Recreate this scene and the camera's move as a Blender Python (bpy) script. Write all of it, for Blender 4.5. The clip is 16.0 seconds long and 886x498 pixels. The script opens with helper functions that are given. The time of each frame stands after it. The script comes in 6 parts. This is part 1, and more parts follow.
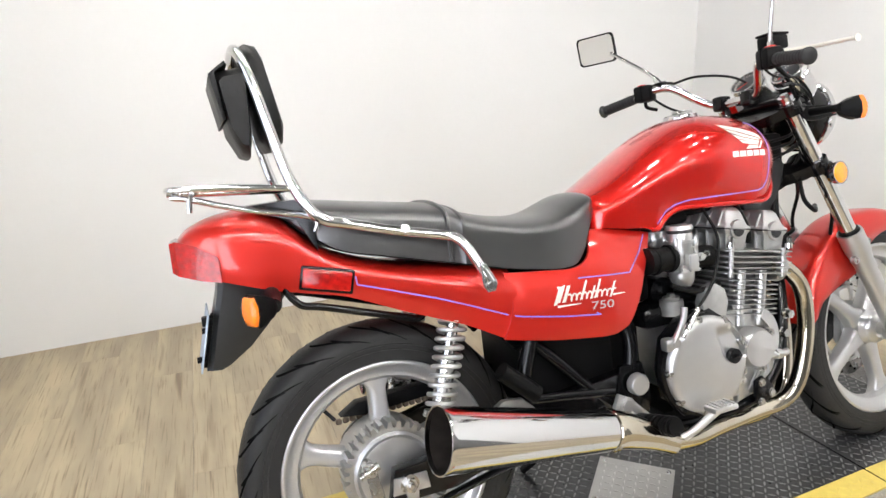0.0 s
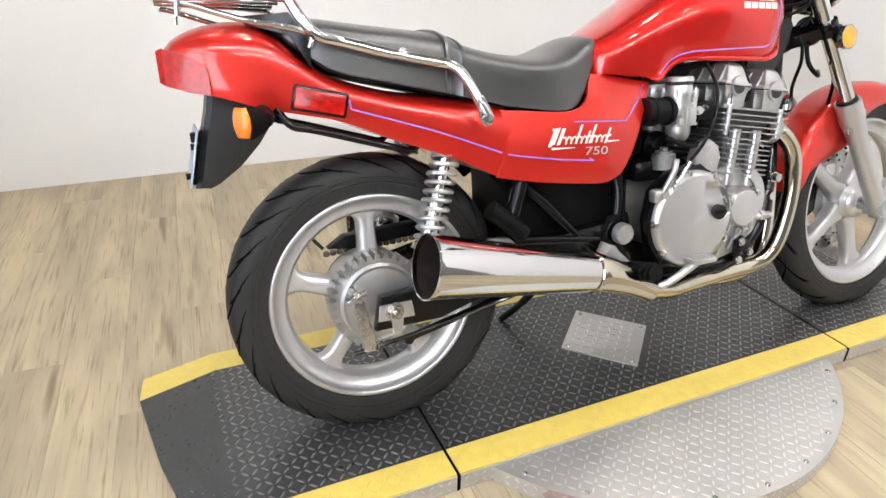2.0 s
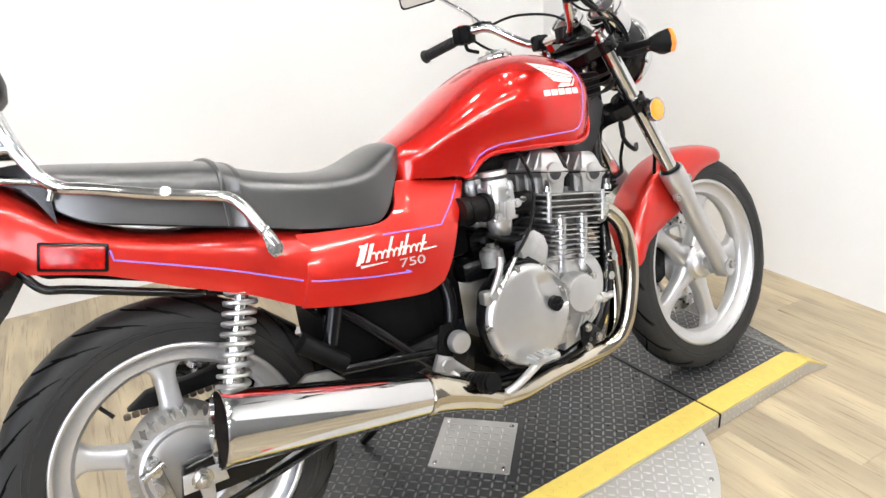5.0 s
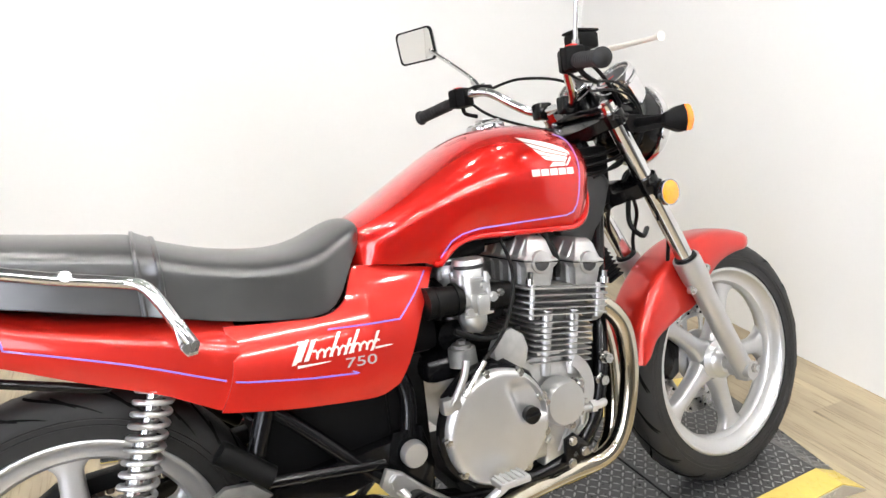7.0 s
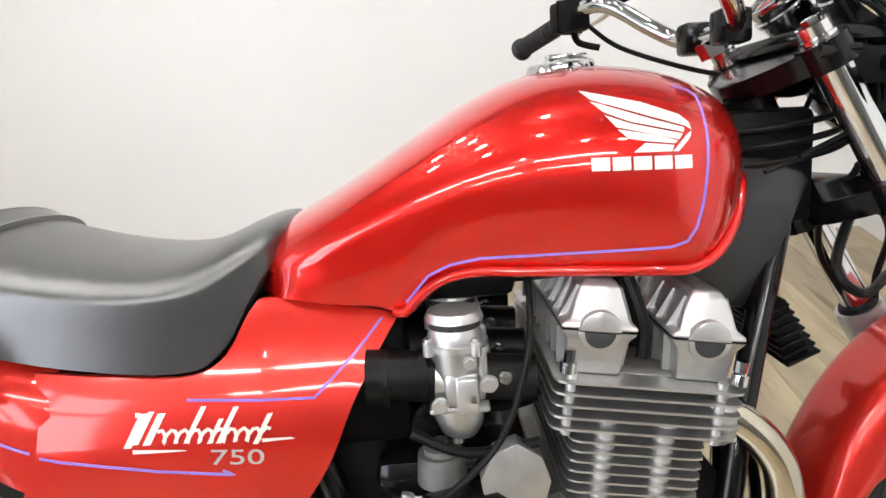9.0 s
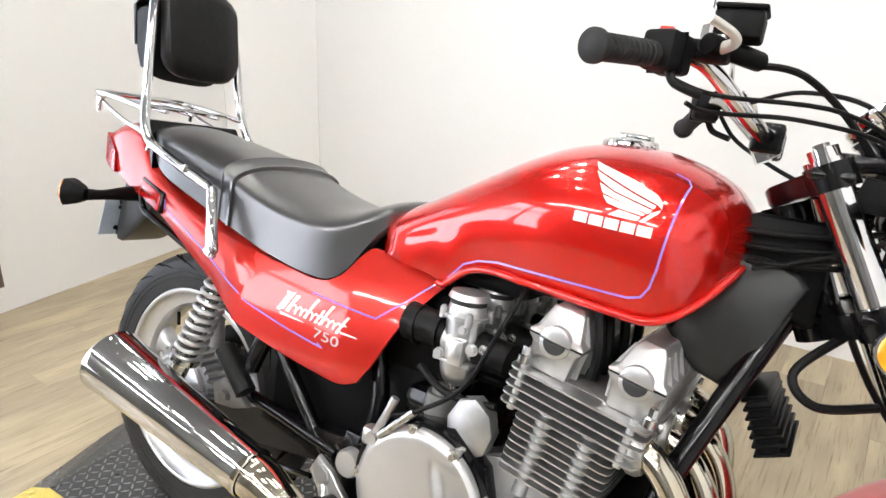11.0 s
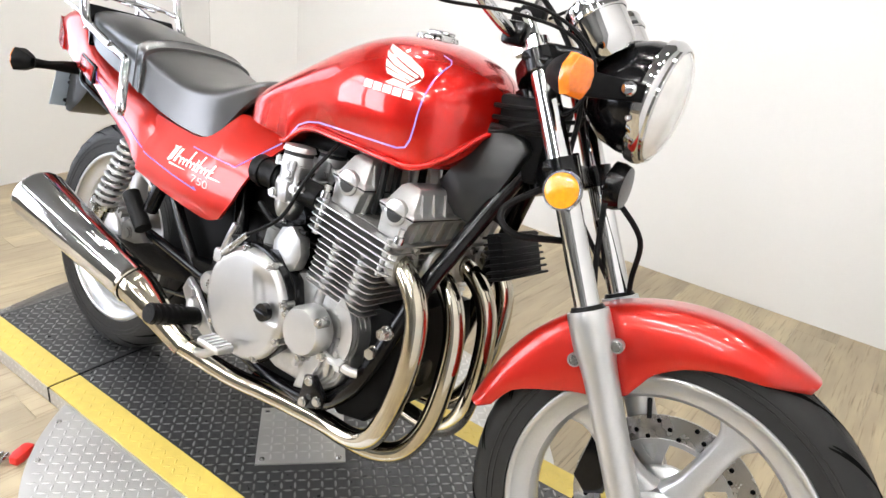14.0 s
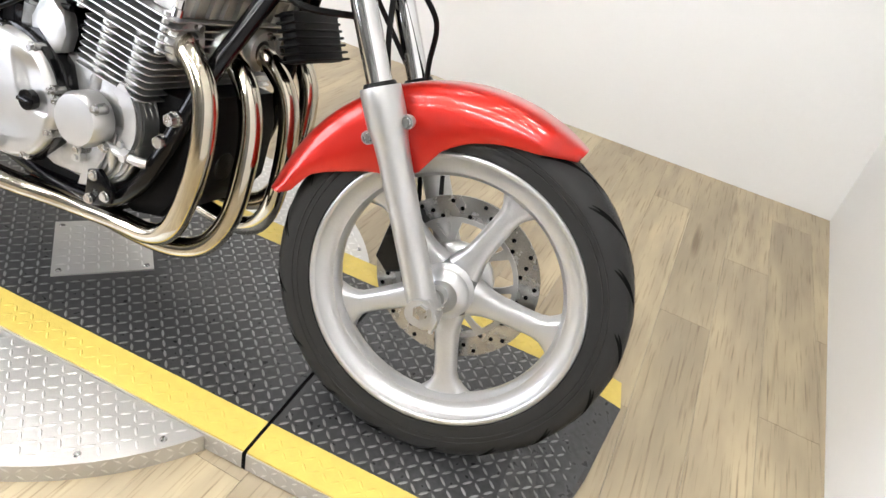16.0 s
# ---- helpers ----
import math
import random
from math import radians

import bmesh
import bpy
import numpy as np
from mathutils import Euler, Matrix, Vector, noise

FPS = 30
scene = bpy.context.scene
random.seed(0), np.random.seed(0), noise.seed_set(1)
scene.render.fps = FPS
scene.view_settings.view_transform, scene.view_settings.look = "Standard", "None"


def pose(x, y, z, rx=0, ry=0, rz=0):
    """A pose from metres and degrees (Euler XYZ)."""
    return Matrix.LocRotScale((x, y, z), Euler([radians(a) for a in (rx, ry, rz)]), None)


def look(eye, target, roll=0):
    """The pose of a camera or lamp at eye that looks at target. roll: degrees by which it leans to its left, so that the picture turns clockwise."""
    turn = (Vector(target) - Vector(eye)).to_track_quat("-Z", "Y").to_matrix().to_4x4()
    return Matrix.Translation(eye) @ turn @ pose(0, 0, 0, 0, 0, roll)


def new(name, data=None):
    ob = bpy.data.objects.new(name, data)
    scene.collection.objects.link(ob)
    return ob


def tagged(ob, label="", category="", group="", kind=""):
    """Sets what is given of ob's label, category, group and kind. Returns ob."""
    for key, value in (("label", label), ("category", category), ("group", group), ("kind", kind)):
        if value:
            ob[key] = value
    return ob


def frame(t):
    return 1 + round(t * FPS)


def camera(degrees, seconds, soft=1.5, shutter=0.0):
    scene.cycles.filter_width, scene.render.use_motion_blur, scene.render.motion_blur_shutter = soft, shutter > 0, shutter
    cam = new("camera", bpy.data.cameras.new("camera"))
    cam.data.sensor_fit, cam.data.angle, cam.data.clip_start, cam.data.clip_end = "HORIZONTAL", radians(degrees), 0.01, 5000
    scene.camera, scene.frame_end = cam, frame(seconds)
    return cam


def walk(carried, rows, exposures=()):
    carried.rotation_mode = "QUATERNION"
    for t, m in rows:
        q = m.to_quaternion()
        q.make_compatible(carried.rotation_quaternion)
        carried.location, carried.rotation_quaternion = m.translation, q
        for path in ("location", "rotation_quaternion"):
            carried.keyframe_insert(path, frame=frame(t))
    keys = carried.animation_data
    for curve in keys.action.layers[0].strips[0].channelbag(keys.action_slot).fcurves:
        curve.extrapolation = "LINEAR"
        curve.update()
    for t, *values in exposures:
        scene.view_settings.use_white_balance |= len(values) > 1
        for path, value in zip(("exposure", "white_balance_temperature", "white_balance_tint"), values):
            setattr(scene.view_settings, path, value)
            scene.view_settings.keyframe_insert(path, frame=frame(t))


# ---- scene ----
cam = camera(68.00, 16.0)
PATH = [
    (0, (-0.2921, -1.1815, 1.2600), (0.3424, 0.6159, 0.6545), -2.53),
    (0.5, (-0.3176, -1.2031, 1.2316), (0.3168, 0.5560, 0.5224), -1.16),
    (1, (-0.3300, -1.2030, 1.1904), (0.2924, 0.5092, 0.3651), -0.29),
    (1.5, (-0.3311, -1.2056, 1.1647), (0.2633, 0.4734, 0.2549), 1.12),
    (2, (-0.3253, -1.2046, 1.1564), (0.3121, 0.4509, 0.2328), 1.37),
    (2.5, (-0.3010, -1.2062, 1.1597), (0.4142, 0.4235, 0.2473), 1.34),
    (3, (-0.2808, -1.2022, 1.1637), (0.4857, 0.4108, 0.2634), 0.82),
    (3.5, (-0.2366, -1.2204, 1.1942), (0.6414, 0.3912, 0.3993), -0.81),
    (4, (-0.1816, -1.2063, 1.1922), (0.7333, 0.3927, 0.4136), -2.44),
    (4.2, (-0.1468, -1.1956, 1.1924), (0.7636, 0.4188, 0.4407), -2.69),
    (6.3, (0.0335, -1.1209, 1.2041), (0.8920, 0.5430, 0.5009), -5.02),
    (6.5, (0.0649, -1.1186, 1.2142), (0.8719, 0.5796, 0.5323), -3.78),
    (7, (0.1832, -1.0516, 1.2416), (0.9730, 0.6766, 0.6177), -1.27),
    (7.5, (0.3358, -0.8551, 1.2317), (1.2323, 0.7690, 0.4843), 0.87),
    (8, (0.4969, -0.7187, 1.2336), (1.2141, 1.0103, 0.5292), -1.19),
    (8.5, (0.6753, -0.6103, 1.1809), (0.9282, 1.2053, 0.3810), -1.82),
    (9, (0.7494, -0.6037, 1.1665), (0.6881, 1.2356, 0.3833), -4.35),
    (9.2, (0.7906, -0.6454, 1.1781), (0.5094, 1.1711, 0.3898), -3.41),
    (11.3, (1.2979, -0.7573, 1.2365), (0.1713, 0.7752, 0.6182), 3.35),
    (11.5, (1.3479, -0.7466, 1.2492), (0.1667, 0.7581, 0.6656), 4.28),
    (12, (1.4994, -0.6712, 1.2372), (0.1705, 0.6912, 0.6227), 4.53),
    (12.5, (1.5854, -0.6871, 1.2117), (0.2704, 0.6477, 0.5123), 3.70),
    (13, (1.6358, -0.7741, 1.1797), (0.4183, 0.6018, 0.3894), 5.08),
    (13.5, (1.6768, -0.7975, 1.1691), (0.5327, 0.6455, 0.3887), 6.69),
    (14, (1.7063, -0.8032, 1.1711), (0.6380, 0.6950, 0.3874), 7.03),
    (14.5, (1.7361, -0.8038, 1.1589), (0.7978, 0.7533, 0.3252), 7.66),
    (15, (1.7725, -0.7946, 1.1316), (1.0034, 0.8092, 0.2173), 9.53),
    (15.5, (1.7918, -0.8066, 1.1092), (1.1633, 0.7884, 0.0792), 12.23),
    (16, (1.8134, -0.8003, 1.0947), (1.3095, 0.7825, -0.0193), 14.43),
]
walk(cam, [(t, look(eye, target, roll)) for t, eye, target, roll in PATH], [(0, -0.12), (1.5, -0.10), (3.5, 0.03), (5, 0.08), (7, 0.06), (9, -0.13), (11, 0.02), (13, 0.07), (16, 0.12)])

# ---- light ----
world = bpy.data.worlds.new("world")
scene.world = world
world.use_nodes = True
wn, wl = world.node_tree.nodes, world.node_tree.links
sky = wn.new("ShaderNodeTexSky")
sky.sky_type, sky.sun_disc = "NISHITA", False
sky.sun_elevation, sky.sun_rotation = radians(40), radians(200)
wn["Background"].inputs["Strength"].default_value = 0.12
wl.new(sky.outputs[0], wn["Background"].inputs["Color"])


# ---- materials ----
def mat(name, color, rough=0.5, metal=0.0, coat=0.0, spread=0.0, scale=40.0, bump=0.0, bump_scale=200.0, rough_spread=0.0,
        big=0.0, big_scale=3.0, second=None, spec=0.5, island=0.0, stretch=(1, 1, 1), trans=0.0, emit=0.0, coat_rough=0.03, knots=False, crisp=0.2):
    m = bpy.data.materials.new(name)
    m.use_nodes = True
    n, l = m.node_tree.nodes, m.node_tree.links
    b = n["Principled BSDF"]
    b.inputs["Base Color"].default_value = (*color, 1)
    b.inputs["Roughness"].default_value = rough
    b.inputs["Metallic"].default_value = metal
    b.inputs["Coat Weight"].default_value = coat
    b.inputs["Coat Roughness"].default_value = coat_rough
    b.inputs["Specular IOR Level"].default_value = spec
    b.inputs["Transmission Weight"].default_value = trans
    if emit:
        b.inputs["Emission Color"].default_value = (*color, 1)
        b.inputs["Emission Strength"].default_value = emit
    tc = n.new("ShaderNodeTexCoord")
    mp = n.new("ShaderNodeMapping")
    mp.inputs["Scale"].default_value = stretch
    l.new(tc.outputs["Object"], mp.inputs["Vector"])
    if island:
        own = n.new("ShaderNodeObjectInfo")
        far_off = n.new("ShaderNodeVectorMath")
        far_off.operation = "SCALE"
        far_off.inputs[0].default_value = (131.0, 57.0, 17.0)
        l.new(own.outputs["Random"], far_off.inputs["Scale"])
        l.new(far_off.outputs[0], mp.inputs["Location"])

    def noise_of(sc, detail=4):
        t = n.new("ShaderNodeTexNoise")
        t.inputs["Scale"].default_value, t.inputs["Detail"].default_value = sc, detail
        l.new(mp.outputs[0], t.inputs["Vector"])
        return t.outputs["Fac"]

    col = None
    if second or spread or big:
        base = n.new("ShaderNodeRGB")
        base.outputs[0].default_value = (*color, 1)
        col = base.outputs[0]
        for amount, sc in ((spread, scale), (big, big_scale)):
            if not amount:
                continue
            ramp = n.new("ShaderNodeMapRange")
            ramp.inputs["From Min"].default_value, ramp.inputs["From Max"].default_value = 0.5 - crisp, 0.5 + crisp
            l.new(noise_of(sc), ramp.inputs["Value"])
            mix = n.new("ShaderNodeMix")
            mix.data_type = "RGBA"
            l.new(ramp.outputs[0], mix.inputs["Factor"])
            l.new(col, mix.inputs["A"])
            tone = second if second else tuple(c * (1 - amount) for c in color)
            if second:
                k = n.new("ShaderNodeMath")
                k.operation = "MULTIPLY"
                k.inputs[1].default_value = amount
                l.new(ramp.outputs[0], k.inputs[0])
                l.new(k.outputs[0], mix.inputs["Factor"])
            mix.inputs["B"].default_value = (*tone, 1)
            col = mix.outputs["Result"]
    if knots:
        kmap = n.new("ShaderNodeMapping")
        kmap.inputs["Scale"].default_value = (1.0, 0.45, 1.0)
        l.new(mp.outputs[0], kmap.inputs["Vector"])
        vor = n.new("ShaderNodeTexNoise")
        vor.inputs["Scale"].default_value, vor.inputs["Detail"].default_value = 3.6, 2.0
        l.new(kmap.outputs[0], vor.inputs["Vector"])
        kr = n.new("ShaderNodeMapRange")
        kr.inputs["From Min"].default_value, kr.inputs["From Max"].default_value, kr.inputs["To Max"].default_value = 0.685, 0.75, 0.75
        l.new(vor.outputs["Fac"], kr.inputs["Value"])
        kmix = n.new("ShaderNodeMix")
        kmix.data_type = "RGBA"
        l.new(kr.outputs[0], kmix.inputs["Factor"])
        l.new(col, kmix.inputs["A"])
        kmix.inputs["B"].default_value = (0.10, 0.065, 0.035, 1)
        col = kmix.outputs["Result"]
        gmap = n.new("ShaderNodeMapping")
        gmap.inputs["Scale"].default_value = (7.0, 1.6, 1.0)
        l.new(mp.outputs[0], gmap.inputs["Vector"])
        grain = n.new("ShaderNodeTexNoise")
        grain.inputs["Scale"].default_value, grain.inputs["Detail"].default_value = 6.0, 5.0
        l.new(gmap.outputs[0], grain.inputs["Vector"])
        gr = n.new("ShaderNodeMapRange")
        gr.inputs["From Min"].default_value, gr.inputs["From Max"].default_value, gr.inputs["To Max"].default_value = 0.55, 0.72, 0.75
        l.new(grain.outputs["Fac"], gr.inputs["Value"])
        gmix = n.new("ShaderNodeMix")
        gmix.data_type = "RGBA"
        l.new(gr.outputs[0], gmix.inputs["Factor"])
        l.new(col, gmix.inputs["A"])
        gmix.inputs["B"].default_value = (0.15, 0.105, 0.06, 1)
        col = gmix.outputs["Result"]
    if island:
        inf = n.new("ShaderNodeObjectInfo")
        hsv = n.new("ShaderNodeHueSaturation")
        mr = n.new("ShaderNodeMapRange")
        mr.inputs["To Min"].default_value, mr.inputs["To Max"].default_value = 1 - island, 1 + island
        l.new(inf.outputs["Random"], mr.inputs["Value"])
        l.new(mr.outputs[0], hsv.inputs["Value"])
        if col:
            l.new(col, hsv.inputs["Color"])
        else:
            hsv.inputs["Color"].default_value = (*color, 1)
        col = hsv.outputs[0]
    if col:
        l.new(col, b.inputs["Base Color"])
    if rough_spread:
        mr = n.new("ShaderNodeMapRange")
        mr.inputs["To Min"].default_value, mr.inputs["To Max"].default_value = max(0.02, rough - rough_spread), rough + rough_spread
        l.new(noise_of(scale), mr.inputs["Value"])
        l.new(mr.outputs[0], b.inputs["Roughness"])
    if bump:
        bp = n.new("ShaderNodeBump")
        bp.inputs["Strength"].default_value, bp.inputs["Distance"].default_value = bump, 0.002
        l.new(noise_of(bump_scale), bp.inputs["Height"])
        l.new(bp.outputs[0], b.inputs["Normal"])
    return m


RED = mat("candy red paint", (0.58, 0.009, 0.005), 0.25, 0.60, 1.0, spread=0.14, scale=900, big=0.06, big_scale=6, coat_rough=0.010, spec=0.2)
RED_SIDE = mat("plain red plastic paint", (0.48, 0.017, 0.010), 0.29, 0.46, 0.65, spread=0.10, scale=900, big=0.06, big_scale=5, coat_rough=0.07, spec=0.25)
VINYL = mat("black vinyl", (0.014, 0.014, 0.0145), 0.32, 0.0, 0.45, spread=0.2, scale=30, bump=0.10, bump_scale=900, rough_spread=0.02, spec=0.9, coat_rough=0.28)
CHROME = mat("chrome", (0.60, 0.60, 0.597), 0.06, 1.0, rough_spread=0.03, scale=25)
CHROME_WORN = mat("worn chrome", (0.52, 0.49, 0.42), 0.10, 1.0, spread=0.35, scale=14, second=(0.38, 0.29, 0.15), rough_spread=0.08)
ALU = mat("cast aluminium", (0.52, 0.52, 0.51), 0.33, 0.88, spread=0.2, scale=60, bump=0.2, bump_scale=500, big=0.2, big_scale=12)
ALU_SMOOTH = mat("lacquered aluminium", (0.56, 0.56, 0.555), 0.30, 0.80, spread=0.08, scale=40, rough_spread=0.02, bump=0.06, bump_scale=400, big=0.14, big_scale=8)
ALU_DULL = mat("dull oxidised aluminium", (0.20, 0.197, 0.187), 0.55, 0.6, spread=0.3, scale=45, bump=0.2, bump_scale=400)
WHEEL_SILVER = mat("silver wheel paint", (0.52, 0.52, 0.52), 0.30, 0.62, spread=0.08, scale=300, big=0.08, big_scale=5)
FORK_SILVER = mat("silver fork paint", (0.50, 0.50, 0.495), 0.33, 0.75, spread=0.08, scale=300, big=0.10, big_scale=6)
STEEL = mat("brushed steel", (0.50, 0.495, 0.48), 0.26, 1.0, spread=0.15, scale=60, rough_spread=0.1)
BLACK = mat("gloss black paint", (0.0035, 0.0035, 0.004), 0.20, 0.0, 0.14, spec=0.18, spread=0.2, scale=30, big=0.3, big_scale=9)
PLASTIC = mat("matt black plastic", (0.0030, 0.0030, 0.0033), 0.5, spec=0.10, spread=0.25, scale=120, bump=0.15, bump_scale=1200)
GREY_PLASTIC = mat("grey black plastic", (0.014, 0.0145, 0.015), 0.36, spec=0.45, spread=0.2, scale=60, bump=0.1, bump_scale=1000)
RUBBER = mat("black rubber", (0.004, 0.004, 0.004), 0.42, spec=0.12, spread=0.3, scale=50, bump=0.2, bump_scale=700)
TYRE = mat("tyre rubber", (0.020, 0.0197, 0.0194), 0.5, spec=0.22, spread=0.25, scale=30, bump=0.25, bump_scale=900, big=0.2, big_scale=7)
AMBER = mat("amber lens", (0.85, 0.20, 0.01), 0.15, 0.0, 0.6, spread=0.2, scale=150, spec=0.6)
REFLECTOR = mat("amber reflector", (0.78, 0.31, 0.008), 0.2, 0.0, 0.7, spread=0.2, scale=160, bump=0.25, bump_scale=260)
RED_LENS = mat("red lens", (0.42, 0.006, 0.004), 0.2, 0.0, 0.25, spread=0.5, scale=90, bump=0.3, bump_scale=120, spec=0.3)
LENS = mat("headlamp glass", (0.80, 0.80, 0.78), 0.1, 0.15, 1.0, spread=0.12, scale=30, bump=0.2, bump_scale=90)
MIRROR = mat("mirror glass", (0.9, 0.9, 0.9), 0.02, 1.0)
DIAL = mat("dial face", (0.03, 0.03, 0.035), 0.3, 0, 0.6, spread=0.2, scale=60)
STRIPE = mat("violet stripe", (0.22, 0.16, 0.55), 0.35, 0.0, 0.6, spread=0.1, scale=200)
SILVER = mat("silver badge", (0.72, 0.69, 0.62), 0.38, 0.35, 0.3, spread=0.08, scale=300)
WHITE_BADGE = mat("pale badge", (0.70, 0.675, 0.61), 0.35, 0.15, 0.4, spread=0.06, scale=300)
GREY_BADGE = mat("grey badge", (0.42, 0.40, 0.38), 0.4, 0.3, 0.3, spread=0.08, scale=300)
WALL = mat("white wall paint", (0.73, 0.727, 0.718), 0.55, spread=0.02, scale=60, bump=0.05, bump_scale=300, big=0.03, big_scale=1.2)
CEIL = mat("grey workshop ceiling", (0.20, 0.20, 0.20), 0.8, spread=0.1, scale=20, big=0.1, big_scale=0.8)
WOOD = mat("pale oak plank", (0.465, 0.383, 0.247), 0.40, spread=0.60, scale=4.2, stretch=(3.4, 0.60, 1), bump=0.10, bump_scale=30, big=0.55,
           big_scale=1.6, second=(0.238, 0.194, 0.136), island=0.055, knots=True, crisp=0.15)
SUBFLOOR = mat("floor joint", (0.15, 0.12, 0.08), 0.8, spread=0.3, scale=30)
TREAD = mat("dark tread plate", (0.105, 0.106, 0.108), 0.31, 0.6, spread=0.55, scale=60, rough_spread=0.12, big=0.35, big_scale=4)
TREAD_LUG = mat("worn tread lug", (0.36, 0.36, 0.36), 0.30, 0.8, spread=0.5, scale=12)
TREAD_SILVER = mat("aluminium tread plate", (0.62, 0.61, 0.59), 0.38, 0.75, spread=0.2, scale=9, rough_spread=0.1, big=0.15, big_scale=3)
LEATHER = mat("creased black leather", (0.006, 0.006, 0.006), 0.42, spec=0.22, spread=0.3, scale=20, bump=0.6, bump_scale=40, rough_spread=0.1)
SOOT = mat("brown soot", (0.016, 0.013, 0.011), 0.8, spec=0.1, spread=0.5, scale=40, big=0.4, big_scale=15)
GRIP = mat("worn grip rubber", (0.016, 0.016, 0.017), 0.55, spec=0.25, spread=0.3, scale=50, bump=0.2, bump_scale=700)
LAMP_WHITE = mat("white lamp housing", (0.75, 0.75, 0.74), 0.5, spread=0.05, scale=40)
PLUG = mat("grey rubber plug", (0.035, 0.035, 0.036), 0.55, spec=0.2, spread=0.3, scale=80)
LUG_SILVER = mat("bright tread lug", (0.74, 0.73, 0.71), 0.3, 0.8, spread=0.15, scale=20)
YELLOW = mat("yellow safety paint", (0.67, 0.52, 0.115), 0.42, spread=0.3, scale=45, second=(0.42, 0.31, 0.075), big=0.25, big_scale=5, bump=0.1, bump_scale=200)
GAP = mat("black joint", (0.003, 0.003, 0.003), 0.9, spec=0.05, spread=0.2, scale=30)
IRON = mat("dark worn window frame", (0.085, 0.075, 0.065), 0.5, 0.4, spread=0.5, scale=14, second=(0.20, 0.13, 0.08), big=0.3, big_scale=4)
MESH_WIRE = mat("dark expanded mesh", (0.05, 0.05, 0.055), 0.5, 0.5, spread=0.3, scale=60)
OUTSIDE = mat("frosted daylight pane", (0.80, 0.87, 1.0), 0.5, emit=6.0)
# daylight on the window reveal, put in as a weak glow
REVEAL_GLOW = mat("softer frosted pane", (0.70, 0.80, 1.0), 0.5, emit=1.1)
DAY = mat("bright daylight", (0.86, 0.89, 1.0), 0.5, emit=10.5)
TUBE_LIGHT = mat("lamp tube", (1.0, 0.99, 0.975), 0.5, emit=120.0)
SPOT_LIGHT = mat("spot bulb", (1.0, 0.975, 0.935), 0.5, emit=240.0)
# for walls out of view: grey chosen to set fill light and dark reflections
DARKENED_WALL = mat("grey workshop wall", (0.17, 0.17, 0.167), 0.7, spread=0.15, scale=3, big=0.2, big_scale=0.8)
GREY_TRIM = mat("pale grey trim", (0.55, 0.56, 0.57), 0.5, spread=0.08, scale=20)
BLUE_GREY = mat("pale blue plate", (0.35, 0.42, 0.5), 0.5, spread=0.1, scale=40)
RED_PLASTIC = mat("red handle plastic", (0.6, 0.02, 0.015), 0.35, spread=0.1, scale=60)


# ---- builders ----
def part(name, bm, material, parent=None, label="", smooth=40, m=None):
    me = bpy.data.meshes.new(name)
    if m is not None:
        bm.transform(m)
    bmesh.ops.recalc_face_normals(bm, faces=bm.faces)
    bm.to_mesh(me)
    bm.free()
    me.materials.append(material)
    if smooth:
        me.polygons.foreach_set("use_smooth", [True] * len(me.polygons))
        me.set_sharp_from_angle(angle=radians(smooth))
    ob = new(name, me)
    if parent is not None:
        ob.parent = parent
    if label:
        ob["label"] = label
    return ob


def twin(ob, parent):
    """The same part mirrored to the other side (y to -y)."""
    me = ob.data.copy()
    me.transform(Matrix.Diagonal((1, -1, 1, 1)))
    me.flip_normals()
    o = new(ob.name.split(".")[0], me)
    o.parent = parent
    if "label" in ob:
        o["label"] = ob["label"]
    return o


def box(x0, x1, y0, y1, z0, z1, bevel=0.0, seg=2):
    bm = bmesh.new()
    bmesh.ops.create_cube(bm, size=1)
    bm.transform(Matrix.Translation(((x0 + x1) / 2, (y0 + y1) / 2, (z0 + z1) / 2)) @ Matrix.Diagonal((x1 - x0, y1 - y0, z1 - z0, 1)))
    if bevel:
        bmesh.ops.bevel(bm, geom=bm.edges[:], offset=bevel, segments=seg, profile=0.5, affect="EDGES")
    return bm


def join(*bms):
    out = bms[0]
    for other in bms[1:]:
        me = bpy.data.meshes.new("tmp")
        other.to_mesh(me)
        out.from_mesh(me)
        other.free()
        bpy.data.meshes.remove(me)
    return out


def spline(points, steps=8, closed=False):
    """A smooth line through the points."""
    p = [Vector(q) for q in points]
    n = len(p)
    out = []
    for i in range(n if closed else n - 1):
        a, b, c, d = (p[(i + k) % n] if closed else p[min(max(i + k, 0), n - 1)] for k in (-1, 0, 1, 2))
        for s in range(steps):
            t = s / steps
            out.append(0.5 * (2 * b + (c - a) * t + (2 * a - 5 * b + 4 * c - d) * t * t + (3 * b - a - 3 * c + d) * t ** 3))
    if not closed:
        out.append(p[-1])
    return out


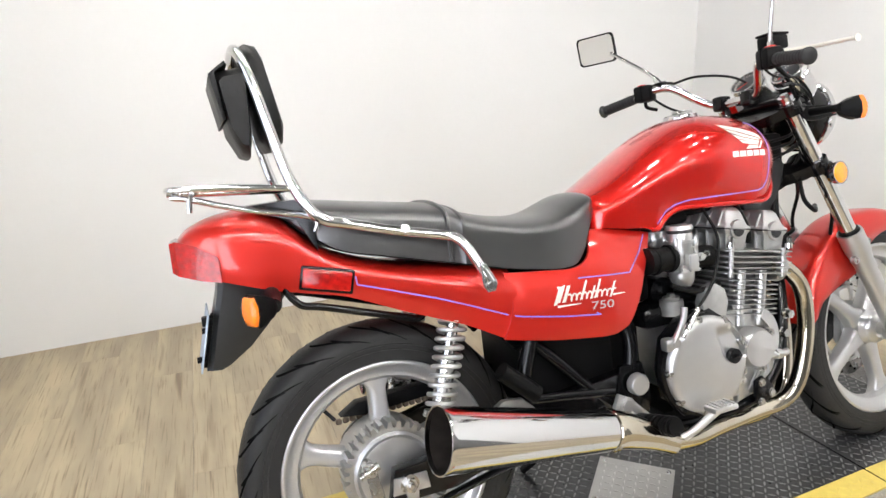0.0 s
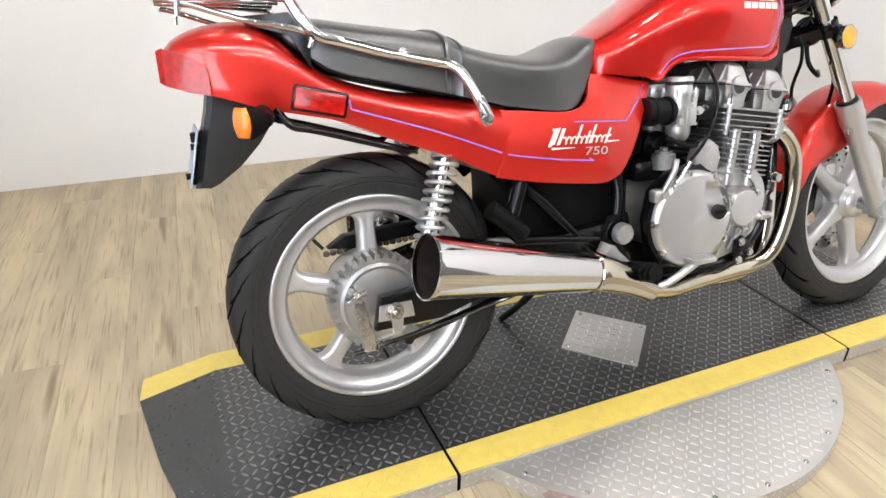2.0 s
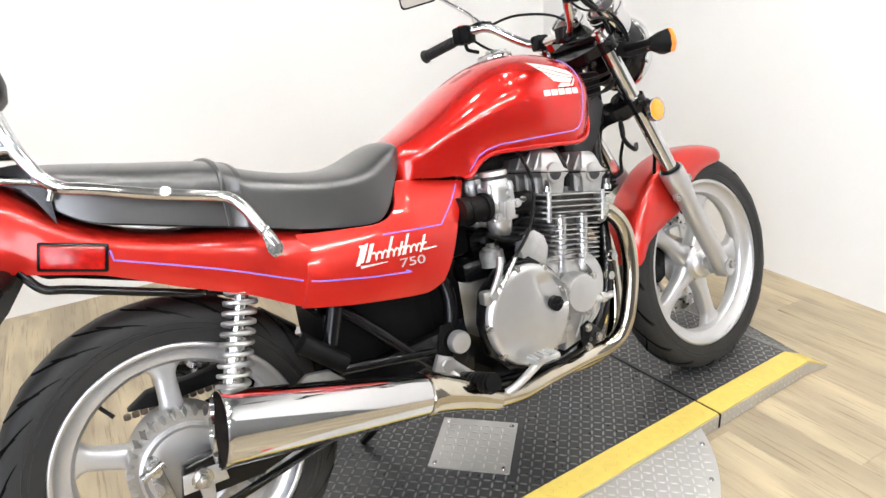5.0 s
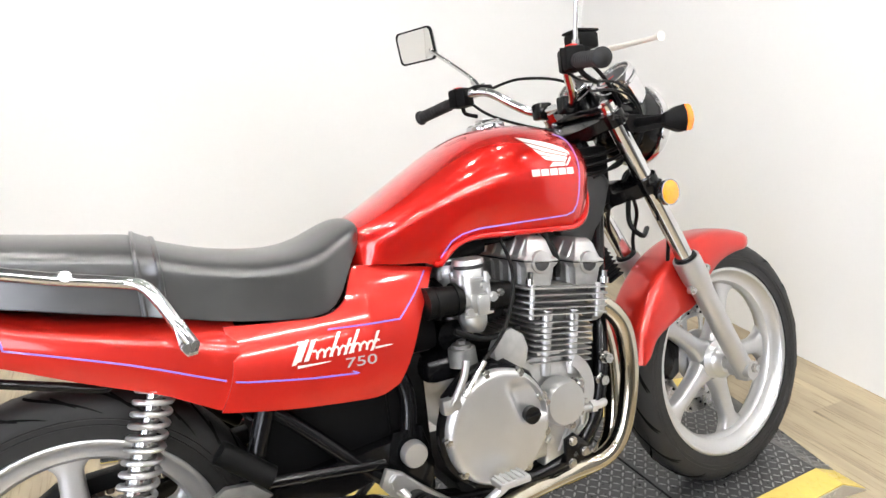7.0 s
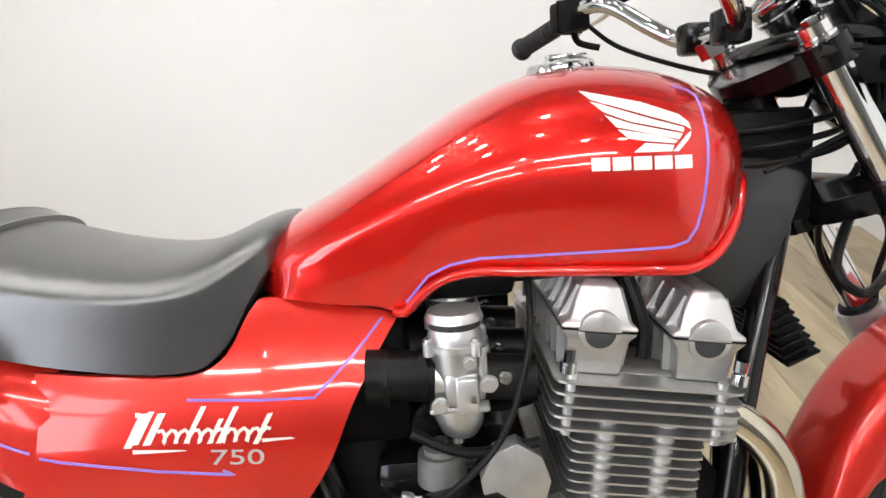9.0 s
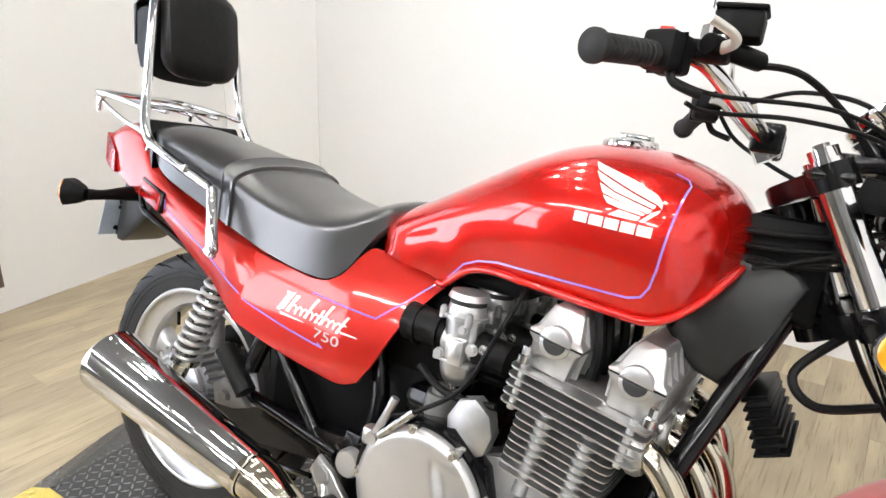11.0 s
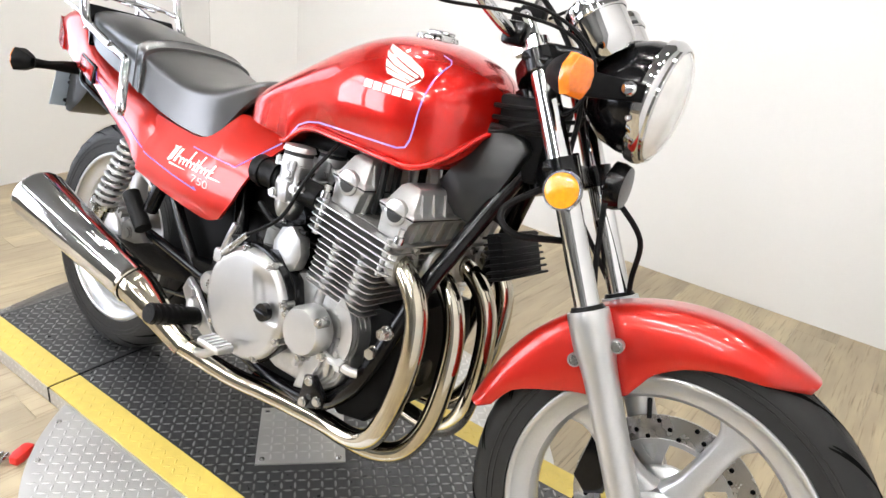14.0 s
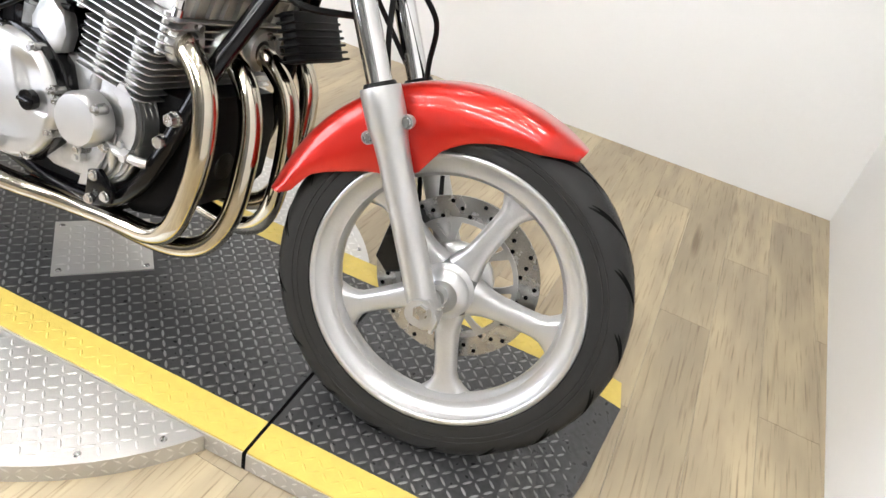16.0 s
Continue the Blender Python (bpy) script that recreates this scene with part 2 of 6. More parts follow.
def tube(points, radius, seg=12, steps=8, closed=False, cap=True):
    """A tube along a smooth line; radius is a number or one for each point."""
    line = spline(points, steps, closed)
    n = len(line)
    if not isinstance(radius, (int, float)):
        rr = [v.x for v in spline([(r, 0, 0) for r in radius], steps, closed)]
    else:
        rr = [radius] * n
    bm = bmesh.new()
    up, rings = None, []
    for i, c in enumerate(line):
        a, b = (line[(i - 1) % n], line[(i + 1) % n]) if closed else (line[max(i - 1, 0)], line[min(i + 1, n - 1)])
        t = (b - a).normalized()
        if up is None:
            up = t.orthogonal().normalized()
        up = (up - t * up.dot(t)).normalized()
        side = t.cross(up)
        rings.append([bm.verts.new(c + rr[i] * (math.cos(k * math.tau / seg) * up + math.sin(k * math.tau / seg) * side)) for k in range(seg)])
    for i in range(n if closed else n - 1):
        r0, r1 = rings[i], rings[(i + 1) % n]
        for k in range(seg):
            bm.faces.new((r0[k], r0[(k + 1) % seg], r1[(k + 1) % seg], r1[k]))
    if cap and not closed:
        bm.faces.new(rings[0][::-1])
        bm.faces.new(rings[-1])
    return bm


def lathe(profile, seg=48, closed=False, cap=True):
    """Turns rows of (radius, along) round the y axis."""
    bm = bmesh.new()
    rings = []
    for r, y in profile:
        if r < 1e-6:
            rings.append([bm.verts.new((0, y, 0))])
        else:
            rings.append([bm.verts.new((r * math.cos(k * math.tau / seg), y, r * math.sin(k * math.tau / seg))) for k in range(seg)])
    pairs = list(zip(rings, rings[1:])) + ([(rings[-1], rings[0])] if closed else [])
    for a, b in pairs:
        for k in range(seg):
            va, vb = [a[k % len(a)], a[(k + 1) % len(a)]], [b[(k + 1) % len(b)], b[k % len(b)]]
            face = []
            for v in va + vb:
                if v not in face:
                    face.append(v)
            if len(face) > 2:
                bm.faces.new(face)
    if cap and not closed:
        for ring in (rings[0], rings[-1]):
            if len(ring) > 2:
                bm.faces.new(ring)
    return bm


def loft(rings, cap=True, closed=True):
    bm = bmesh.new()
    vs = [[bm.verts.new(p) for p in ring] for ring in rings]
    n = len(vs[0])
    for a, b in zip(vs, vs[1:]):
        for k in range(n if closed else n - 1):
            bm.faces.new((a[k], a[(k + 1) % n], b[(k + 1) % n], b[k]))
    if cap and closed:
        bm.faces.new(vs[0])
        bm.faces.new(vs[-1][::-1])
    return bm


def slab(outline, y0, y1, bevel=0.0, seg=2):
    """An outline in x and z, thick from y0 to y1."""
    bm = bmesh.new()
    a = [bm.verts.new((x, y0, z)) for x, z in outline]
    b = [bm.verts.new((x, y1, z)) for x, z in outline]
    n = len(a)
    fa, fb = bm.faces.new(a), bm.faces.new(b[::-1])
    for k in range(n):
        bm.faces.new((a[k], b[k], b[(k + 1) % n], a[(k + 1) % n]))
    if bevel:
        es = [e for f in (fa, fb) for e in f.edges]
        bmesh.ops.bevel(bm, geom=es, offset=bevel, segments=seg, profile=0.5, affect="EDGES")
    return bm


def plate(outline, z0, z1, bevel=0.0):
    """An outline in x and y, thick from z0 to z1."""
    bm = slab(outline, -z1, -z0, bevel)
    bm.transform(Matrix(((1, 0, 0, 0), (0, 0, 1, 0), (0, -1, 0, 0), (0, 0, 0, 1))))
    return bm


def rod(a, b, r, seg=12):
    return tube([a, b], r, seg, steps=1)


def bolt(p, axis=(0, -1, 0), r=0.008, h=0.006):
    """A hexagon head with a small washer."""
    p, axis = Vector(p), Vector(axis).normalized()
    return join(tube([p, p + axis * h * 0.3], r * 1.25, 14, 1), tube([p + axis * h * 0.3, p + axis * h], r, 6, 1))


def shell(grid, thick):
    """A sheet of points, thickened along y towards the middle plane."""
    bm = bmesh.new()
    o = [[bm.verts.new(p) for p in row] for row in grid]
    s = [[bm.verts.new((p[0], p[1] + thick, p[2])) for p in row] for row in grid]
    nu, nv = len(o), len(o[0])
    for i in range(nu - 1):
        for j in range(nv - 1):
            bm.faces.new((o[i][j], o[i + 1][j], o[i + 1][j + 1], o[i][j + 1]))
            bm.faces.new((s[i][j], s[i][j + 1], s[i + 1][j + 1], s[i + 1][j]))
    for i in range(nu - 1):
        for j in (0, nv - 1):
            bm.faces.new((o[i][j], o[i + 1][j], s[i + 1][j], s[i][j]))
    for j in range(nv - 1):
        for i in (0, nu - 1):
            bm.faces.new((o[i][j], o[i][j + 1], s[i][j + 1], s[i][j]))
    return bm


def lerp_rows(rows, count):
    """Rows of numbers by their first one, made smooth and dense."""
    xs = np.array([r[0] for r in rows])
    out = []
    for x in np.linspace(xs[0], xs[-1], count):
        i = int(np.clip(np.searchsorted(xs, x) - 1, 0, len(xs) - 2))
        a, b, c, d = (np.array(rows[min(max(i + k, 0), len(rows) - 1)]) for k in (-1, 0, 1, 2))
        t = (x - b[0]) / (c[0] - b[0])
        ma = (c - a) / max(c[0] - a[0], 1e-6) * (c[0] - b[0])
        mb = (d - b) / max(d[0] - b[0], 1e-6) * (c[0] - b[0])
        out.append((2 * t ** 3 - 3 * t * t + 1) * b + (t ** 3 - 2 * t * t + t) * ma + (-2 * t ** 3 + 3 * t * t) * c + (t ** 3 - t * t) * mb)
    return out


def arch_ring(x, w, ztop, zw, zbot, wb, n_exp=2.4, n=14):
    """Half-rounded section at x: top in the middle, widest at zw, bottom edge half-width wb."""
    right = []
    for k in range(n + 1):
        a = k / n * math.pi / 2
        right.append((x, -w * math.sin(a) ** (2 / n_exp), zw + (ztop - zw) * math.cos(a) ** (2 / n_exp)))
    for k in range(1, 7):
        t = k / 6
        right.append((x, -(w + (wb - w) * t * t), zw + (zbot - zw) * t))
    left = [(p[0], -p[1], p[2]) for p in right[1:]][::-1]
    return right + left


def block_at(rows, bevel):
    """A bevelled block along x: rows of x, half width, half height."""
    bm = loft([[(x, sy * w, sz * h) for sy, sz in ((-1, -1), (-1, 1), (1, 1), (1, -1))] for x, w, h in rows])
    bmesh.ops.bevel(bm, geom=bm.edges[:], offset=bevel, segments=2, profile=0.5, affect="EDGES")
    return bm


def empty(name, m=None, **tags):
    ob = new(name)
    if m is not None:
        ob.matrix_basis = m
    return tagged(ob, **tags)


# ---- room ----
TALL, NEAR_Y = 3.0, -5.6


part_floor = tagged(part("floor", box(-3.2, 3.4, NEAR_Y - 0.3, 3.2, -0.12, -0.006), SUBFLOOR, smooth=0), label="pale oak plank floor with knots and dark joints", category="floor", kind="structure")
tagged(part("ceiling", box(-3.2, 3.4, NEAR_Y - 0.3, 3.2, TALL, TALL + 0.1), CEIL, smooth=0), label="plain grey workshop ceiling with lamps", category="ceiling", kind="structure")
# rear wall: slightly skewed, with a barred window low above the floor
RW = Matrix(((-0.163, 0.9866, 0, -1.61), (0.9866, 0.163, 0, 0), (0, 0, 1, 0), (0, 0, 0, 1)))
S0, S1, Z0, Z1 = -0.98, 0.245, 0.130, 2.15
D0, D1, E0, E1 = -3.1, -1.5, 0.5, 2.4
rear = join(box(D1, S0, -0.16, 0, 0, TALL), box(S1, 1.60, -0.16, 0, 0, TALL), box(S0, S1, -0.16, 0, 0, Z0), box(S0, S1, -0.16, 0, Z1, TALL))
# unseen stretch of the rear wall, darkened to give paint and chrome contrast
darkened_rear = join(box(-6.0, D0, -0.16, 0, 0, TALL), box(D0, D1, -0.16, 0, 0, E0), box(D0, D1, -0.16, 0, E1, TALL))
tagged(part("wall_rear_dim", darkened_rear, DARKENED_WALL, smooth=0, m=RW), label="unseen wall darkened for reflections, with a daylight window", category="wall", kind="structure")
tagged(part("wall_rear", rear, WALL, smooth=0, m=RW), label="white painted wall with a meshed window", category="wall", kind="structure")
for nm, a, b in (("wall_left", (-1.55, 1.975), (2.50, 2.10)), ("wall_corner", (-1.871, 1.58), (-1.552, 1.976))):
    d = Vector((b[0] - a[0], b[1] - a[1])).normalized()
    o = Vector((-d.y, d.x)) * 0.15
    tagged(part(nm, plate([a, b, (b[0] + o.x, b[1] + o.y), (a[0] + o.x, a[1] + o.y)], 0, TALL), WALL, smooth=0), label="plain white painted wall", category="wall", kind="structure")
tagged(part("wall_front", plate([(2.311, -1.85), (2.503, 2.25), (2.67, 2.25), (2.48, -1.85)], 0, TALL), WALL, smooth=0), label="plain white painted wall", category="wall", kind="structure")
# unseen front and near walls, coloured darker to shape the reflections
tagged(part("wall_front_dim", plate([(2.135, -5.6), (2.311, -1.852), (2.48, -1.852), (2.30, -5.6)], 0, TALL), DARKENED_WALL, smooth=0), label="unseen wall darkened to deepen reflections", category="wall", kind="structure")
tagged(part("wall_near", box(-1.2, 2.4, NEAR_Y - 0.15, NEAR_Y, 0, TALL), DARKENED_WALL, smooth=0), label="unseen wall darkened to deepen reflections", category="wall", kind="structure")
day = empty("window_2", RW, label="tall daylight window with pale mullions", category="window", kind="structure")
for i in range(2):
    for j in range(2):
        a, b = D0 + (D1 - D0) / 2 * i, D0 + (D1 - D0) / 2 * (i + 1)
        c, d = E0 + (E1 - E0) * (0, 0.68)[j], E0 + (E1 - E0) * (0.68, 1)[j]
        part("window_frame", join(box(a, a + 0.045, -0.10, -0.03, c, d), box(b - 0.045, b, -0.10, -0.03, c, d), box(a + 0.045, b - 0.045, -0.10, -0.03, c, c + 0.045), box(a + 0.045, b - 0.045, -0.10, -0.03, d - 0.045, d)), GREY_TRIM, day, smooth=0)
        part("pane", box(a + 0.045, b - 0.045, -0.09, -0.08, c + 0.045, d - 0.045), DAY, day, smooth=0)

# barred window in the rear wall
win = empty("window_1", RW, label="dark riveted iron window frame with expanded metal mesh", category="window", kind="structure")
FW = 0.10
for nm, b in (("frame_post", box(S1 - FW, S1 + 0.012, 0.002, 0.03, Z0 - 0.012, Z1, 0.003)), ("frame_post", box(S0 - 0.012, S0 + FW, 0.002, 0.03, Z0 - 0.012, Z1, 0.003)),
              ("frame_rail", box(S0 + FW, S1 - FW, 0.002, 0.03, Z0 - 0.012, Z0 + FW, 0.003)), ("frame_rail", box(S0 + FW, S1 - FW, 0.002, 0.03, Z1 - FW, Z1, 0.003)),
              ("frame_angle", box(S1 - FW - 0.028, S1 - FW, -0.03, 0.018, Z0 + FW, Z1 - FW, 0.002)), ("frame_angle", box(S0 + FW, S1 - FW - 0.028, -0.03, 0.018, Z0 + FW, Z0 + FW + 0.028, 0.002))):
    part(nm, b, IRON, win)
for z in [0.14 + 0.19 * k for k in range(11)]:
    part("rivet", tube([(S1 - 0.02, 0.03, z), (S1 - 0.02, 0.036, z)], 0.008, 10, 1), STEEL, win)
for s in [S0 + 0.2 * k for k in range(1, 7)]:
    part("rivet", tube([(s, 0.03, Z0 + 0.02), (s, 0.036, Z0 + 0.02)], 0.008, 10, 1), STEEL, win)
wires = bmesh.new()
a0, a1, b0, b1 = S0 + FW, S1 - FW - 0.02, Z0 + FW + 0.02, Z1 - FW
for sgn in (1, -1):
    for k in range(-70, 140):
        # lines s = c + sgn * 1.45 * z, cut to the opening
        c = a0 + 0.046 * k
        pts = []
        for z in (b0, b1):
            s = c + sgn * 1.45 * (z - b0)
            pts.append([s, z])
        (sa, za), (sb, zb) = pts
        if max(sa, sb) < a0 or min(sa, sb) > a1:
            continue
        t0, t1 = 0.0, 1.0
        for lo, hi, s0_, ds in ((a0, a1, sa, sb - sa),):
            ta, tb = sorted(((lo - s0_) / ds, (hi - s0_) / ds))
            t0, t1 = max(t0, ta), min(t1, tb)
        if t1 - t0 < 0.005:
            continue
        p = Vector((sa + (sb - sa) * t0, -0.022 - 0.002 * sgn, za + (zb - za) * t0))
        q = Vector((sa + (sb - sa) * t1, -0.022 - 0.002 * sgn, za + (zb - za) * t1))
        wires = join(wires, tube([p, q], 0.0032, 4, 1, cap=False))
part("wire_mesh", wires, MESH_WIRE, win, "expanded metal mesh", smooth=0)
# panels for the daylit reveal; they emit the light that would fall there
part("side_pane", box(0.035, S1, -0.148, -0.135, Z0, Z1), REVEAL_GLOW, win, "window reveal with its daylight put in as emission", smooth=0)
part("side_pane", box(S0, 0.035, -0.148, -0.135, Z0, 0.335), REVEAL_GLOW, win, "window reveal with its daylight put in as emission", smooth=0)
for nm, b in (("inner_stile", box(0.015, 0.050, -0.134, -0.105, 0.32, Z1)), ("inner_sill", box(S0, 0.015, -0.134, -0.105, 0.315, 0.352))):
    part(nm, b, GREY_TRIM, win, "pale grey inner frame", smooth=0)
part("pane", box(S0, S1, -0.155, -0.15, Z0, Z1), OUTSIDE, win, "frosted pane full of daylight", smooth=0)

# ---- ceiling lamps ----
for y in (-2.5, -4.2):
    for x in (-0.6, 1.2):
        lamp = empty("ceiling_light", Matrix.Translation((x, y, TALL - 0.07)), label="white ceiling fixture with a bright tube", category="ceiling light", group="ceiling tube lights")
        part("housing", box(-0.72, 0.72, -0.06, 0.06, 0.02, 0.068, 0.006), LAMP_WHITE, lamp)
        for yy in (-0.03, 0.03):
            part("tube", tube([(-0.7, yy, 0), (0.7, yy, 0)], 0.014, 12, 1), TUBE_LIGHT, lamp)
# spots seen as reflected dots, plus added ones that only brighten floor and walls
for x, y in ((0.65, -0.45), (0.74, 0.4), (1.4, -0.2), (1.85, 0.05), (-0.1, -0.55), (-0.12, 0.1), (-0.2, 0.7), (1.75, -1.25), (-0.6, 1.05), (1.44, 0.65), (-0.6, 0.4), (2.0, -0.7), (-0.35, 1.3), (1.25, -1.2), (0.3, -1.9)):
    lamp = empty("spot_lamp", Matrix.Translation((x, y, TALL - 0.03)), label="small round white ceiling spot lamp, some added as fill light", category="spot lamp", group="ceiling spot lamps")
    part("ring", lathe([(0.055, 0.0), (0.075, 0.0), (0.075, 0.028), (0.055, 0.028)], 24, closed=True), LAMP_WHITE, lamp, m=pose(0, 0, 0, 90))
    part("bulb", tube([(0, 0, 0.004), (0, 0, 0.022)], 0.053, 20, 1), SPOT_LIGHT, lamp)

# ---- display turntable ----
H = 0.05
PLAT = pose(0.699, 0.126, 0, 0, 0, 3.35)
turntable = empty("display_turntable", PLAT, label="low dark tread plate platform with yellow edges on a silver disc", category="platform")


IN_V, OUT_V, JOINT = 0.249, 0.327, 0.622


def top_at(u):
    return H if abs(u) < 1.07 else H - (H - 0.007) * min(1, (abs(u) - 1.07) / 0.13)


def deck(name, outline, material, label=""):
    bm = plate(outline, 0.0, H)
    for v in bm.verts:
        if v.co.z > 0.01 and abs(v.co.x) > 1.1:
            v.co.z = 0.007
    return part(name, bm, material, turntable, label, smooth=0)


JO, JI = JOINT + 0.004, JOINT - 0.004
deck("centre_deck", [(-JI, -IN_V), (JI, -IN_V), (JI, IN_V), (-JI, IN_V)], TREAD, "dark tread plate")
for e in (1, -1):
    deck("end_deck", [(e * JO, -IN_V), (e * JO, IN_V), (e * 1.07, IN_V), (e * 1.07, -IN_V)][::e], TREAD, "dark tread plate")
    deck("ramp", [(e * 1.07, -IN_V), (e * 1.07, IN_V), (e * 1.262, IN_V), (e * 1.225, 0.0), (e * 1.165, -IN_V)][::e], TREAD, "dark tread plate ramp")
    for v, tip in ((-1, 1.165), (1, 1.25)):
        deck("edge_strip", [(e * JO, v * IN_V), (e * JO, v * OUT_V), (e * 1.07, v * OUT_V), (e * 1.07, v * IN_V)], YELLOW, "yellow painted edge strip")
        deck("ramp_strip", [(e * 1.07, v * IN_V), (e * 1.07, v * OUT_V), (e * tip, v * (OUT_V + 0.012)), (e * (tip + (0.012 if v > 0 else 0.0)), v * IN_V)], YELLOW, "yellow painted ramp edge")
        part("side_plate", plate([(e * JO, v * (OUT_V + 0.0005)), (e * JO, v * (OUT_V + 0.003)), (e * 1.07, v * (OUT_V + 0.003)), (e * 1.07, v * (OUT_V + 0.0005))], 0.002, 0.046), TREAD_SILVER, turntable, "bare aluminium side", smooth=0)
for v in (1, -1):
    deck("edge_strip", [(-JI, v * IN_V), (JI, v * IN_V), (JI, v * OUT_V), (-JI, v * OUT_V)], YELLOW, "yellow painted edge strip")
    part("side_plate", plate([(-JI, v * (OUT_V + 0.0005)), (-JI, v * (OUT_V + 0.003)), (JI, v * (OUT_V + 0.003)), (JI, v * (OUT_V + 0.0005))], 0.002, 0.046), TREAD_SILVER, turntable, "bare aluminium side", smooth=0)
for e in (1, -1):
    part("joint", box(e * JOINT - 0.004, e * JOINT + 0.004, -OUT_V - 0.004, OUT_V + 0.004, 0.003, 0.0475), GAP, turntable, "dark joint between the decks", smooth=0)
for e in (1, -1):
    for v, tip in ((-1, 1.165), (1, 1.25)):
        part("ramp_side", loft([[(e * 1.07, v * (OUT_V + 0.0005), 0.002), (e * 1.07, v * (OUT_V + 0.003), 0.002), (e * 1.07, v * (OUT_V + 0.003), 0.046), (e * 1.07, v * (OUT_V + 0.0005), 0.046)],
                                [(e * tip, v * (OUT_V + 0.0125), 0.001), (e * tip, v * (OUT_V + 0.015), 0.001), (e * tip, v * (OUT_V + 0.015), 0.005), (e * tip, v * (OUT_V + 0.0125), 0.005)]]), TREAD_SILVER, turntable, "bare aluminium ramp side", smooth=0)
R_DISC = 0.63


def half_disc(name, sgn):
    n = 48
    pts = []
    a0 = math.asin((OUT_V + 0.0045) / R_DISC)
    for k in range(n + 1):
        a = a0 + (math.pi - 2 * a0) * k / n
        pts.append((R_DISC * math.cos(a), sgn * R_DISC * math.sin(a)))
    return part(name, plate(pts[::-sgn] if sgn > 0 else pts, 0.0, 0.042), TREAD_SILVER, turntable, "silver aluminium tread plate disc", smooth=30)


half_disc("disc_half", 1)
half_disc("disc_half", -1)


def lugs(name, inside, material, span, z_of):
    """Raised lugs in a chequer of two directions."""
    vs, fs = [], []
    pitch = 0.0215
    nu, nv = int(span[0] / pitch), int(span[1] / pitch)
    for i in range(-nu, nu + 1):
        for j in range(-nv, nv + 1):
            u, v = i * pitch, j * pitch
            if not inside(u, v):
                continue
            a = radians(45 if (i + j) % 2 else -45) + random.uniform(-0.04, 0.04)
            c, s = math.cos(a), math.sin(a)
            z = z_of(u)
            n = len(vs)
            for du, dv, dz in ((-0.0114, 0, 0), (-0.0048, -0.0027, 0), (0.0048, -0.0027, 0), (0.0114, 0, 0), (0.0048, 0.0027, 0), (-0.0048, 0.0027, 0), (-0.0055, 0, 0.0019), (0.0055, 0, 0.0019)):
                vs.append((u + c * du - s * dv, v + s * du + c * dv, z + dz + (0.0002 if dz == 0 else 0)))
            fs += [(n, n + 1, n + 6), (n + 1, n + 2, n + 7, n + 6), (n + 2, n + 3, n + 7), (n + 3, n + 4, n + 7), (n + 4, n + 5, n + 6, n + 7), (n + 5, n, n + 6)]
    me = bpy.data.meshes.new(name)
    me.from_pydata(vs, [], fs)
    me.materials.append(material)
    me.polygons.foreach_set("use_smooth", [True] * len(me.polygons))
    ob = new(name, me)
    ob.parent = turntable
    return tagged(ob, kind="stuff")


def rim_lugs():
    """Raised lugs round the upright edge of the disc."""
    vs, fs = [], []
    step = 0.0215 / R_DISC
    for k in range(int(2 * math.pi / step)):
        t0 = k * step
        if abs(math.sin(t0)) * R_DISC < OUT_V + 0.018:
            continue
        for j, zc in enumerate((0.011, 0.031)):
            a = radians(45 if (k + j) % 2 else -45)
            c, s = math.cos(a), math.sin(a)
            n = len(vs)
            for du, dv, dr in ((-0.0105, 0, 0), (0, -0.0027, 0), (0.0105, 0, 0), (0, 0.0027, 0), (0, 0, 0.0018)):
                t = t0 + (c * du - s * dv) / R_DISC
                r = R_DISC + dr - 0.0002
                vs.append((r * math.cos(t), r * math.sin(t), zc + s * du + c * dv))
            fs += [(n, n + 1, n + 4), (n + 1, n + 2, n + 4), (n + 2, n + 3, n + 4), (n + 3, n, n + 4)]
    me = bpy.data.meshes.new("rim_lug")
    me.from_pydata(vs, [], fs)
    me.materials.append(LUG_SILVER)
    ob = new("rim_lug", me)
    ob.parent = turntable
    return tagged(ob, kind="stuff")




def side_lugs():
    """Raised lugs along the upright sides of the decks."""
    vs, fs = [], []
    for v in (1, -1):
        for i in range(-50, 51):
            u = i * 0.0215
            if abs(u) > 1.05 or abs(abs(u) - JOINT) < 0.012:
                continue
            for j, zc in enumerate((0.012, 0.034)):
                a = radians(45 if (i + j) % 2 else -45)
                c, s = math.cos(a), math.sin(a)
                n = len(vs)
                for du, dv, dr in ((-0.0105, 0, 0), (0, -0.0027, 0), (0.0105, 0, 0), (0, 0.0027, 0), (0, 0, 0.0018)):
                    vs.append((u + c * du - s * dv, v * (OUT_V + 0.0028 + dr), zc + s * du + c * dv))
                fs += [(n, n + 1, n + 4), (n + 1, n + 2, n + 4), (n + 2, n + 3, n + 4), (n + 3, n, n + 4)]
    me = bpy.data.meshes.new("side_lug")
    me.from_pydata(vs, [], fs)
    me.materials.append(LUG_SILVER)
    ob = new("side_lug", me)
    ob.parent = turntable
    return tagged(ob, kind="stuff")


rim_lugs()
side_lugs()
PA = radians(44.5)


def on_plate(u, v, grow=0.0):
    x, y = u - (-0.007), v - (-0.019)
    c, s = math.cos(PA), math.sin(PA)
    return abs(x * c + y * s) < 0.106 + grow and abs(-x * s + y * c) < 0.106 + grow


def dark_zone(u, v):
    return abs(v) < IN_V - 0.012 and abs(u) < 1.14 + 0.2 * (v + 0.25) and abs(abs(u) - JOINT) > 0.018 and not on_plate(u, v, 0.01)


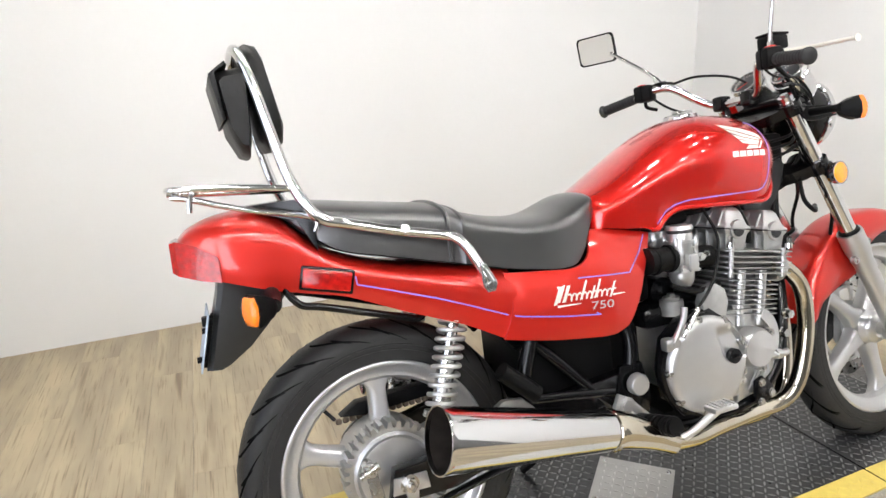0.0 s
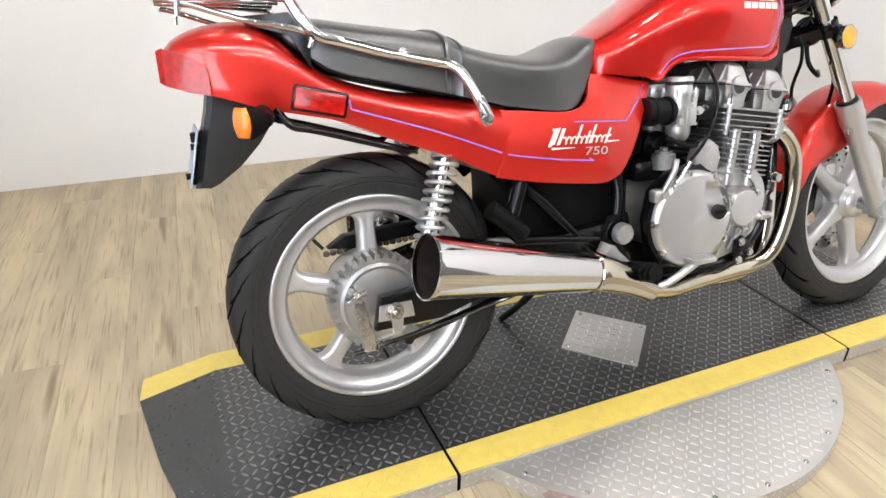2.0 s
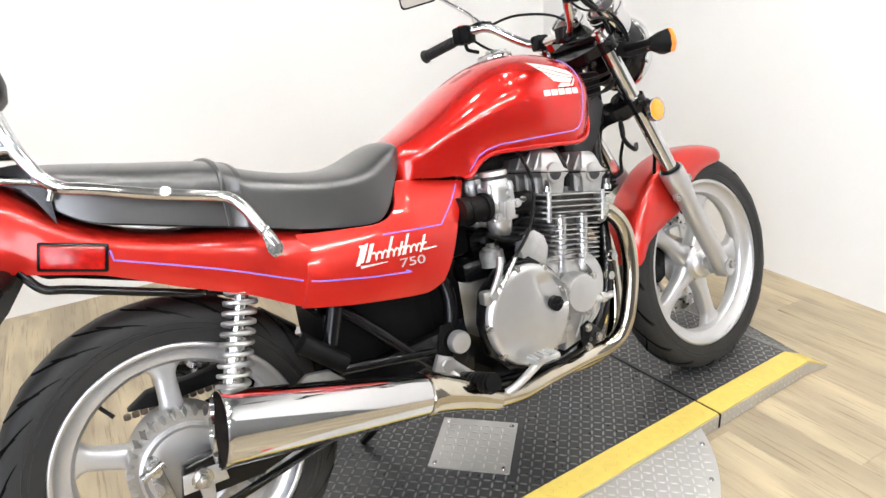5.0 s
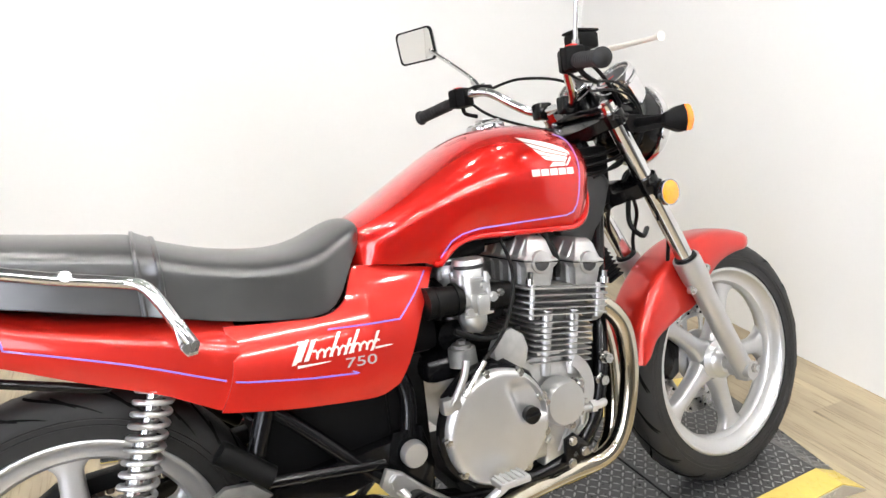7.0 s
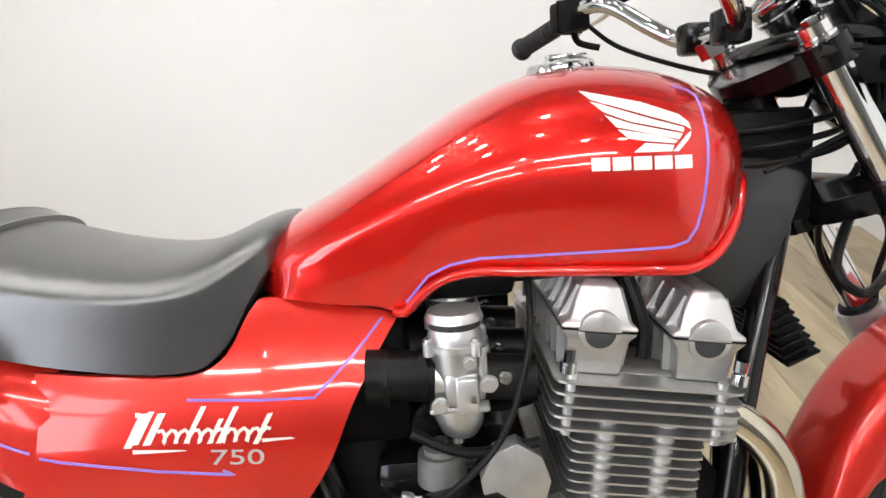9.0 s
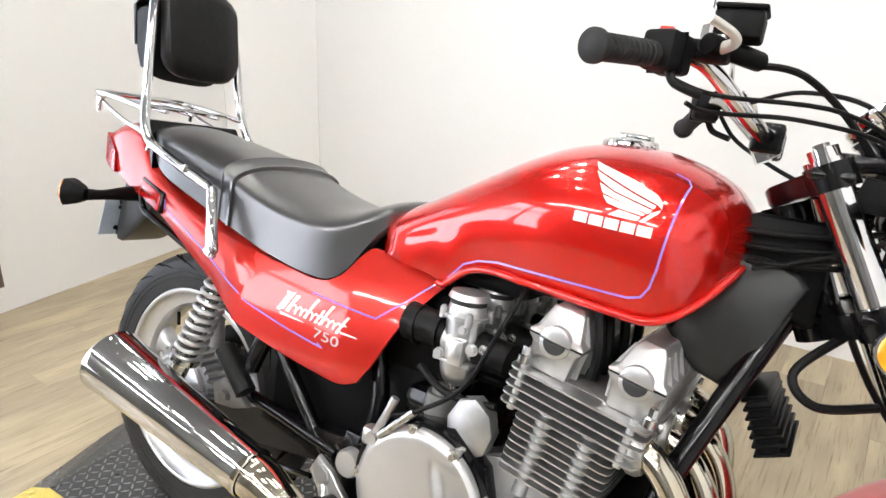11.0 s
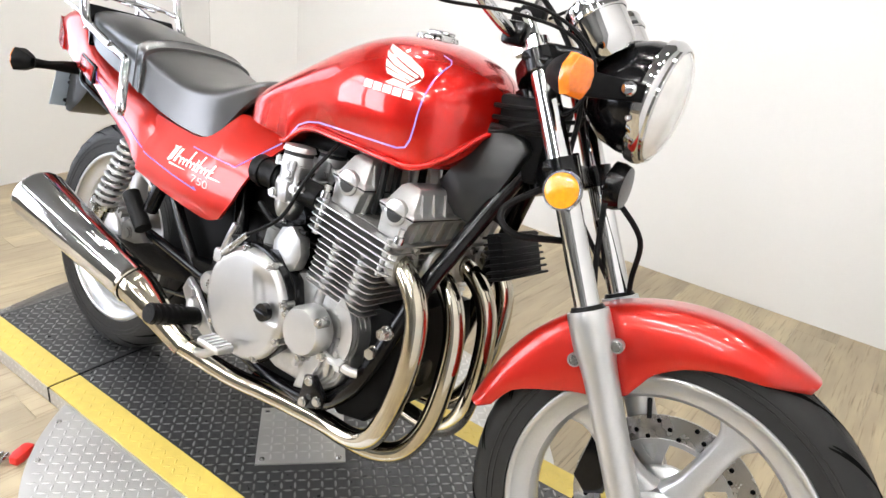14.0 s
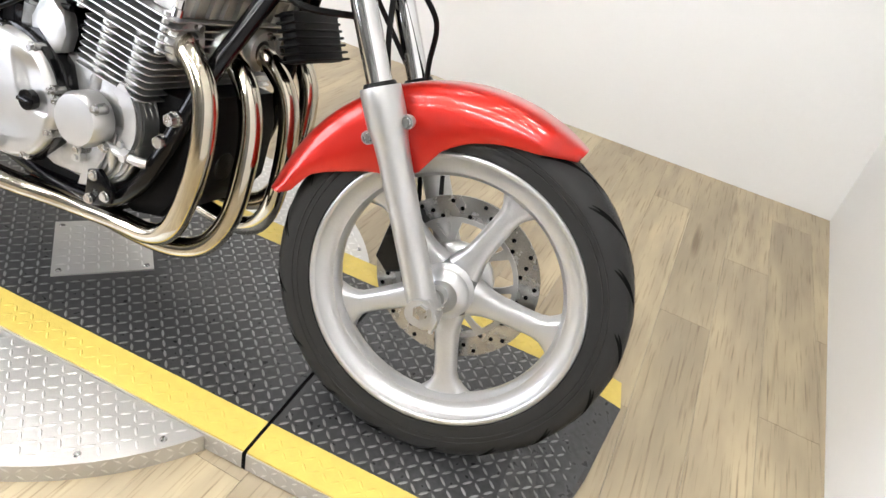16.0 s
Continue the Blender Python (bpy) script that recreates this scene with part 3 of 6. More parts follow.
def yellow_zone(u, v):
    return IN_V + 0.011 < abs(v) < OUT_V - 0.012 and abs(u) < 1.12 and abs(abs(u) - JOINT) > 0.018


lugs("tread_lug", dark_zone, TREAD_LUG, (1.25, 0.33), top_at)
lugs("strip_lug", yellow_zone, YELLOW, (1.25, 0.33), top_at)
lugs("disc_lug", lambda u, v: abs(v) > OUT_V + 0.014 and math.hypot(u, v) < R_DISC - 0.016, LUG_SILVER, (0.64, 0.64), lambda u: 0.042)
cover = part("cover_plate", plate([(-0.106, -0.106), (0.106, -0.106), (0.106, 0.106), (-0.106, 0.106)], 0.0505, 0.0545), TREAD_SILVER, turntable, "square silver tread cover plate", smooth=0, m=pose(-0.007, -0.019, 0, 0, 0, 44.5))
lugs("plate_lug", lambda u, v: on_plate(u, v, -0.016), LUG_SILVER, (0.2, 0.2), lambda u: 0.0545)
for k in range(4):
    a = PA + radians(45 + 90 * k)
    part("screw", lathe([(0, 0.003), (0.005, 0.003), (0.007, 0.0)], 12), STEEL, turntable, m=pose(-0.007 + 0.128 * math.cos(a), -0.019 + 0.128 * math.sin(a), 0.0545, 90))
for k in range(9):
    for sgn in (1, -1):
        a = radians(38 + 13 * k)
        part("screw", lathe([(0, 0.003), (0.005, 0.003), (0.007, 0.0)], 12), STEEL, turntable, m=pose((R_DISC - 0.02) * math.cos(a), sgn * (R_DISC - 0.02) * math.sin(a), 0.042, 90))

# a dropped plug with a red grip on the floor beside the disc
plug = part("dropped_plug", block_at([(-0.03, 0.010, 0.010), (-0.012, 0.014, 0.012), (0.022, 0.013, 0.011), (0.030, 0.009, 0.008)], 0.003), RED_PLASTIC, None, m=pose(0.262, -0.372, 0.0125, 0, 0, 118))
tagged(plug, label="red plastic plug with metal prongs on the floor", category="plug")
for off in (-0.007, 0.007):
    part("prong", tube([(-0.028, off, 0), (-0.062, off * 1.1, -0.003)], 0.0042, 10, 1), STEEL, plug, m=pose(0.222, -0.372, 0.0125, 0, 0, 118))

# ---- motorcycle: x ahead from the rear axle, y to its left, z up; it leans on its side stand ----
LEAN_DEG = 11.97
bike = empty("motorcycle", pose(0.0023, 0.0068, H + 0.0074, 0, 0.41, 1.75) @ Matrix.Rotation(radians(-LEAN_DEG), 4, "X") @ Matrix.Scale(1.0169, 4), label="red motorcycle with black seat and chrome backrest on its stand", category="motorcycle")
RX, RZ, FX, FZ = -0.014, 0.308, 1.518, 0.321


def wheel(name, cx, cz, r_rim, r_tyre, half_rim, half_tyre, hub_r, start, hub_half, groove_n, groove_tilt, paths, inset):
    """A cast five-spoke wheel with its tyre; the rim is the part, the rest hangs under it."""
    at = Matrix.Translation((cx, 0, cz))
    mid = Matrix.Translation((cx, inset, cz))
    prof = [(r_rim, -half_rim), (r_rim + 0.004, -half_rim + 0.004), (r_rim - 0.006, -half_rim + 0.012), (r_rim - 0.024, -half_rim + 0.022), (r_rim - 0.031, -half_rim + 0.034),
            (r_rim - 0.031, half_rim - 0.034), (r_rim - 0.024, half_rim - 0.022), (r_rim - 0.006, half_rim - 0.012), (r_rim + 0.004, half_rim - 0.004), (r_rim, half_rim),
            (r_rim - 0.006, half_rim), (r_rim - 0.010, half_rim - 0.010), (r_rim - 0.030, half_rim - 0.022), (r_rim - 0.036, half_rim - 0.022), (r_rim - 0.043, half_rim - 0.031),
            (r_rim - 0.043, -half_rim + 0.031), (r_rim - 0.036, -half_rim + 0.022), (r_rim - 0.030, -half_rim + 0.022), (r_rim - 0.010, -half_rim + 0.010), (r_rim - 0.006, -half_rim)]
    rim = part(name, lathe(prof, 96, closed=True), WHEEL_SILVER, bike, "silver cast alloy wheel with five spokes", m=at)
    part("hub", lathe([(0.02, -hub_half), (hub_r * 0.62, -hub_half), (hub_r * 0.72, -hub_half + 0.008), (hub_r, -hub_half * 0.55), (hub_r, hub_half * 0.55), (hub_r * 0.7, hub_half), (0.02, hub_half)], 48), WHEEL_SILVER, rim, m=mid)
    for k in range(5):
        a = radians(start + 72 * k)
        rings = []
        r0, r1 = hub_r * 0.9, r_rim - 0.036
        for i in range(13):
            t = i / 12
            r = r0 + (r1 - r0) * t
            w = 0.0255 - 0.005 * math.sin(min(t * 1.6, 1) * math.pi / 2) + (0.034 * max(0, (t - 0.72) / 0.28) ** 2.2) + 0.010 * max(0, 0.2 - t) / 0.2
            th = 0.024 - 0.006 * t
            ring = []
            for q in range(16):
                b = q / 16 * math.tau
                cy, cw = math.cos(b), math.sin(b)
                ring.append((r, th * math.copysign(abs(cy) ** 0.6, cy), w * math.copysign(abs(cw) ** 0.6, cw)))
            rings.append(ring)
        part("spoke", loft(rings), WHEEL_SILVER, rim, m=mid @ Matrix.Rotation(-a, 4, "Y"))
    tp = []
    for i in range(25):
        b = math.pi * i / 24
        tp.append((r_rim + 0.002 + (r_tyre - r_rim - 0.002) * math.sin(b) ** 0.62, -half_tyre * math.copysign(abs(math.cos(b)) ** 0.8, math.cos(b)) * (0.80 + 0.20 * math.sin(b))))
    tp += [(r_rim + 0.001, half_tyre * 0.60), (r_rim + 0.001, -half_tyre * 0.60)]
    tyre = part("tyre", lathe(tp, 120, closed=True), TYRE, rim, "black road tyre with curved grooves", m=at)
    for sgn in (-1, 1):
        part("rim_lip", lathe([(r_rim - 0.004 + 0.0058 * math.cos(q), sgn * (half_rim + 0.0002) + 0.0030 * math.sin(q)) for q in [k * math.tau / 8 for k in range(8)]], 96, closed=True), ALU_SMOOTH, rim, "bright rim lip", m=at)
        for off in (1.30, 1.42):
            b = math.pi / 2 + off
            rr = r_rim + 0.002 + (r_tyre - r_rim - 0.002) * math.sin(b) ** 0.62
            yy = half_tyre * abs(math.cos(b)) ** 0.8 * (0.80 + 0.20 * math.sin(b))
            part("sidewall_ridge", lathe([(rr + 0.0013 * math.cos(q), sgn * yy + 0.0013 * math.sin(q)) for q in [k * math.tau / 6 for k in range(6)]], 96, closed=True), TYRE, rim, m=at)
    # grooves: dark curved channels over the shoulders, long and short in turn
    vs, fs = [], []
    step = math.tau / groove_n
    for k in range(groove_n):
        for sgn in (1, -1):
            for first, last, begin, sweep, bend, width in paths:
                a0 = step * (k + begin + (0.5 if sgn > 0 else 0))
                n = len(vs)
                for i in range(11):
                    t = i / 10
                    b = math.pi / 2 + sgn * (first + (last - first) * t) * 1.16
                    rr = r_rim + 0.002 + (r_tyre - r_rim - 0.002) * math.sin(b) ** 0.62 + 0.0011
                    yy = -half_tyre * math.copysign(abs(math.cos(b)) ** 0.8, math.cos(b)) * (0.80 + 0.20 * math.sin(b)) * 1.02
                    aa = a0 + groove_tilt * sweep * step * t ** bend
                    da = width * (1 - 0.7 * abs(2 * t - 1) ** 3) / rr
                    vs += [(rr * math.cos(aa - da), yy, rr * math.sin(aa - da)), (rr * math.cos(aa + da), yy, rr * math.sin(aa + da))]
                for i in range(10):
                    fs.append((n + 2 * i, n + 2 * i + 1, n + 2 * i + 3, n + 2 * i + 2))
    me = bpy.data.meshes.new("tread_groove")
    me.from_pydata(vs, [], fs)
    me.transform(at)
    me.materials.append(GAP)
    g = new("tread_groove", me)
    g.parent = rim
    tagged(g, kind="stuff")
    part("valve", rod((cx + (r_rim - 0.045) * math.cos(radians(start + 40)), -0.01, cz + (r_rim - 0.045) * math.sin(radians(start + 40))), (cx + (r_rim - 0.075) * math.cos(radians(start + 40)), -0.022, cz + (r_rim - 0.075) * math.sin(radians(start + 40))), 0.004), RUBBER, rim)
    return rim


rear_wheel = wheel("rear_wheel", RX, RZ, 0.232, 0.314, 0.052, 0.070, 0.078, 90, 0.06, 22, -1, ((0.06, 1.02, 0.0, 1.35, 1.7, 0.0058), (0.42, 0.86, 0.55, 0.42, 1.3, 0.0046)), 0.0)
front_wheel = wheel("front_wheel", FX, FZ, 0.252, 0.326, 0.040, 0.056, 0.052, 70, 0.045, 17, 1, ((-0.30, 0.94, 0.0, 1.55, 0.65, 0.0062), (0.10, 0.84, 0.55, 1.0, 0.65, 0.0052)), 0.016)
AR, AF = Matrix.Translation((RX, 0, RZ)), Matrix.Translation((FX, 0, FZ))

# rear drum: finned ring, polished panel
gear = []
for k in range(34):
    a = k / 34 * math.tau
    gear += [(0.108 * math.cos(a + d), 0.108 * math.sin(a + d)) if o else (0.096 * math.cos(a + d), 0.096 * math.sin(a + d)) for d, o in ((0, 0), (0.035, 1), (0.105, 1), (0.14, 0))]
drum = part("brake_drum", join(slab(gear, -0.078, -0.03), lathe([(0.06, -0.03), (0.1, -0.03), (0.1, 0.03), (0.06, 0.03)], 48, closed=True)), ALU, rear_wheel, "finned drum", m=AR)
part("brake_panel", lathe([(0.088, -0.07), (0.088, -0.084), (0.083, -0.088), (0.076, -0.084), (0.066, -0.086), (0.0, -0.092)], 64), ALU_SMOOTH, rear_wheel, "polished brake panel", m=AR)
part("sprocket", lathe([(0.03, 0.062), (0.09, 0.062), (0.09, 0.068), (0.03, 0.068)], 48, closed=True), STEEL, rear_wheel, m=AR)
# brake arm, rod, stay, swing arm
arm = slab([(-0.088, 0.356), (-0.064, 0.356), (-0.042, 0.234), (-0.046, 0.220), (-0.064, 0.220), (-0.070, 0.235)], -0.128, -0.119, 0.002)
part("brake_arm", arm, STEEL, bike, "bare steel brake arm")
part("arm_pivot", join(tube([(-0.075, -0.085, 0.345), (-0.075, -0.136, 0.345)], 0.012, 16, 1), tube([(-0.058, -0.130, 0.354), (-0.098, -0.130, 0.338)], 0.0085, 10, 1)), STEEL, bike)
part("clevis", join(box(-0.068, -0.044, -0.122, -0.1, 0.216, 0.234, 0.003), tube([(-0.056, -0.128, 0.225), (-0.056, -0.096, 0.225)], 0.005, 10, 1)), ALU_SMOOTH, bike)
part("brake_rod", tube([(-0.09, -0.112, 0.214), (0.1, -0.125, 0.247), (0.26, -0.145, 0.288), (0.46, -0.155, 0.33)], 0.0055, 8, 4), BLACK, bike)
part("rod_spring", tube([(-0.04 + 0.001 * k, -0.112 + 0.008 * math.cos(k * 0.9), 0.224 + 0.008 * math.sin(k * 0.9)) for k in range(30)], 0.0015, 5, 1), STEEL, bike)
part("torque_link", join(tube([(0.035, -0.105, 0.222), (0.25, -0.13, 0.285)], 0.009, 10, 1), bolt((0.035, -0.113, 0.222), r=0.009)), BLACK, bike)
sw = slab([(-0.045, 0.268), (-0.03, 0.34), (0.05, 0.345), (0.30, 0.40), (0.55, 0.43), (0.56, 0.37), (0.30, 0.33), (0.10, 0.27)], -0.145, -0.115, 0.005)
swing = part("swing_arm", sw, BLACK, bike, "gloss black swing arm")
twin(swing, bike)
for sgn in (-1, 1):
    part("chain_adjuster", join(slab([(-0.04, 0.29), (-0.035, 0.325), (0.035, 0.325), (0.04, 0.29)], sgn * 0.147 - 0.003, sgn * 0.147 + 0.003, 0.002), slab([(-0.01, 0.26), (-0.014, 0.30), (0.014, 0.30), (0.010, 0.26)], sgn * 0.15 - 0.004, sgn * 0.15 + 0.004, 0.002)), ALU_SMOOTH, bike)
    part("axle_nut", join(tube([(-0.004, sgn * 0.146, 0.308), (-0.004, sgn * 0.152, 0.308)], 0.02, 20, 1), tube([(-0.004, sgn * 0.15, 0.308), (-0.004, sgn * 0.164, 0.308)], 0.014, 6, 1), tube([(-0.004, sgn * 0.16, 0.308), (-0.004, sgn * 0.172, 0.308)], 0.007, 12, 1)), STEEL, bike)
part("chain", join(*[box(-0.1 + 0.016 * k, -0.086 + 0.016 * k, 0.06, 0.072, 0.385 + 0.0006 * k, 0.398 + 0.0006 * k, 0.003, 1) for k in range(40)]), IRON, bike)
part("chain_guard", slab([(-0.09, 0.405), (-0.05, 0.43), (0.30, 0.45), (0.30, 0.42), (-0.04, 0.40)], 0.05, 0.085, 0.003), PLASTIC, bike)

# shocks
TOPS, BOTS = Vector((0.150, -0.116, 0.650)), Vector((0.060, -0.152, 0.385))
ax = (BOTS - TOPS).normalized()
length = (BOTS - TOPS).length
q1 = ax.orthogonal().normalized()
q2 = ax.cross(q1)
coil = []
for k in range(11 * 16 + 1):
    t = k / (11 * 16)
    a = t * 11 * math.tau
    coil.append(TOPS + ax * (0.02 + t * (length - 0.075)) + (q1 * math.cos(a) + q2 * math.sin(a)) * 0.0275)
sp = part("shock_absorber", tube([TOPS + ax * 0.0, TOPS + ax * (length * 0.55)], 0.013, 16, 1), CHROME, bike, "chrome twin rear shock with coil spring")
kids = [part("spring", tube(coil, 0.0048, 8, 1), ALU_SMOOTH, sp), part("damper_body", tube([TOPS + ax * (length * 0.42), BOTS], 0.0195, 18, 1), STEEL, sp),
        part("spring_seat", tube([TOPS + ax * (length - 0.058), TOPS + ax * (length - 0.045)], 0.033, 20, 1), STEEL, sp), part("top_cap", tube([TOPS - ax * 0.012, TOPS + ax * 0.018], 0.024, 20, 1), BLACK, sp)]
sp2 = twin(sp, bike)
for k in kids:
    twin(k, sp2)

# ---- tank ----
TANK = [(0.492, 0.075, 0.820, 0.788, 0.757, 0.070), (0.515, 0.108, 0.834, 0.788, 0.756, 0.106), (0.54, 0.122, 0.846, 0.790, 0.755, 0.119), (0.58, 0.132, 0.866, 0.806, 0.749, 0.126), (0.63, 0.139, 0.895, 0.828, 0.744, 0.128),
        (0.661, 0.144, 0.913, 0.840, 0.736, 0.131), (0.676, 0.147, 0.922, 0.845, 0.750, 0.131), (0.70, 0.151, 0.936, 0.852, 0.768, 0.131), (0.735, 0.157, 0.956, 0.862, 0.777, 0.133), (0.80, 0.168, 0.984, 0.873, 0.775, 0.139),
        (0.87, 0.173, 0.996, 0.876, 0.772, 0.143), (0.935, 0.172, 0.993, 0.874, 0.768, 0.144), (0.975, 0.167, 0.985, 0.873, 0.767, 0.141), (1.005, 0.156, 0.974, 0.872, 0.778, 0.132), (1.03, 0.136, 0.962, 0.873, 0.800, 0.114), (1.05, 0.108, 0.947, 0.875, 0.826, 0.090), (1.066, 0.070, 0.928, 0.877, 0.852, 0.058), (1.074, 0.03, 0.908, 0.88, 0.866, 0.026)]


def ease(a, b, x):
    t = min(1, max(0, (x - a) / (b - a)))
    return t * t * (3 - 2 * t)


def tank_ring(x, w, ztop, zw, zbot, wb):
    """Tank section: rounded above a crease, hollowed for the knee below it, tucked in over the bottom seam."""
    right = [(x, -w * math.sin(k / 18 * math.pi / 2) ** (2 / 2.06), zw + (ztop - zw) * math.cos(k / 18 * math.pi / 2) ** (2 / 2.06)) for k in range(19)]
    d = 0.0014 * ease(0.53, 0.60, x) * (1 - ease(0.72, 0.88, x))
    for k in range(1, 15):
        t = k / 14
        right.append((x, -(w + (wb - w) * t ** 2.0 - d * min(1, t / 0.22) ** 0.8 * (1 - 0.8 * t)), zw + (zbot - zw) * t))
    return right + [(p[0], -p[1], p[2]) for p in right[1:]][::-1]


tank_rows = np.array(lerp_rows(TANK, 90))
soft_rows = tank_rows.copy()
for _ in range(14):
    soft_rows[1:-1, 1:4] = 0.25 * soft_rows[:-2, 1:4] + 0.5 * soft_rows[1:-1, 1:4] + 0.25 * soft_rows[2:, 1:4]
tank_rings = [tank_ring(*r) for r in soft_rows]
tank_bm = loft(tank_rings)
bmesh.ops.recalc_face_normals(tank_bm, faces=tank_bm.faces)
from mathutils.bvhtree import BVHTree
tank_tree = BVHTree.FromBMesh(tank_bm)
tank = part("fuel_tank", tank_bm, RED, bike, "candy red fuel tank with violet pinstripe", smooth=60)
lip = [(r[0], r[5] + 0.0055, r[4] + 0.001) for r in lerp_rows(TANK, 90)[24:]]
for sgn in (1, -1):
    part("tank_seam", tube([(x, sgn * y, z) for x, y, z in lip], 0.0062, 10, 1), RED, tank, "rolled red tank seam")

# side covers
def coons(bottom, top, rear_, front_, nu=26, nv=14):
    def at_(line, t):
        k = t * (len(line) - 1)
        i = min(int(k), len(line) - 2)
        return np.array(line[i]) + (np.array(line[i + 1]) - np.array(line[i])) * (k - i)
    b, tp, r, f = (np.array([v[:2] for v in spline([(*p, 0) for p in L], 6)]) for L in (bottom, top, rear_, front_))
    grid = []
    for i in range(nu + 1):
        u = i / nu
        row_ = []
        for j in range(nv + 1):
            v = j / nv
            p = (1 - v) * at_(b, u) + v * at_(tp, u) + (1 - u) * at_(r, v) + u * at_(f, v) - ((1 - u) * (1 - v) * at_(b, 0) + u * (1 - v) * at_(b, 1) + (1 - u) * v * at_(tp, 0) + u * v * at_(tp, 1))
            row_.append(p)
        grid.append(row_)
    return grid


def side_y(x, z):
    y = 0.175 - 2.6 * max(0, z - 0.60) ** 2 - 5.0 * max(0, 0.565 - z) ** 2 - 0.12 * max(0, x - 0.50) - 0.25 * max(0, 0.30 - x) ** 2
    return -y


flat = coons([(0.229, 0.566), (0.33, 0.545), (0.43, 0.530), (0.50, 0.524), (0.540, 0.538)], [(0.252, 0.700), (0.34, 0.691), (0.42, 0.686), (0.462, 0.705), (0.487, 0.748), (0.515, 0.757), (0.654, 0.731)],
             [(0.229, 0.566), (0.250, 0.61), (0.258, 0.655), (0.252, 0.700)], [(0.540, 0.538), (0.568, 0.580), (0.596, 0.64), (0.625, 0.69), (0.654, 0.731)])
side_grid = [[(p[0], side_y(p[0], p[1]), p[1]) for p in r] for r in flat]
side_bm = shell(side_grid, 0.007)
bmesh.ops.recalc_face_normals(side_bm, faces=side_bm.faces)
side_tree = BVHTree.FromBMesh(side_bm)
side_cover = part("side_cover", side_bm, RED_SIDE, bike, "red side cover with silver lettering")
twin(side_cover, bike)

# tail cowl
COWL = [(-0.372, 0.058, 0.826, 0.81, 0.798, 0.054), (-0.362, 0.072, 0.852, 0.825, 0.792, 0.068), (-0.34, 0.082, 0.871, 0.832, 0.781, 0.078), (-0.29, 0.096, 0.889, 0.825, 0.763, 0.09), (-0.215, 0.108, 0.893, 0.81, 0.738, 0.102), (-0.17, 0.114, 0.872, 0.80, 0.726, 0.108),
        (-0.125, 0.121, 0.826, 0.775, 0.716, 0.115), (-0.07, 0.128, 0.788, 0.748, 0.702, 0.122), (0.04, 0.143, 0.752, 0.715, 0.655, 0.136), (0.15, 0.158, 0.736, 0.68, 0.612, 0.153), (0.21, 0.167, 0.732, 0.655, 0.586, 0.165), (0.25, 0.1695, 0.726, 0.635, 0.570, 0.1690), (0.275, 0.1690, 0.720, 0.625, 0.565, 0.1685)]
cowl_rings = [arch_ring(r[0], r[1], r[2], r[3], r[4], r[5], 2.9, 16) for r in lerp_rows(COWL, 60)]
# the joint with the side cover runs aslant
for ring in cowl_rings:
    for i, p in enumerate(ring):
        k = max(0, (p[0] - 0.15) / 0.125)
        shift = -0.30 * max(0, 0.645 - p[2]) * k
        ring[i] = (p[0] + shift - 0.004, p[1], p[2])
cowl_bm = loft(cowl_rings)
bmesh.ops.recalc_face_normals(cowl_bm, faces=cowl_bm.faces)
cowl_tree = BVHTree.FromBMesh(cowl_bm)
cowl = part("tail_cowl", cowl_bm, RED_SIDE, bike, "red tail cowl with pinstripe", smooth=50)
# tail lamp
lamp_rings = []
for x, wdt, za, zb in ((-0.382, 0.064, 0.792, 0.846), (-0.372, 0.0765, 0.785, 0.850), (-0.335, 0.0895, 0.772, 0.836), (-0.300, 0.0985, 0.764, 0.812)):
    lamp_rings.append([(x, -wdt, za), (x, -wdt, zb), (x, wdt, zb), (x, wdt, za)])
part("tail_lamp", loft(lamp_rings), RED_LENS, bike, "red tail lamp lens", smooth=30)


def on_surface(tree, x, z, lift=0.0012):
    hit = tree.ray_cast(Vector((x, -0.6, z)), Vector((0, 1, 0)))
    return hit[0] + Vector((0, -lift, 0)) if hit[0] else None


def stripe_line(tree, pts, width, lift=0.0006, step=0.006):
    """A painted line laid on a surface, through points of x and z."""
    dense = []
    for (x0, z0), (x1, z1) in zip(pts, pts[1:]):
        n = max(1, int(math.hypot(x1 - x0, z1 - z0) / step))
        dense += [(x0 + (x1 - x0) * k / n, z0 + (z1 - z0) * k / n) for k in range(n)]
    dense.append(pts[-1])
    on = [p for p in (on_surface(tree, x, z, lift) for x, z in dense) if p]
    bm = bmesh.new()
    rows = []
    for i, p in enumerate(on):
        t = (on[min(i + 1, len(on) - 1)] - on[max(i - 1, 0)]).normalized()
        side = t.cross(Vector((0, 1, 0))).normalized() * width / 2
        up = Vector((0, -0.0005, 0))
        rows.append([bm.verts.new(p + side - up), bm.verts.new(p + side + up), bm.verts.new(p - side + up), bm.verts.new(p - side - up)])
    for a, b in zip(rows, rows[1:]):
        for k in range(3):
            bm.faces.new((a[k], a[k + 1], b[k + 1], b[k]))
    return bm


def decal(tree, outline, lift=0.0012, grid=0.008):
    """A thin badge laid on a surface: an outline in x and z."""
    bm = bmesh.new()
    vs = [bm.verts.new((x, 0, z)) for x, z in outline]
    f = bm.faces.new(vs)
    bmesh.ops.triangulate(bm, faces=[f])
    for _ in range(3):
        long = [e for e in bm.edges if e.calc_length() > grid]
        if not long:
            break
        bmesh.ops.subdivide_edges(bm, edges=long, cuts=1)
        bmesh.ops.triangulate(bm, faces=bm.faces[:])
    for v in bm.verts:
        p = on_surface(tree, v.co.x, v.co.z, lift)
        if p:
            v.co = p
    return bm


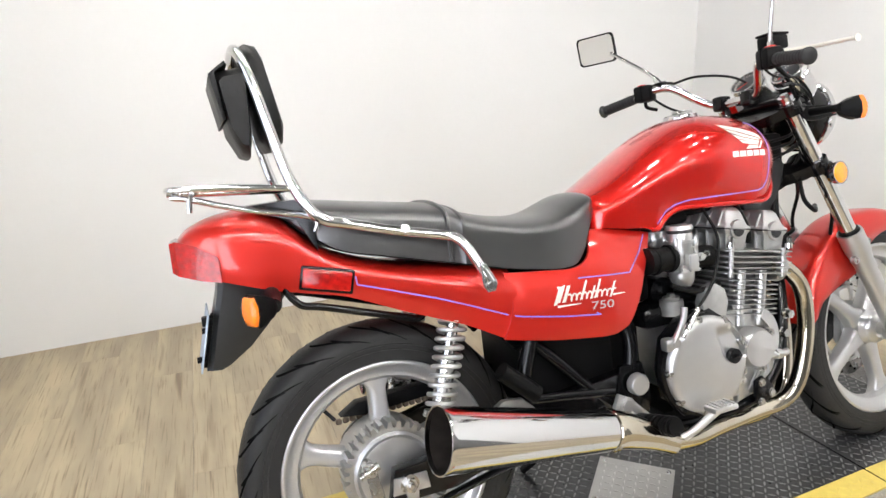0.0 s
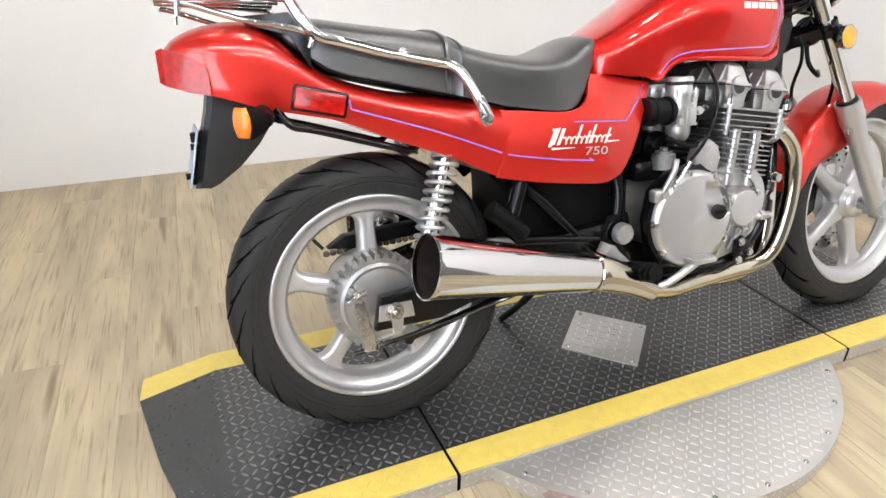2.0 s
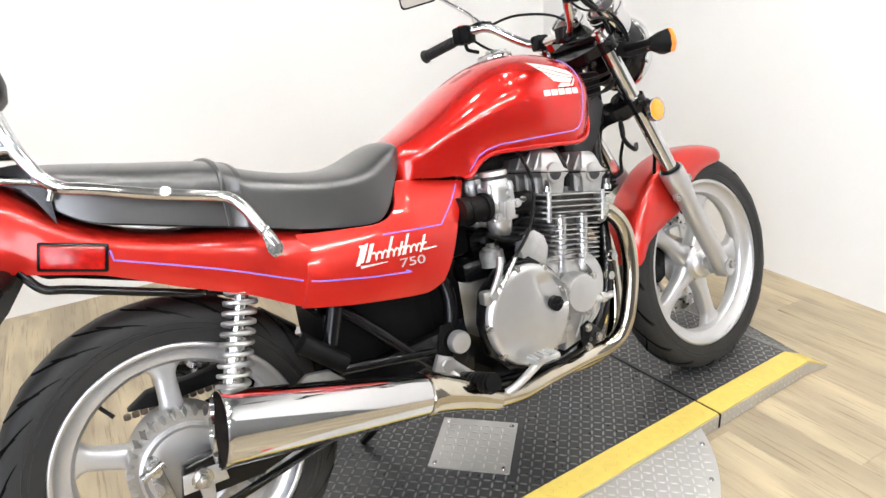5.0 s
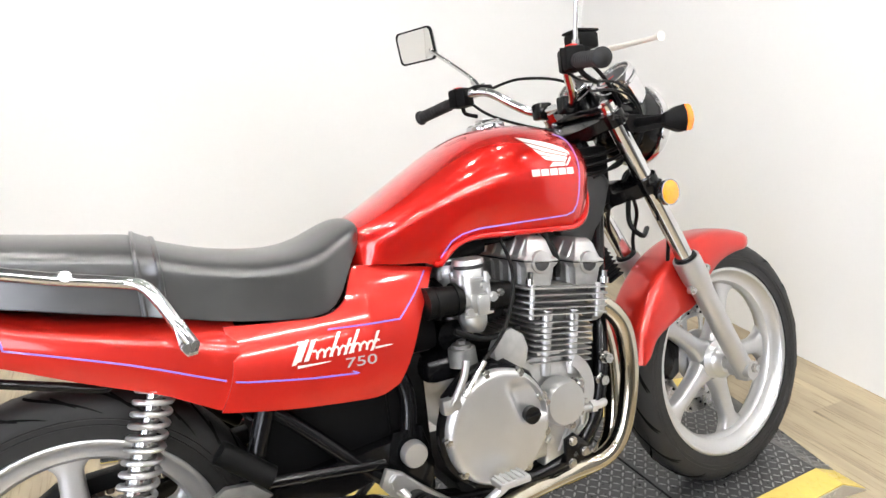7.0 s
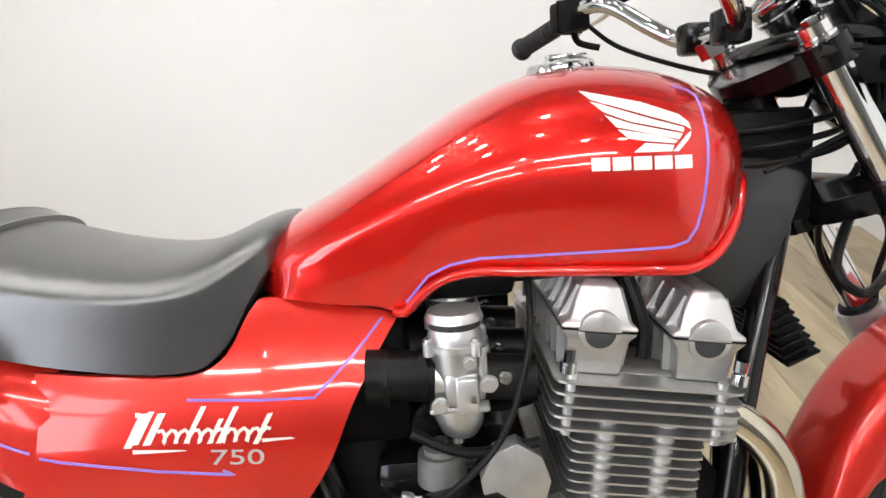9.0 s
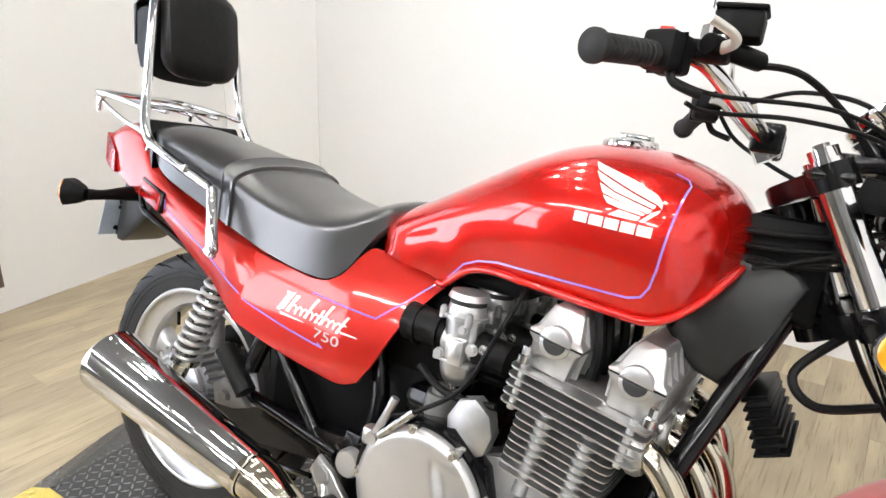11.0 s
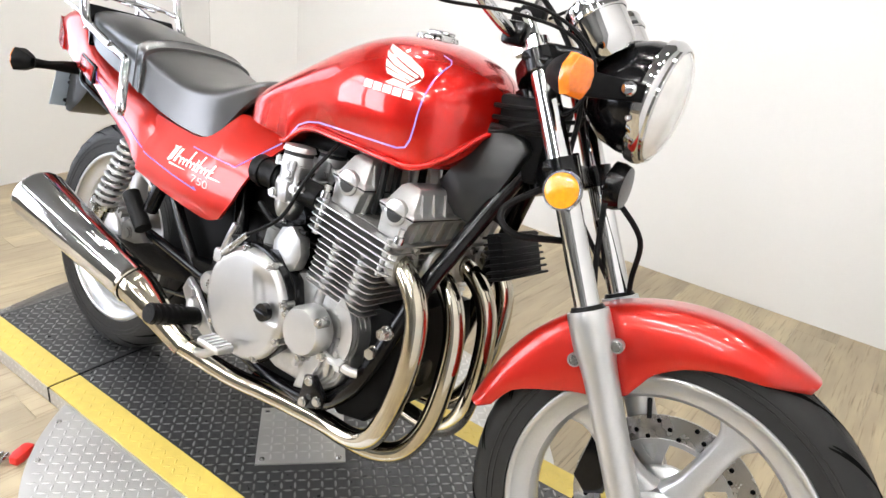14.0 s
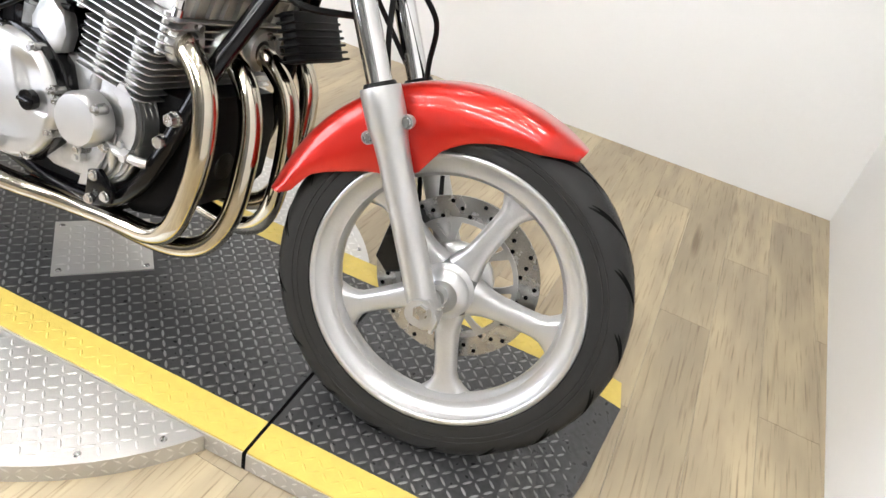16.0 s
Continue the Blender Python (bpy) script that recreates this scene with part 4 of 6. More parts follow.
# pinstripes
part("pinstripe", stripe_line(tank_tree, [(0.664, 0.748), (0.69, 0.777), (0.715, 0.788), (0.75, 0.794), (0.83, 0.795), (0.90, 0.795), (0.950, 0.795), (0.967, 0.80), (0.976, 0.815), (0.981, 0.84), (0.987, 0.90), (0.991, 0.95), (0.985, 0.957), (0.967, 0.963)], 0.0028), STRIPE, tank, "violet pinstripe")
part("pinstripe", stripe_line(side_tree, [(0.42, 0.664), (0.557, 0.655), (0.600, 0.693), (0.634, 0.728)], 0.0028), STRIPE, side_cover, "violet pinstripe")
part("pinstripe", stripe_line(side_tree, [(0.256, 0.612), (0.275, 0.607), (0.33, 0.597), (0.382, 0.588), (0.464, 0.578), (0.452, 0.584)], 0.0028), STRIPE, side_cover, "violet pinstripe")
part("pinstripe", stripe_line(cowl_tree, [(-0.056, 0.742), (-0.054, 0.724), (0.02, 0.70), (0.10, 0.673), (0.15, 0.654), (0.243, 0.616)], 0.0028), STRIPE, cowl, "violet pinstripe")

# wing badge and name bars on the tank
def tank_spot(u, v):
    """Badge units to x and z on the tank side."""
    return (0.863 + 0.000564 * u - 0.0000274 * v, 0.964 - 0.0000353 * u - 0.000559 * v)


badge = None
for fth in ([(0, 0), (110, 23), (175, 45), (192, 60), (194, 73), (183, 66), (120, 49), (17, 18)], [(15, 21), (120, 53), (181, 69), (178, 77), (80, 58), (36, 41)], [(37, 46), (80, 61), (176, 80), (168, 90), (55, 68)],
            [(57, 72), (130, 83), (165, 92), (160, 97), (110, 93), (75, 88)], [(194, 75), (190, 86), (166, 111), (155, 111), (184, 81)], [(105, 96), (158, 100), (153, 111), (83, 113)]):
    d = decal(tank_tree, [tank_spot(u, v) for u, v in fth])
    badge = join(badge, d) if badge else d
part("wing_badge", badge, WHITE_BADGE, tank, "pale swept wing badge", smooth=0)
for k in range(5):
    x0 = 0.8635 + 0.0213 * k
    part("name_bar", decal(tank_tree, [(x0, 0.8955 - 0.0008 * k), (x0 + 0.0185, 0.895 - 0.0008 * k), (x0 + 0.0185, 0.8815 - 0.0008 * k), (x0, 0.882 - 0.0008 * k)]), WHITE_BADGE, tank, "pale bar", smooth=0)


def slant(x, z, w, h, lean=0.35):
    return [(x + lean * h, z + h), (x + lean * h + w, z + h), (x + w, z), (x, z)]


def script_z(x):
    return 0.620 - (x - 0.34) * 0.035


def sx_(x):
    return 0.350 + (x - 0.336) * 0.88


strokes = None
for x, h, dz, w in ((0.334, 0.036, -0.003, 0.0085), (0.346, 0.034, 0.001, 0.0060), (0.358, 0.033, 0.000, 0.0085), (0.408, 0.038, 0.001, 0.0058), (0.437, 0.026, 0.0, 0.0052), (0.448, 0.038, 0.0, 0.0058), (0.493, 0.032, -0.002, 0.0058)):
    d = decal(side_tree, slant(sx_(x), script_z(x) + dz, w, h, 0.58))
    strokes = join(strokes, d) if strokes else d
wave = [(sx_(0.378 + 0.0022 * k) + 0.004 * math.sin(k * 0.95), script_z(0.378 + 0.0022 * k) + 0.0085 + 0.0075 * math.sin(k * 0.95 + 0.9)) for k in range(62)]
strokes = join(strokes, stripe_line(side_tree, wave, 0.0036, 0.0010, 0.003))
for a, b, dz, t in ((0.345, 0.385, -0.0095, 0.0048), (0.385, 0.408, -0.0085, 0.0030), (0.505, 0.540, 0.0, 0.0040), (0.352, 0.362, 0.030, 0.005)):
    strokes = join(strokes, decal(side_tree, [(sx_(a), script_z(a) + dz + t), (sx_(b), script_z(b) + dz + t * 0.8), (sx_(b) + 0.004, script_z(b) + dz + 0.001), (sx_(a), script_z(a) + dz)]))
part("name_script", strokes, SILVER, side_cover, "slanted silver strokes", smooth=0)
txt = bpy.data.curves.new("number", "FONT")
txt.body, txt.size, txt.extrude = "750", 0.030, 0.0006
tob = bpy.data.objects.new("number_tmp", txt)
scene.collection.objects.link(tob)
me = bpy.data.meshes.new_from_object(tob.evaluated_get(bpy.context.evaluated_depsgraph_get()))
bpy.data.objects.remove(tob)
nb = bmesh.new()
nb.from_mesh(me)
bpy.data.meshes.remove(me)
for v in nb.verts:
    x, z = 0.440 + v.co.x * 1.34, 0.5925 + v.co.y * 0.82 - v.co.x * 0.08
    p = on_surface(side_tree, x + (z - 0.60) * 0.1, z, 0.0008 + max(0, v.co.z))
    v.co = p if p else Vector((x, -0.177, z))
part("number_badge", nb, GREY_BADGE, side_cover, "grey number 750", smooth=0)

# filler cap
cap_m = pose(0.868, 0, 0.992, 90, -4, 0)
cp = part("filler_cap", lathe([(0.0, 0.014), (0.02, 0.014), (0.024, 0.011), (0.036, 0.011), (0.041, 0.008), (0.043, 0.0), (0.043, -0.012), (0.0, -0.012)], 40), CHROME, tank, "chrome filler cap", m=cap_m)
part("lock_flap", box(0.85, 0.90, -0.012, 0.012, 1.004, 1.012, 0.003), CHROME, cp)

# ---- seat ----
SEAT = [(-0.178, 0.05, 0.885, 0.878, 0.872, 0.045), (-0.165, 0.088, 0.896, 0.880, 0.862, 0.085), (-0.13, 0.112, 0.899, 0.872, 0.832, 0.112), (-0.08, 0.126, 0.894, 0.858, 0.797, 0.126), (0.0, 0.136, 0.882, 0.845, 0.775, 0.137), (0.08, 0.142, 0.871, 0.832, 0.755, 0.143),
        (0.142, 0.146, 0.861, 0.822, 0.740, 0.147), (0.17, 0.148, 0.849, 0.81, 0.733, 0.150), (0.205, 0.150, 0.836, 0.798, 0.724, 0.152), (0.26, 0.151, 0.820, 0.784, 0.710, 0.154), (0.312, 0.151, 0.810, 0.774, 0.700, 0.154), (0.36, 0.149, 0.805, 0.770, 0.692, 0.152), (0.40, 0.145, 0.807, 0.770, 0.688, 0.148),
        (0.435, 0.138, 0.816, 0.775, 0.692, 0.142), (0.462, 0.129, 0.827, 0.787, 0.715, 0.132), (0.485, 0.119, 0.836, 0.80, 0.755, 0.121), (0.505, 0.108, 0.841, 0.812, 0.785, 0.109), (0.52, 0.09, 0.841, 0.822, 0.806, 0.09), (0.527, 0.06, 0.836, 0.826, 0.818, 0.06)]
seat_rings = [arch_ring(r[0], r[1], r[2], r[3], r[4], r[5], 2.15, 14) for r in lerp_rows(SEAT, 80)]
seat = part("seat", loft(seat_rings), VINYL, bike, "black vinyl dual seat with a strap", smooth=70)
srow = lerp_rows(SEAT, 240)


def seat_ring_at(x, grow):
    r = min(srow, key=lambda q: abs(q[0] - x))
    return [(x, p[1] * (1 + grow / 0.15), p[2] + grow * (1 if p[2] > r[3] else 0.1)) for p in arch_ring(x, r[1], r[2], r[3], r[4], r[5], 2.15, 14)]


strap_rings = [seat_ring_at(x, g) for x, g in ((0.136, -0.001), (0.137, 0.006), (0.142, 0.0065), (0.145, 0.004), (0.166, 0.004), (0.169, 0.0065), (0.174, 0.006), (0.175, -0.001))]
part("seat_strap", loft(strap_rings, cap=False), VINYL, seat, "black vinyl strap")
part("seat_base", loft([[(r[0], -r[5] * 0.9, r[4] - 0.004), (r[0], -r[5] * 0.9, r[4] + 0.012), (r[0], r[5] * 0.9, r[4] + 0.012), (r[0], r[5] * 0.9, r[4] - 0.004)] for r in lerp_rows(SEAT, 30)]), PLASTIC, seat)
# tail bracket behind the seat
part("rack_bracket", loft([[(-0.225, -0.085, 0.886), (-0.225, -0.085, 0.90), (-0.225, 0.085, 0.90), (-0.225, 0.085, 0.886)], [(-0.15, -0.118, 0.862), (-0.15, -0.118, 0.902), (-0.15, 0.118, 0.902), (-0.15, 0.118, 0.862)], [(-0.12, -0.125, 0.80), (-0.12, -0.125, 0.85), (-0.12, 0.125, 0.85), (-0.12, 0.125, 0.80)]]), BLACK, bike)

# ---- backrest, rails and rack ----
rail = part("backrest_frame", tube([(0.197, -0.203, 0.697), (0.186, -0.199, 0.720), (0.165, -0.188, 0.764), (0.146, -0.176, 0.790), (0.12, -0.165, 0.800), (0.03, -0.155, 0.820), (-0.06, -0.148, 0.845), (-0.105, -0.143, 0.858), (-0.135, -0.138, 0.893), (-0.162, -0.122, 0.963), (-0.194, -0.100, 1.117), (-0.209, -0.085, 1.172), (-0.215, -0.05, 1.195),
                                    (-0.216, 0.0, 1.20), (-0.215, 0.07, 1.195), (-0.209, 0.105, 1.172), (-0.194, 0.12, 1.117), (-0.162, 0.132, 0.963), (-0.135, 0.138, 0.893), (-0.105, 0.143, 0.858), (-0.06, 0.148, 0.845), (0.03, 0.155, 0.820), (0.12, 0.165, 0.800), (0.146, 0.176, 0.790), (0.165, 0.188, 0.764), (0.186, 0.199, 0.720), (0.197, 0.203, 0.697)], 0.0105, 14, 7), CHROME, bike, "chrome tube backrest frame and grab rail")
for sgn in (-1, 1):
    part("rail_foot", join(slab([(0.175, 0.732), (0.190, 0.736), (0.211, 0.694), (0.205, 0.678), (0.189, 0.676), (0.180, 0.690)], sgn * 0.204 - 0.004, sgn * 0.204 + 0.004, 0.003), bolt((0.195, sgn * 0.209, 0.691), (0, sgn, 0), 0.009)), STEEL, rail)
    part("rail_bolt", bolt((0.045, sgn * 0.165, 0.822), (0, sgn, 0.3), 0.007), STEEL, rail)
pad_out = [(-0.158, 1.008), (-0.146, 1.020), (-0.141, 1.05), (-0.167, 1.190), (-0.177, 1.211), (-0.196, 1.216), (-0.210, 1.208), (-0.189, 1.03), (-0.176, 1.008)]


def pad(outline, half):
    rings = []
    for k in range(13):
        t = -1 + k / 6
        s = (1 - abs(t) ** 5) * 0.25 + 0.75
        cx = sum(p[0] for p in outline) / len(outline)
        cz = sum(p[1] for p in outline) / len(outline)
        rings.append([(cx + (x - cx) * s, half * t, cz + (z - cz) * (0.76 + 0.24 * (1 - abs(t) ** 4.5))) for x, z in outline])
    return loft(rings)


part("backrest_pad", pad(pad_out, 0.093), LEATHER, rail, "wrinkled black vinyl backrest pad", smooth=60, m=Matrix.Translation((0, 0.012, -0.006)))
pouch = part("backrest_pouch", pad([(-0.20, 1.165), (-0.205, 1.03), (-0.212, 0.99), (-0.226, 0.995), (-0.247, 1.04), (-0.262, 1.148), (-0.25, 1.158)], 0.100), LEATHER, rail, "black leather pouch behind the pad", smooth=50)
part("pouch_flap", slab([(-0.262, 1.15), (-0.25, 1.062), (-0.256, 1.06), (-0.27, 1.146), (-0.24, 1.168), (-0.236, 1.16)], -0.10, 0.10, 0.002), LEATHER, pouch)
rack = part("luggage_rack", tube([(-0.145, -0.128, 0.922), (-0.25, -0.125, 0.935), (-0.345, -0.118, 0.942), (-0.368, -0.095, 0.943), (-0.372, 0.0, 0.943), (-0.368, 0.095, 0.943), (-0.345, 0.118, 0.942), (-0.25, 0.125, 0.935), (-0.145, 0.128, 0.922)], 0.0065, 10, 6), CHROME, bike, "chrome luggage rack")
for y in (-0.07, 0.0, 0.07):
    part("rack_bar", rod((-0.372, y, 0.937), (-0.16, y, 0.922), 0.005), CHROME, rack)
part("rack_bar", rod((-0.20, -0.126, 0.929), (-0.20, 0.126, 0.929), 0.005), CHROME, rack)
for sgn in (-1, 1):
    part("rack_stay", tube([(-0.365, sgn * 0.112, 0.93), (-0.335, sgn * 0.118, 0.924), (-0.24, sgn * 0.126, 0.893), (-0.125, sgn * 0.134, 0.866), (-0.122, sgn * 0.136, 0.838)], 0.0055, 10, 4), CHROME, rack)
    part("rack_hook", tube([(-0.325, sgn * 0.118, 0.936), (-0.334, sgn * 0.124, 0.922), (-0.337, sgn * 0.124, 0.900)], 0.005, 8, 4), CHROME, rack)

# rear mudguard, plate holder, signals, reflector
guard = []
for x0, x1, z0, z1, hw in ((-0.165, -0.305, 0.742, 0.770, 0.062), (-0.190, -0.312, 0.712, 0.735, 0.062), (-0.222, -0.325, 0.668, 0.690, 0.060), (-0.262, -0.337, 0.628, 0.640, 0.058), (-0.305, -0.346, 0.598, 0.604, 0.054), (-0.322, -0.350, 0.590, 0.592, 0.050)):
    guard.append([(x0, -hw, z0), (x0 - 0.012, -hw - 0.004, z0 + 0.003), (x1 + 0.010, -hw - 0.002, z1), (x1, -hw + 0.008, z1), (x1, hw - 0.008, z1), (x1 + 0.010, hw + 0.002, z1), (x0 - 0.012, hw + 0.004, z0 + 0.003), (x0, hw, z0)])
part("rear_mudguard", loft(guard), GREY_PLASTIC, bike, "black plastic rear mudguard", smooth=35)
part("plate_holder", join(slab([(-0.354, 0.60), (-0.348, 0.60), (-0.322, 0.70), (-0.328, 0.70)], -0.05, -0.02, 0.002), tube([(-0.33, -0.05, 0.672), (-0.348, -0.05, 0.672)], 0.006, 8, 1), tube([(-0.345, -0.052, 0.618), (-0.364, -0.052, 0.618)], 0.006, 8, 1), box(-0.346, -0.326, -0.055, -0.03, 0.68, 0.698, 0.003)), PLASTIC, bike, "black plate bracket")
part("number_plate", slab([(-0.360, 0.600), (-0.357, 0.600), (-0.331, 0.705), (-0.334, 0.705)], -0.092, 0.092, 0.001), BLUE_GREY, bike, "plain pale blue plate at the tail")


def hexed(x, w, h):
    """An upright six-sided outline across x, cut at its corners."""
    return [(x, -w * 0.62, -h), (x, w * 0.62, -h), (x, w, -h * 0.35), (x, w, h * 0.35), (x, w * 0.62, h), (x, -w * 0.62, h), (x, -w, h * 0.35), (x, -w, -h * 0.35)]


def signal(cx, cy, cz, sgn, front):
    m = pose(cx, cy, cz, 0, 0, sgn * 22 if front else 180 - sgn * 24) @ Matrix.Scale(0.93, 4)
    s = part("turn_signal", loft([hexed(-0.046, 0.011, 0.012), hexed(-0.038, 0.017, 0.018), hexed(-0.012, 0.0265, 0.0285), hexed(0.0, 0.029, 0.031)]), PLASTIC, bike, "black turn signal with amber lens", m=m)
    dp, fit = (0.022, 1.0) if front else (0.012, 0.88)
    part("lens", loft([hexed(d, w * fit, h * fit) for d, w, h in ((0.0005, 0.029, 0.031), (dp * 0.5, 0.0285, 0.0305), (dp * 0.8, 0.025, 0.026), (dp, 0.016, 0.017))]), AMBER, s, "amber lens", smooth=30, m=m)
    return s


for sgn in (-1, 1):
    s = signal(1.233, sgn * 0.203, 0.961, sgn, True)
    part("stalk", tube([(1.195, sgn * 0.195, 0.965), (1.20, sgn * 0.165, 0.966), (1.205, sgn * 0.10, 0.968)], [0.013, 0.0095, 0.012], 14, 3), PLASTIC, s)
    s = signal(-0.262, sgn * 0.222, 0.722, sgn, False)
    part("stalk", tube([(-0.222, sgn * 0.202, 0.722), (-0.215, sgn * 0.17, 0.723), (-0.215, sgn * 0.12, 0.726), (-0.215, sgn * 0.05, 0.728)], [0.013, 0.011, 0.016, 0.02], 12, 3), PLASTIC, s)
    rr = cowl_tree.ray_cast(Vector((-0.11, sgn * 0.6, 0.742)), Vector((0, -sgn, 0)))[0]
    yy = rr.y
    refl_m = Matrix.Translation((-0.11, yy, 0.742)) @ Matrix.Rotation(radians(9.5 * -1 * sgn * -1), 4, "Z") @ Matrix.Rotation(radians(13), 4, "Y")
    part("reflector_frame", box(-0.052, 0.052, -0.006, 0.006, -0.024, 0.024, 0.004), BLACK, bike, m=refl_m)
    part("side_reflector", box(-0.047, 0.047, -0.009, 0.009, -0.019, 0.019, 0.003), RED_LENS, bike, "red rectangular reflector", m=refl_m)

# ---- frame ----
frame_part = part("frame", tube([(1.13, 0, 0.91), (1.06, 0, 0.84), (0.85, 0, 0.80), (0.60, 0, 0.74), (0.45, 0, 0.64)], 0.028, 12, 6), BLACK, bike, "gloss black tubular frame")
for sgn in (-1, 1):
    part("down_tube", tube([(1.155, sgn * 0.012, 0.86), (1.125, sgn * 0.035, 0.79), (1.050, sgn * 0.108, 0.58), (1.026, sgn * 0.134, 0.49), (0.998, sgn * 0.150, 0.40), (0.960, sgn * 0.154, 0.33), (0.89, sgn * 0.148, 0.276), (0.75, sgn * 0.130, 0.254), (0.60, sgn * 0.120, 0.275), (0.54, sgn * 0.13, 0.335), (0.55, sgn * 0.135, 0.40), (0.565, sgn * 0.125, 0.50), (0.53, sgn * 0.105, 0.60), (0.50, sgn * 0.09, 0.68)], 0.0165, 12, 6), BLACK, frame_part)
    part("seat_rail", tube([(0.55, sgn * 0.10, 0.66), (0.30, sgn * 0.10, 0.655), (0.10, sgn * 0.10, 0.69), (-0.16, sgn * 0.09, 0.745)], 0.013, 10, 5), BLACK, frame_part)
    part("rear_stay", tube([(0.27, sgn * 0.115, 0.575), (0.36, sgn * 0.13, 0.49), (0.455, sgn * 0.135, 0.392), (0.545, sgn * 0.14, 0.31)], 0.0135, 10, 5), BLACK, frame_part)
    part("shock_stay", tube([(0.15, sgn * 0.13, 0.66), (0.24, sgn * 0.115, 0.58), (0.285, sgn * 0.11, 0.53)], 0.013, 10, 5), BLACK, frame_part)
    part("lower_stay", tube([(0.24, sgn * 0.14, 0.42), (0.36, sgn * 0.14, 0.405), (0.50, sgn * 0.14, 0.385)], 0.012, 10, 4), BLACK, frame_part)
    part("tail_loop", tube([(-0.19, sgn * 0.10, 0.735), (-0.165, sgn * 0.105, 0.70), (-0.12, sgn * 0.11, 0.688), (0.02, sgn * 0.11, 0.645), (0.07, sgn * 0.11, 0.632), (0.088, sgn * 0.11, 0.655)], 0.0075, 10, 5), BLACK, frame_part)
    part("pivot_plate", slab([(0.52, 0.44), (0.58, 0.44), (0.60, 0.36), (0.585, 0.29), (0.55, 0.26), (0.51, 0.28), (0.50, 0.36)], sgn * 0.14 - 0.008, sgn * 0.14 + 0.008, 0.004), BLACK, frame_part)
    part("pivot_cap", lathe([(0.0, -0.02), (0.022, -0.02), (0.025, -0.015), (0.025, 0.0)], 32), ALU_SMOOTH, frame_part, "brushed pivot cap", m=pose(0.551, sgn * 0.158, 0.398, 0, 0, 0 if sgn < 0 else 180))
part("head_stock", tube([(1.175, 0, 0.78), (1.095, 0, 0.945)], 0.032, 20, 1), BLACK, frame_part)
part("battery_box", box(0.29, 0.535, -0.105, 0.105, 0.38, 0.62, 0.012), PLASTIC, bike, "black battery box")
part("swing_pivot_block", box(0.53, 0.625, -0.085, 0.085, 0.265, 0.57, 0.012), PLASTIC, bike, "black casting behind the engine")
part("air_box", box(0.50, 0.66, -0.10, 0.10, 0.56, 0.72, 0.02), PLASTIC, bike)
# master cylinder, reservoir, footpeg rear
part("rear_cylinder", join(tube([(0.30, -0.145, 0.545), (0.275, -0.15, 0.475)], 0.017, 14, 1), tube([(0.305, -0.145, 0.56), (0.30, -0.145, 0.54)], 0.01, 10, 1)), BLACK, bike)
peg = part("passenger_peg", tube([(0.215, -0.165, 0.50), (0.29, -0.17, 0.435)], 0.020, 14, 1), RUBBER, bike, "black rubber passenger peg")
part("peg_bracket", join(slab([(0.19, 0.42), (0.215, 0.435), (0.26, 0.43), (0.29, 0.40), (0.25, 0.385), (0.20, 0.38)], -0.165, -0.148, 0.004), bolt((0.228, -0.166, 0.405), r=0.012)), ALU_DULL, peg)
twin(peg, bike)
# rider pegs and brake pedal
fp = part("foot_peg", tube([(0.538, -0.176, 0.316), (0.541, -0.298, 0.342)], [0.020, 0.019], 16, 1), RUBBER, bike, "ribbed black rubber foot peg")
for k in range(6):
    part("peg_rib", lathe([(0.0195, -0.004), (0.0225, -0.003), (0.0225, 0.003), (0.0195, 0.004)], 20, closed=True), RUBBER, fp, m=Matrix.Translation((0.5355 + 0.0008 * k, -0.216 - 0.0145 * k, 0.3240 + 0.0032 * k)))
part("peg_bracket", slab([(0.49, 0.39), (0.52, 0.375), (0.56, 0.335), (0.62, 0.285), (0.60, 0.27), (0.52, 0.30), (0.475, 0.36)], -0.18, -0.166, 0.004), ALU_SMOOTH, fp, "cast peg bracket")
part("bracket_bolt", bolt((0.508, -0.181, 0.362), r=0.015), ALU_SMOOTH, fp)
part("bracket_bolt", bolt((0.545, -0.181, 0.305), r=0.009), ALU_SMOOTH, fp)
twin(fp, bike)
pedal = part("brake_pedal", tube([(0.51, -0.178, 0.345), (0.56, -0.215, 0.285), (0.62, -0.225, 0.275), (0.68, -0.24, 0.31), (0.70, -0.25, 0.33)], 0.009, 10, 5), ALU_SMOOTH, bike, "aluminium brake pedal")
part("pedal_pad", box(0.668, 0.735, -0.275, -0.235, 0.328, 0.342, 0.005), ALU_SMOOTH, pedal, m=None)
for k in range(5):
    part("pad_rib", box(0.674 + 0.012 * k, 0.679 + 0.012 * k, -0.272, -0.238, 0.341, 0.345), ALU_SMOOTH, pedal)
part("side_stand", tube([(0.60, 0.13, 0.27), (0.50, 0.20, 0.13), (0.44, 0.255, 0.005 + 0.05)], 0.011, 10, 4), BLACK, bike, "black side stand")

